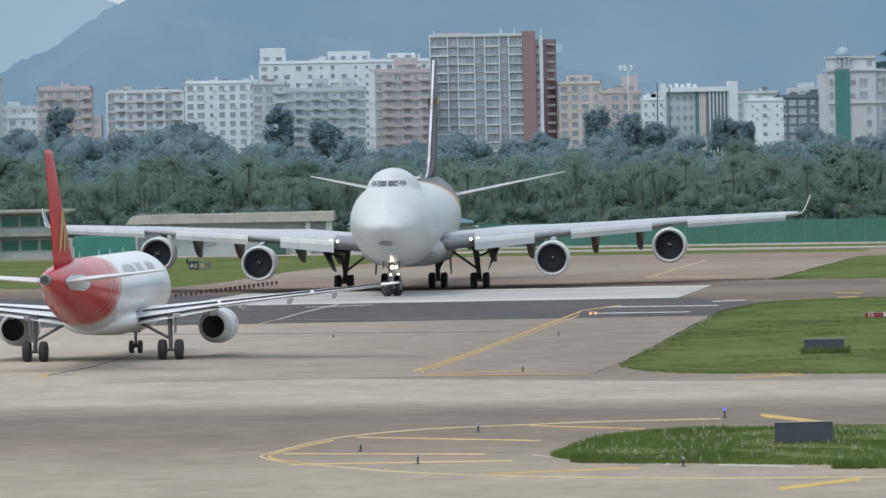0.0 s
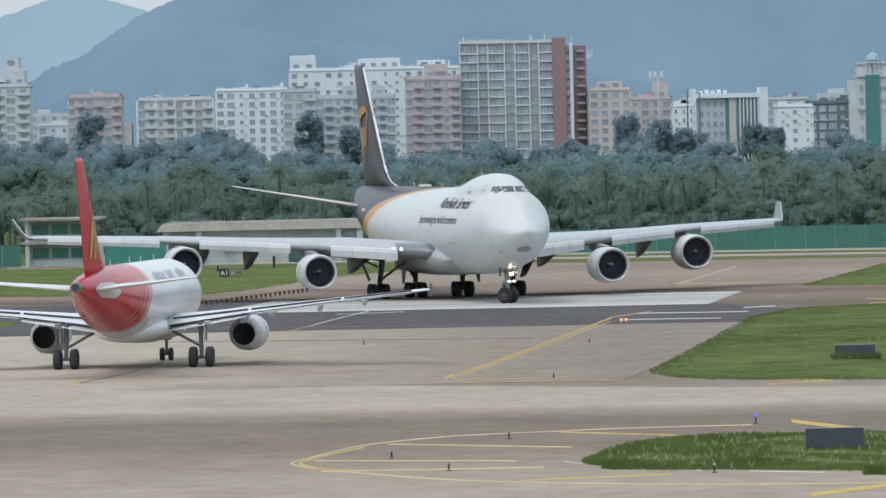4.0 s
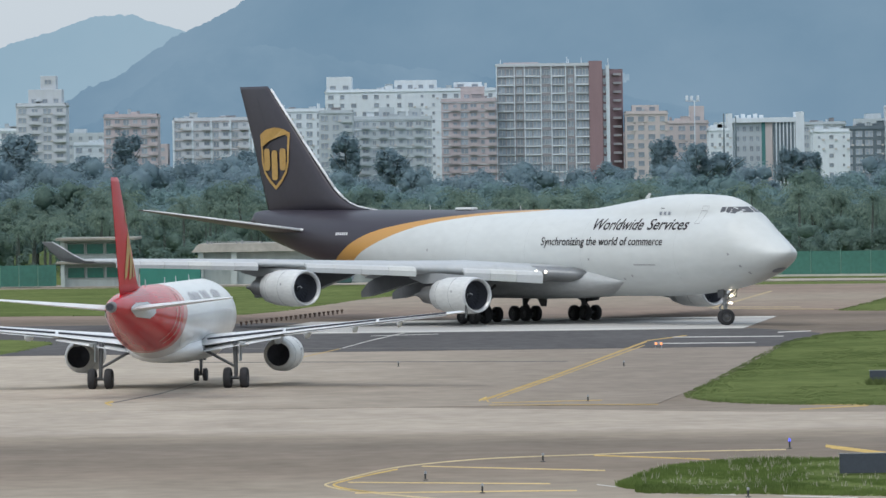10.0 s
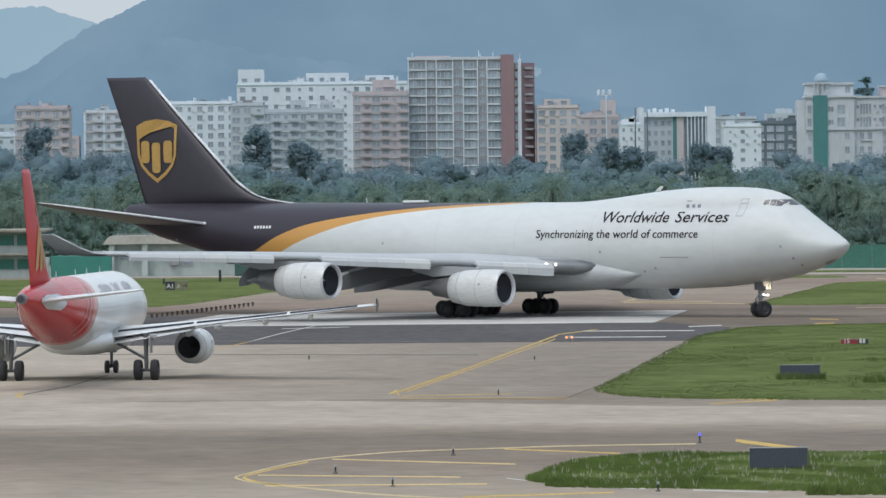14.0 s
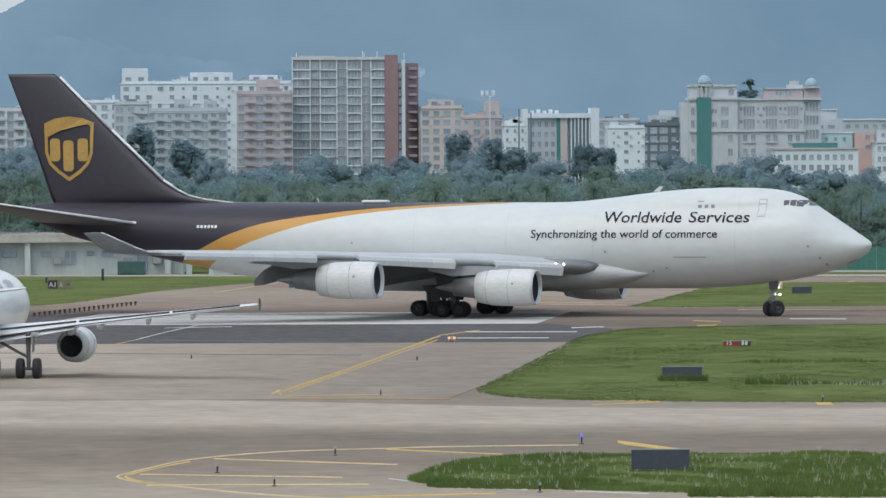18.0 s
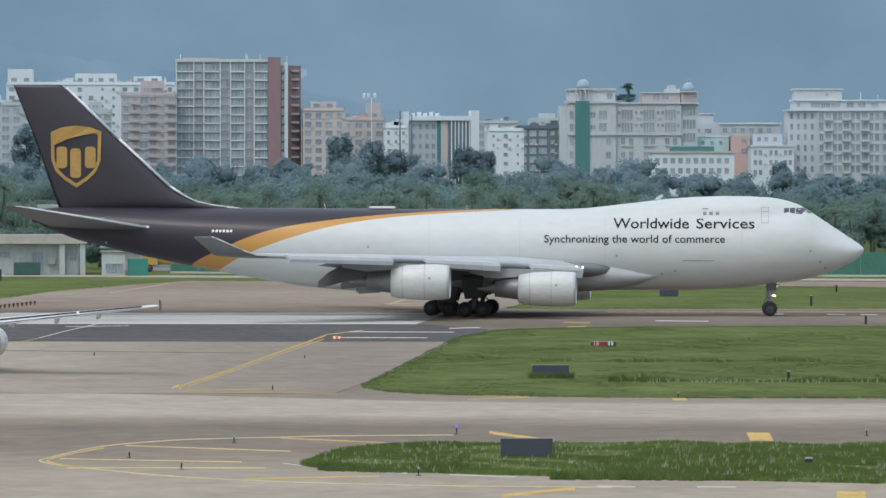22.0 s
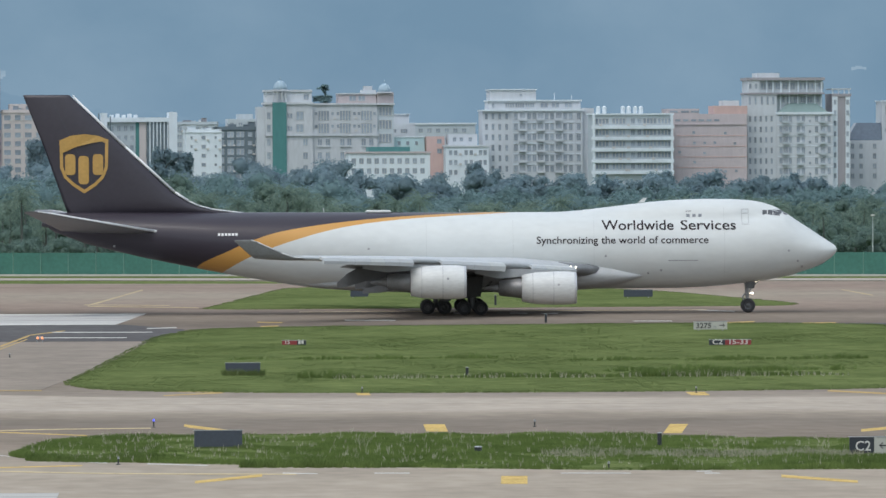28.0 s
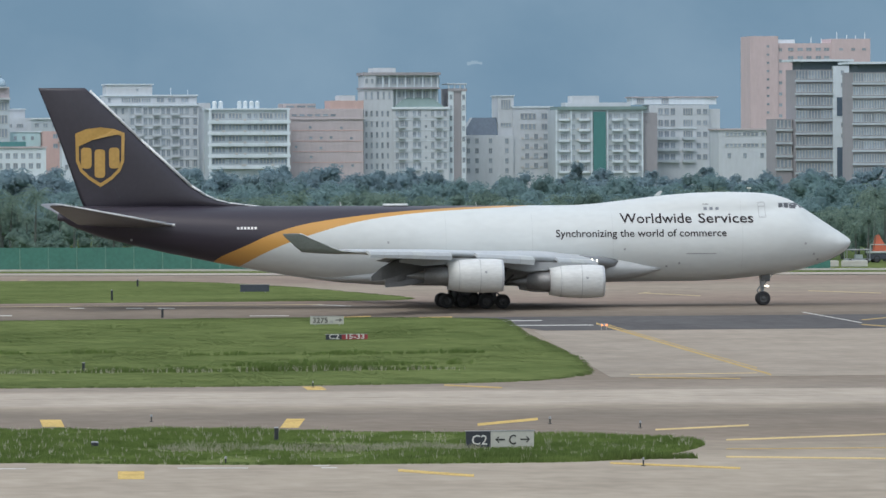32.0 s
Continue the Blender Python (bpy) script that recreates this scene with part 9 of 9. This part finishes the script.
def blue_shed():
    ob = empty("blue_roof_shed", pose(0, 0, 0), "white shed with a blue sheet roof behind the fence", "shed")
    bm = bmesh.new()
    box(bm, -8.9, 4.6, 734, 744, 0, 2.75)
    part("wall", bm, W_SHADEWALL, ob)
    bm = bmesh.new()
    skin(bm, [[(x, y0, 2.75), (x, y1, z), (x, y2, z), (x, y3, 2.75), (x, y3, 2.6), (x, y0, 2.6)] for x, y0, y1, y2, y3, z in ((-9.3, 733.4, 733.8, 744.2, 744.6, 2.8), (-6.0, 733.4, 738.8, 739.2, 744.6, 3.6), (1.6, 733.4, 738.8, 739.2, 744.6, 3.6), (5.0, 733.4, 733.8, 744.2, 744.6, 2.8))])
    bmesh.ops.recalc_face_normals(bm, faces=bm.faces[:])
    part("roof", bm, M_BLUEROOF, ob, "blue sheet-metal roof")
    bm = bmesh.new()
    box(bm, 4.6, 10.7, 735, 742, 0, 2.1)
    box(bm, 4.5, 10.9, 734.8, 742.2, 2.1, 2.25)
    part("annex", bm, W_SHADEWALL, ob, "low pale annex")
    for x in (-7.2, -3.5, 0.2, 3.2):
        q = new("window", SHEDWIN)
        q.parent = ob
        q.location, q.scale = (x, 733.95, 1.8), (1.4, 1, 0.8)


blue_shed()


def small_house():
    ob = empty("gate_house", pose(-7.4, 700, 0), "small white gate house with a flat roof", "hut")
    bm = bmesh.new()
    box(bm, -1.3, 1.3, 0, 3, 0, 2.6, bevel=0.03)
    part("wall", bm, M_SHED, ob)
    bm = bmesh.new()
    box(bm, -1.5, 1.5, -0.2, 3.2, 2.6, 2.8, bevel=0.03)
    part("roof", bm, M_FASCIA, ob)
    for x in (-0.6, 0.15, 0.8):
        q = new("window", SHEDWIN)
        q.parent = ob
        q.location, q.scale = (x, -0.03, 0.9), (0.55, 1, 0.9)
    bm = bmesh.new()
    box(bm, 1.6, 3.9, 0.5, 1.0, 0, 1.95, bevel=0.03)
    tagged(link("green_gate", bm, M_GREENBOX), "green sheet-metal gate beside the hut", "gate").matrix_world = pose(-7.4, 700, 0)


small_house()


# ---- parked service vehicles ----
M_TRUCK = mat("yellow_truck_paint", (0.5, 0.31, 0.06), 0.45, vary=0.12)
M_CARTGREY = mat("grey_cart_paint", (0.25, 0.27, 0.3), 0.5, vary=0.15)
M_ORANGE = mat("orange_load_cover", (0.48, 0.12, 0.06), 0.7, vary=0.2, scale=1.5)
SMALLWHEEL = wheel_mesh("wheel", 0.48, 0.3)


def truck(x, y, turn):
    ob = empty("yellow_truck", pose(x, y, 0, 0, 0, turn), "yellow tank truck parked behind the green fence", "truck")
    bm = bmesh.new()
    box(bm, -3.4, 3.2, -1.1, 1.1, 0.55, 0.85, bevel=0.04)
    part("chassis", bm, M_CARTGREY, ob)
    bm = bmesh.new()
    lathe(bm, [(-3.3, 0.4), (-3.2, 0.72), (1.2, 0.72), (1.3, 0.4)], 0, 1.45, 20, cap0=True, cap1=True)
    part("tank", bm, M_TRUCK, ob, "yellow tank", True)
    bm = bmesh.new()
    skin(bm, [[(a, -1.1, 0.7), (a, 1.1, 0.7), (a, 1.1, h), (a, -1.1, h)] for a, h in ((1.45, 2.2), (2.7, 2.2), (3.2, 1.5), (3.3, 1.35))])
    bmesh.ops.recalc_face_normals(bm, faces=bm.faces[:])
    part("cab", bm, M_TRUCK, ob, "yellow cab")
    bm = bmesh.new()
    box(bm, 1.7, 2.5, -1.13, -1.1, 1.5, 2.05)
    part("cab_window", bm, M_GLASSDARK, ob, "dark cab window")
    for wx in (-2.4, -1.2, 2.3):
        for wy in (-0.95, 0.95):
            w = new("wheel", SMALLWHEEL)
            w.parent = ob
            w.location = (wx, wy, 0.48)


truck(-1.2, 726, 180)


def cart(x, y):
    ob = empty("baggage_cart", pose(x, y, 0), "grey canopied baggage cart parked on the far grass", "cart")
    bm = bmesh.new()
    box(bm, -1.5, 1.5, -0.8, 0.8, 0.35, 0.6, bevel=0.03)
    part("bed", bm, M_CARTGREY, ob)
    for px in (-1.4, 1.4):
        for py in (-0.7, 0.7):
            bm = bmesh.new()
            rod(bm, (px, py, 0.6), (px, py, 1.6), 0.05)
            part("post", bm, M_CARTGREY, ob)
    bm = bmesh.new()
    box(bm, -1.7, 1.7, -0.95, 0.95, 1.6, 1.75, bevel=0.04)
    part("canopy", bm, M_LEG, ob, "pale canopy")
    for wx in (-1.0, 1.0):
        for wy in (-0.7, 0.7):
            w = new("wheel", SMALLWHEEL)
            w.parent = ob
            w.location, w.scale = (wx, wy, 0.3), (0.62, 0.8, 0.62)
    bm = bmesh.new()
    box(bm, -0.3, 0.6, -0.4, 0.4, 0.6, 1.1, bevel=0.06)
    part("crate", bm, M_SHED, ob, "pale crate")


cart(161.5, 712)


def flatbed(x, y):
    ob = empty("flatbed_truck", pose(x, y, 0), "dark flatbed truck carrying an orange-covered load", "truck")
    bm = bmesh.new()
    box(bm, -2.2, 4.0, -1.1, 1.1, 0.4, 1.15, bevel=0.05)
    part("body", bm, M_BOARDBACK, ob)
    bm = bmesh.new()
    box(bm, -2.3, 4.1, -1.2, 1.2, 1.15, 1.4, bevel=0.05)
    part("deck", bm, M_SHED, ob, "pale deck edge")
    bm = bmesh.new()
    skin(bm, [[(-1.6, -0.7, 1.4), (0.2, -0.7, 1.4), (0.2, 0.7, 1.4), (-1.6, 0.7, 1.4)], [(-1.5, -0.6, 2.3), (-0.3, -0.6, 2.2), (-0.3, 0.6, 2.2), (-1.5, 0.6, 2.3)], [(-1.4, -0.4, 3.0), (-0.7, -0.4, 2.9), (-0.7, 0.4, 2.9), (-1.4, 0.4, 3.0)], [(-1.25, -0.2, 3.4), (-0.95, -0.2, 3.4), (-0.95, 0.2, 3.4), (-1.25, 0.2, 3.4)]])
    bmesh.ops.recalc_face_normals(bm, faces=bm.faces[:])
    part("load", bm, M_ORANGE, ob, "orange covered load")
    bm = bmesh.new()
    rod(bm, (-2.2, -1.1, 1.4), (-2.2, -1.1, 2.2), 0.06)
    rod(bm, (-2.2, -1.1, 2.2), (0.4, -1.1, 2.2), 0.06)
    rod(bm, (0.4, -1.1, 1.4), (0.4, -1.1, 2.2), 0.06)
    part("rail", bm, M_SHED, ob, "white rail")
    for wx in (-1.4, 2.8):
        for wy in (-0.95, 0.95):
            w = new("wheel", SMALLWHEEL)
            w.parent = ob
            w.location = (wx, wy, 0.48)


flatbed(166.4, 718)


def lamp_post(x, y, tall):
    ob = empty("lamp_post", pose(x, y, 0), "thin white lamp post behind the fence", "lamp", "lamp posts")
    bm = bmesh.new()
    rod(bm, (0, 0, -0.1), (0, 0, tall), 0.09, 0.05, 8)
    part("pole", bm, M_SHED, ob)
    bm = bmesh.new()
    box(bm, -0.25, 0.25, -0.15, 0.15, tall, tall + 0.18, bevel=0.04)
    part("lamp_head", bm, M_PAPER, ob)


lamp_post(150.3, 722, 9.0)
lamp_post(119.0, 726, 6.5)


# ---- movement ----
# seconds, place of the nose wheels, heading
TAXI = (
    (0, -2.99, 501.05, -3.52),
    (0.5, -2.36, 500.07, -2.25),
    (1, -1.75, 499.11, -0.79),
    (1.5, -1.10, 498.17, 0.88),
    (2, -0.35, 497.26, 2.73),
    (2.5, 0.48, 496.40, 4.73),
    (3, 1.43, 495.58, 6.85),
    (3.5, 2.46, 494.82, 9.05),
    (5.5, 6.93, 492.02, 17.97),
    (6, 8.06, 491.39, 20.17),
    (6.5, 9.20, 490.81, 22.54),
    (7, 10.33, 490.31, 24.78),
    (7.5, 11.47, 489.89, 26.89),
    (8, 12.61, 489.55, 28.91),
    (8.5, 13.77, 489.30, 31.02),
    (9, 14.94, 489.14, 33.18),
    (9.5, 16.12, 489.08, 35.34),
    (10, 17.29, 489.11, 37.51),
    (10.5, 18.45, 489.23, 39.61),
    (11, 19.62, 489.44, 41.66),
    (11.5, 20.78, 489.73, 43.75),
    (12, 21.95, 490.09, 45.83),
    (12.5, 23.14, 490.51, 47.84),
    (13, 24.34, 490.99, 49.82),
    (13.5, 25.57, 491.50, 52.03),
    (14, 26.82, 492.06, 54.27),
    (14.5, 28.08, 492.68, 56.45),
    (16.5, 33.18, 495.33, 64.73),
    (17, 34.46, 496.05, 66.83),
    (17.5, 35.77, 496.83, 68.92),
    (18, 37.09, 497.67, 70.94),
    (18.5, 38.44, 498.57, 72.90),
    (19, 39.81, 499.55, 74.80),
    (19.5, 41.24, 500.61, 76.82),
    (20, 42.70, 501.71, 78.78),
    (20.5, 44.17, 502.85, 80.56),
    (21, 45.65, 504.00, 82.03),
    (21.5, 47.03, 505.13, 83.00),
    (22, 48.41, 506.21, 83.47),
    (22.5, 50.01, 507.18, 83.77),
    (23, 51.69, 508.00, 84.11),
    (23.5, 53.32, 508.65, 84.46),
    (24, 55.07, 509.10, 84.79),
    (24.5, 57.03, 509.37, 85.06),
    (26.5, 65.82, 509.72, 85.73),
    (27, 68.35, 509.67, 85.87),
    (27.5, 71.17, 509.49, 85.99),
    (28, 74.28, 509.21, 86.10),
    (28.5, 77.65, 508.86, 86.28),
    (29, 81.28, 508.42, 86.42),
    (29.5, 85.19, 507.89, 86.49),
    (30, 89.39, 507.28, 86.55),
    (30.5, 93.88, 506.58, 86.63),
    (31, 98.63, 505.81, 86.77),
    (31.5, 103.57, 504.98, 86.97),
    (32, 108.59, 504.12, 87.18),
)


def motions():
    rows = [(t, pose(x, y, 0, 0, 0, h - 90)) for t, x, y, h in TAXI]
    walk(JET, rows)
    # the nose wheels point along their own way over the ground
    steer = []
    for i, (t, x, y, h) in enumerate(TAXI):
        k = float(np.interp(t, [18, 21], [1, 0.1]))
        a, b = TAXI[max(0, i - 2)], TAXI[min(len(TAXI) - 1, i + 2)]
        steer.append((t, pose(0, 0, 0, 0, 0, k * (math.degrees(math.atan2(b[2] - a[2], b[1] - a[1])) - (h - 90)))))
    walk(NOSE_GEAR, steer)
    # wheels roll with the way that the jet has gone
    ts, dist = [TAXI[0][0]], [0.0]
    for a, b in zip(TAXI, TAXI[1:]):
        n = max(1, int(math.hypot(b[1] - a[1], b[2] - a[2]) / 0.8) + 1)
        step = math.hypot(b[1] - a[1], b[2] - a[2]) / n
        for i in range(n):
            ts.append(a[0] + (b[0] - a[0]) * (i + 1) / n)
            dist.append(dist[-1] + step)
    for w, (x, y, z), r in ROLLING:
        walk(w, [(t, pose(x, y, z, 0, math.degrees(d / r), 0)) for t, d in zip(ts, dist)])


motions()
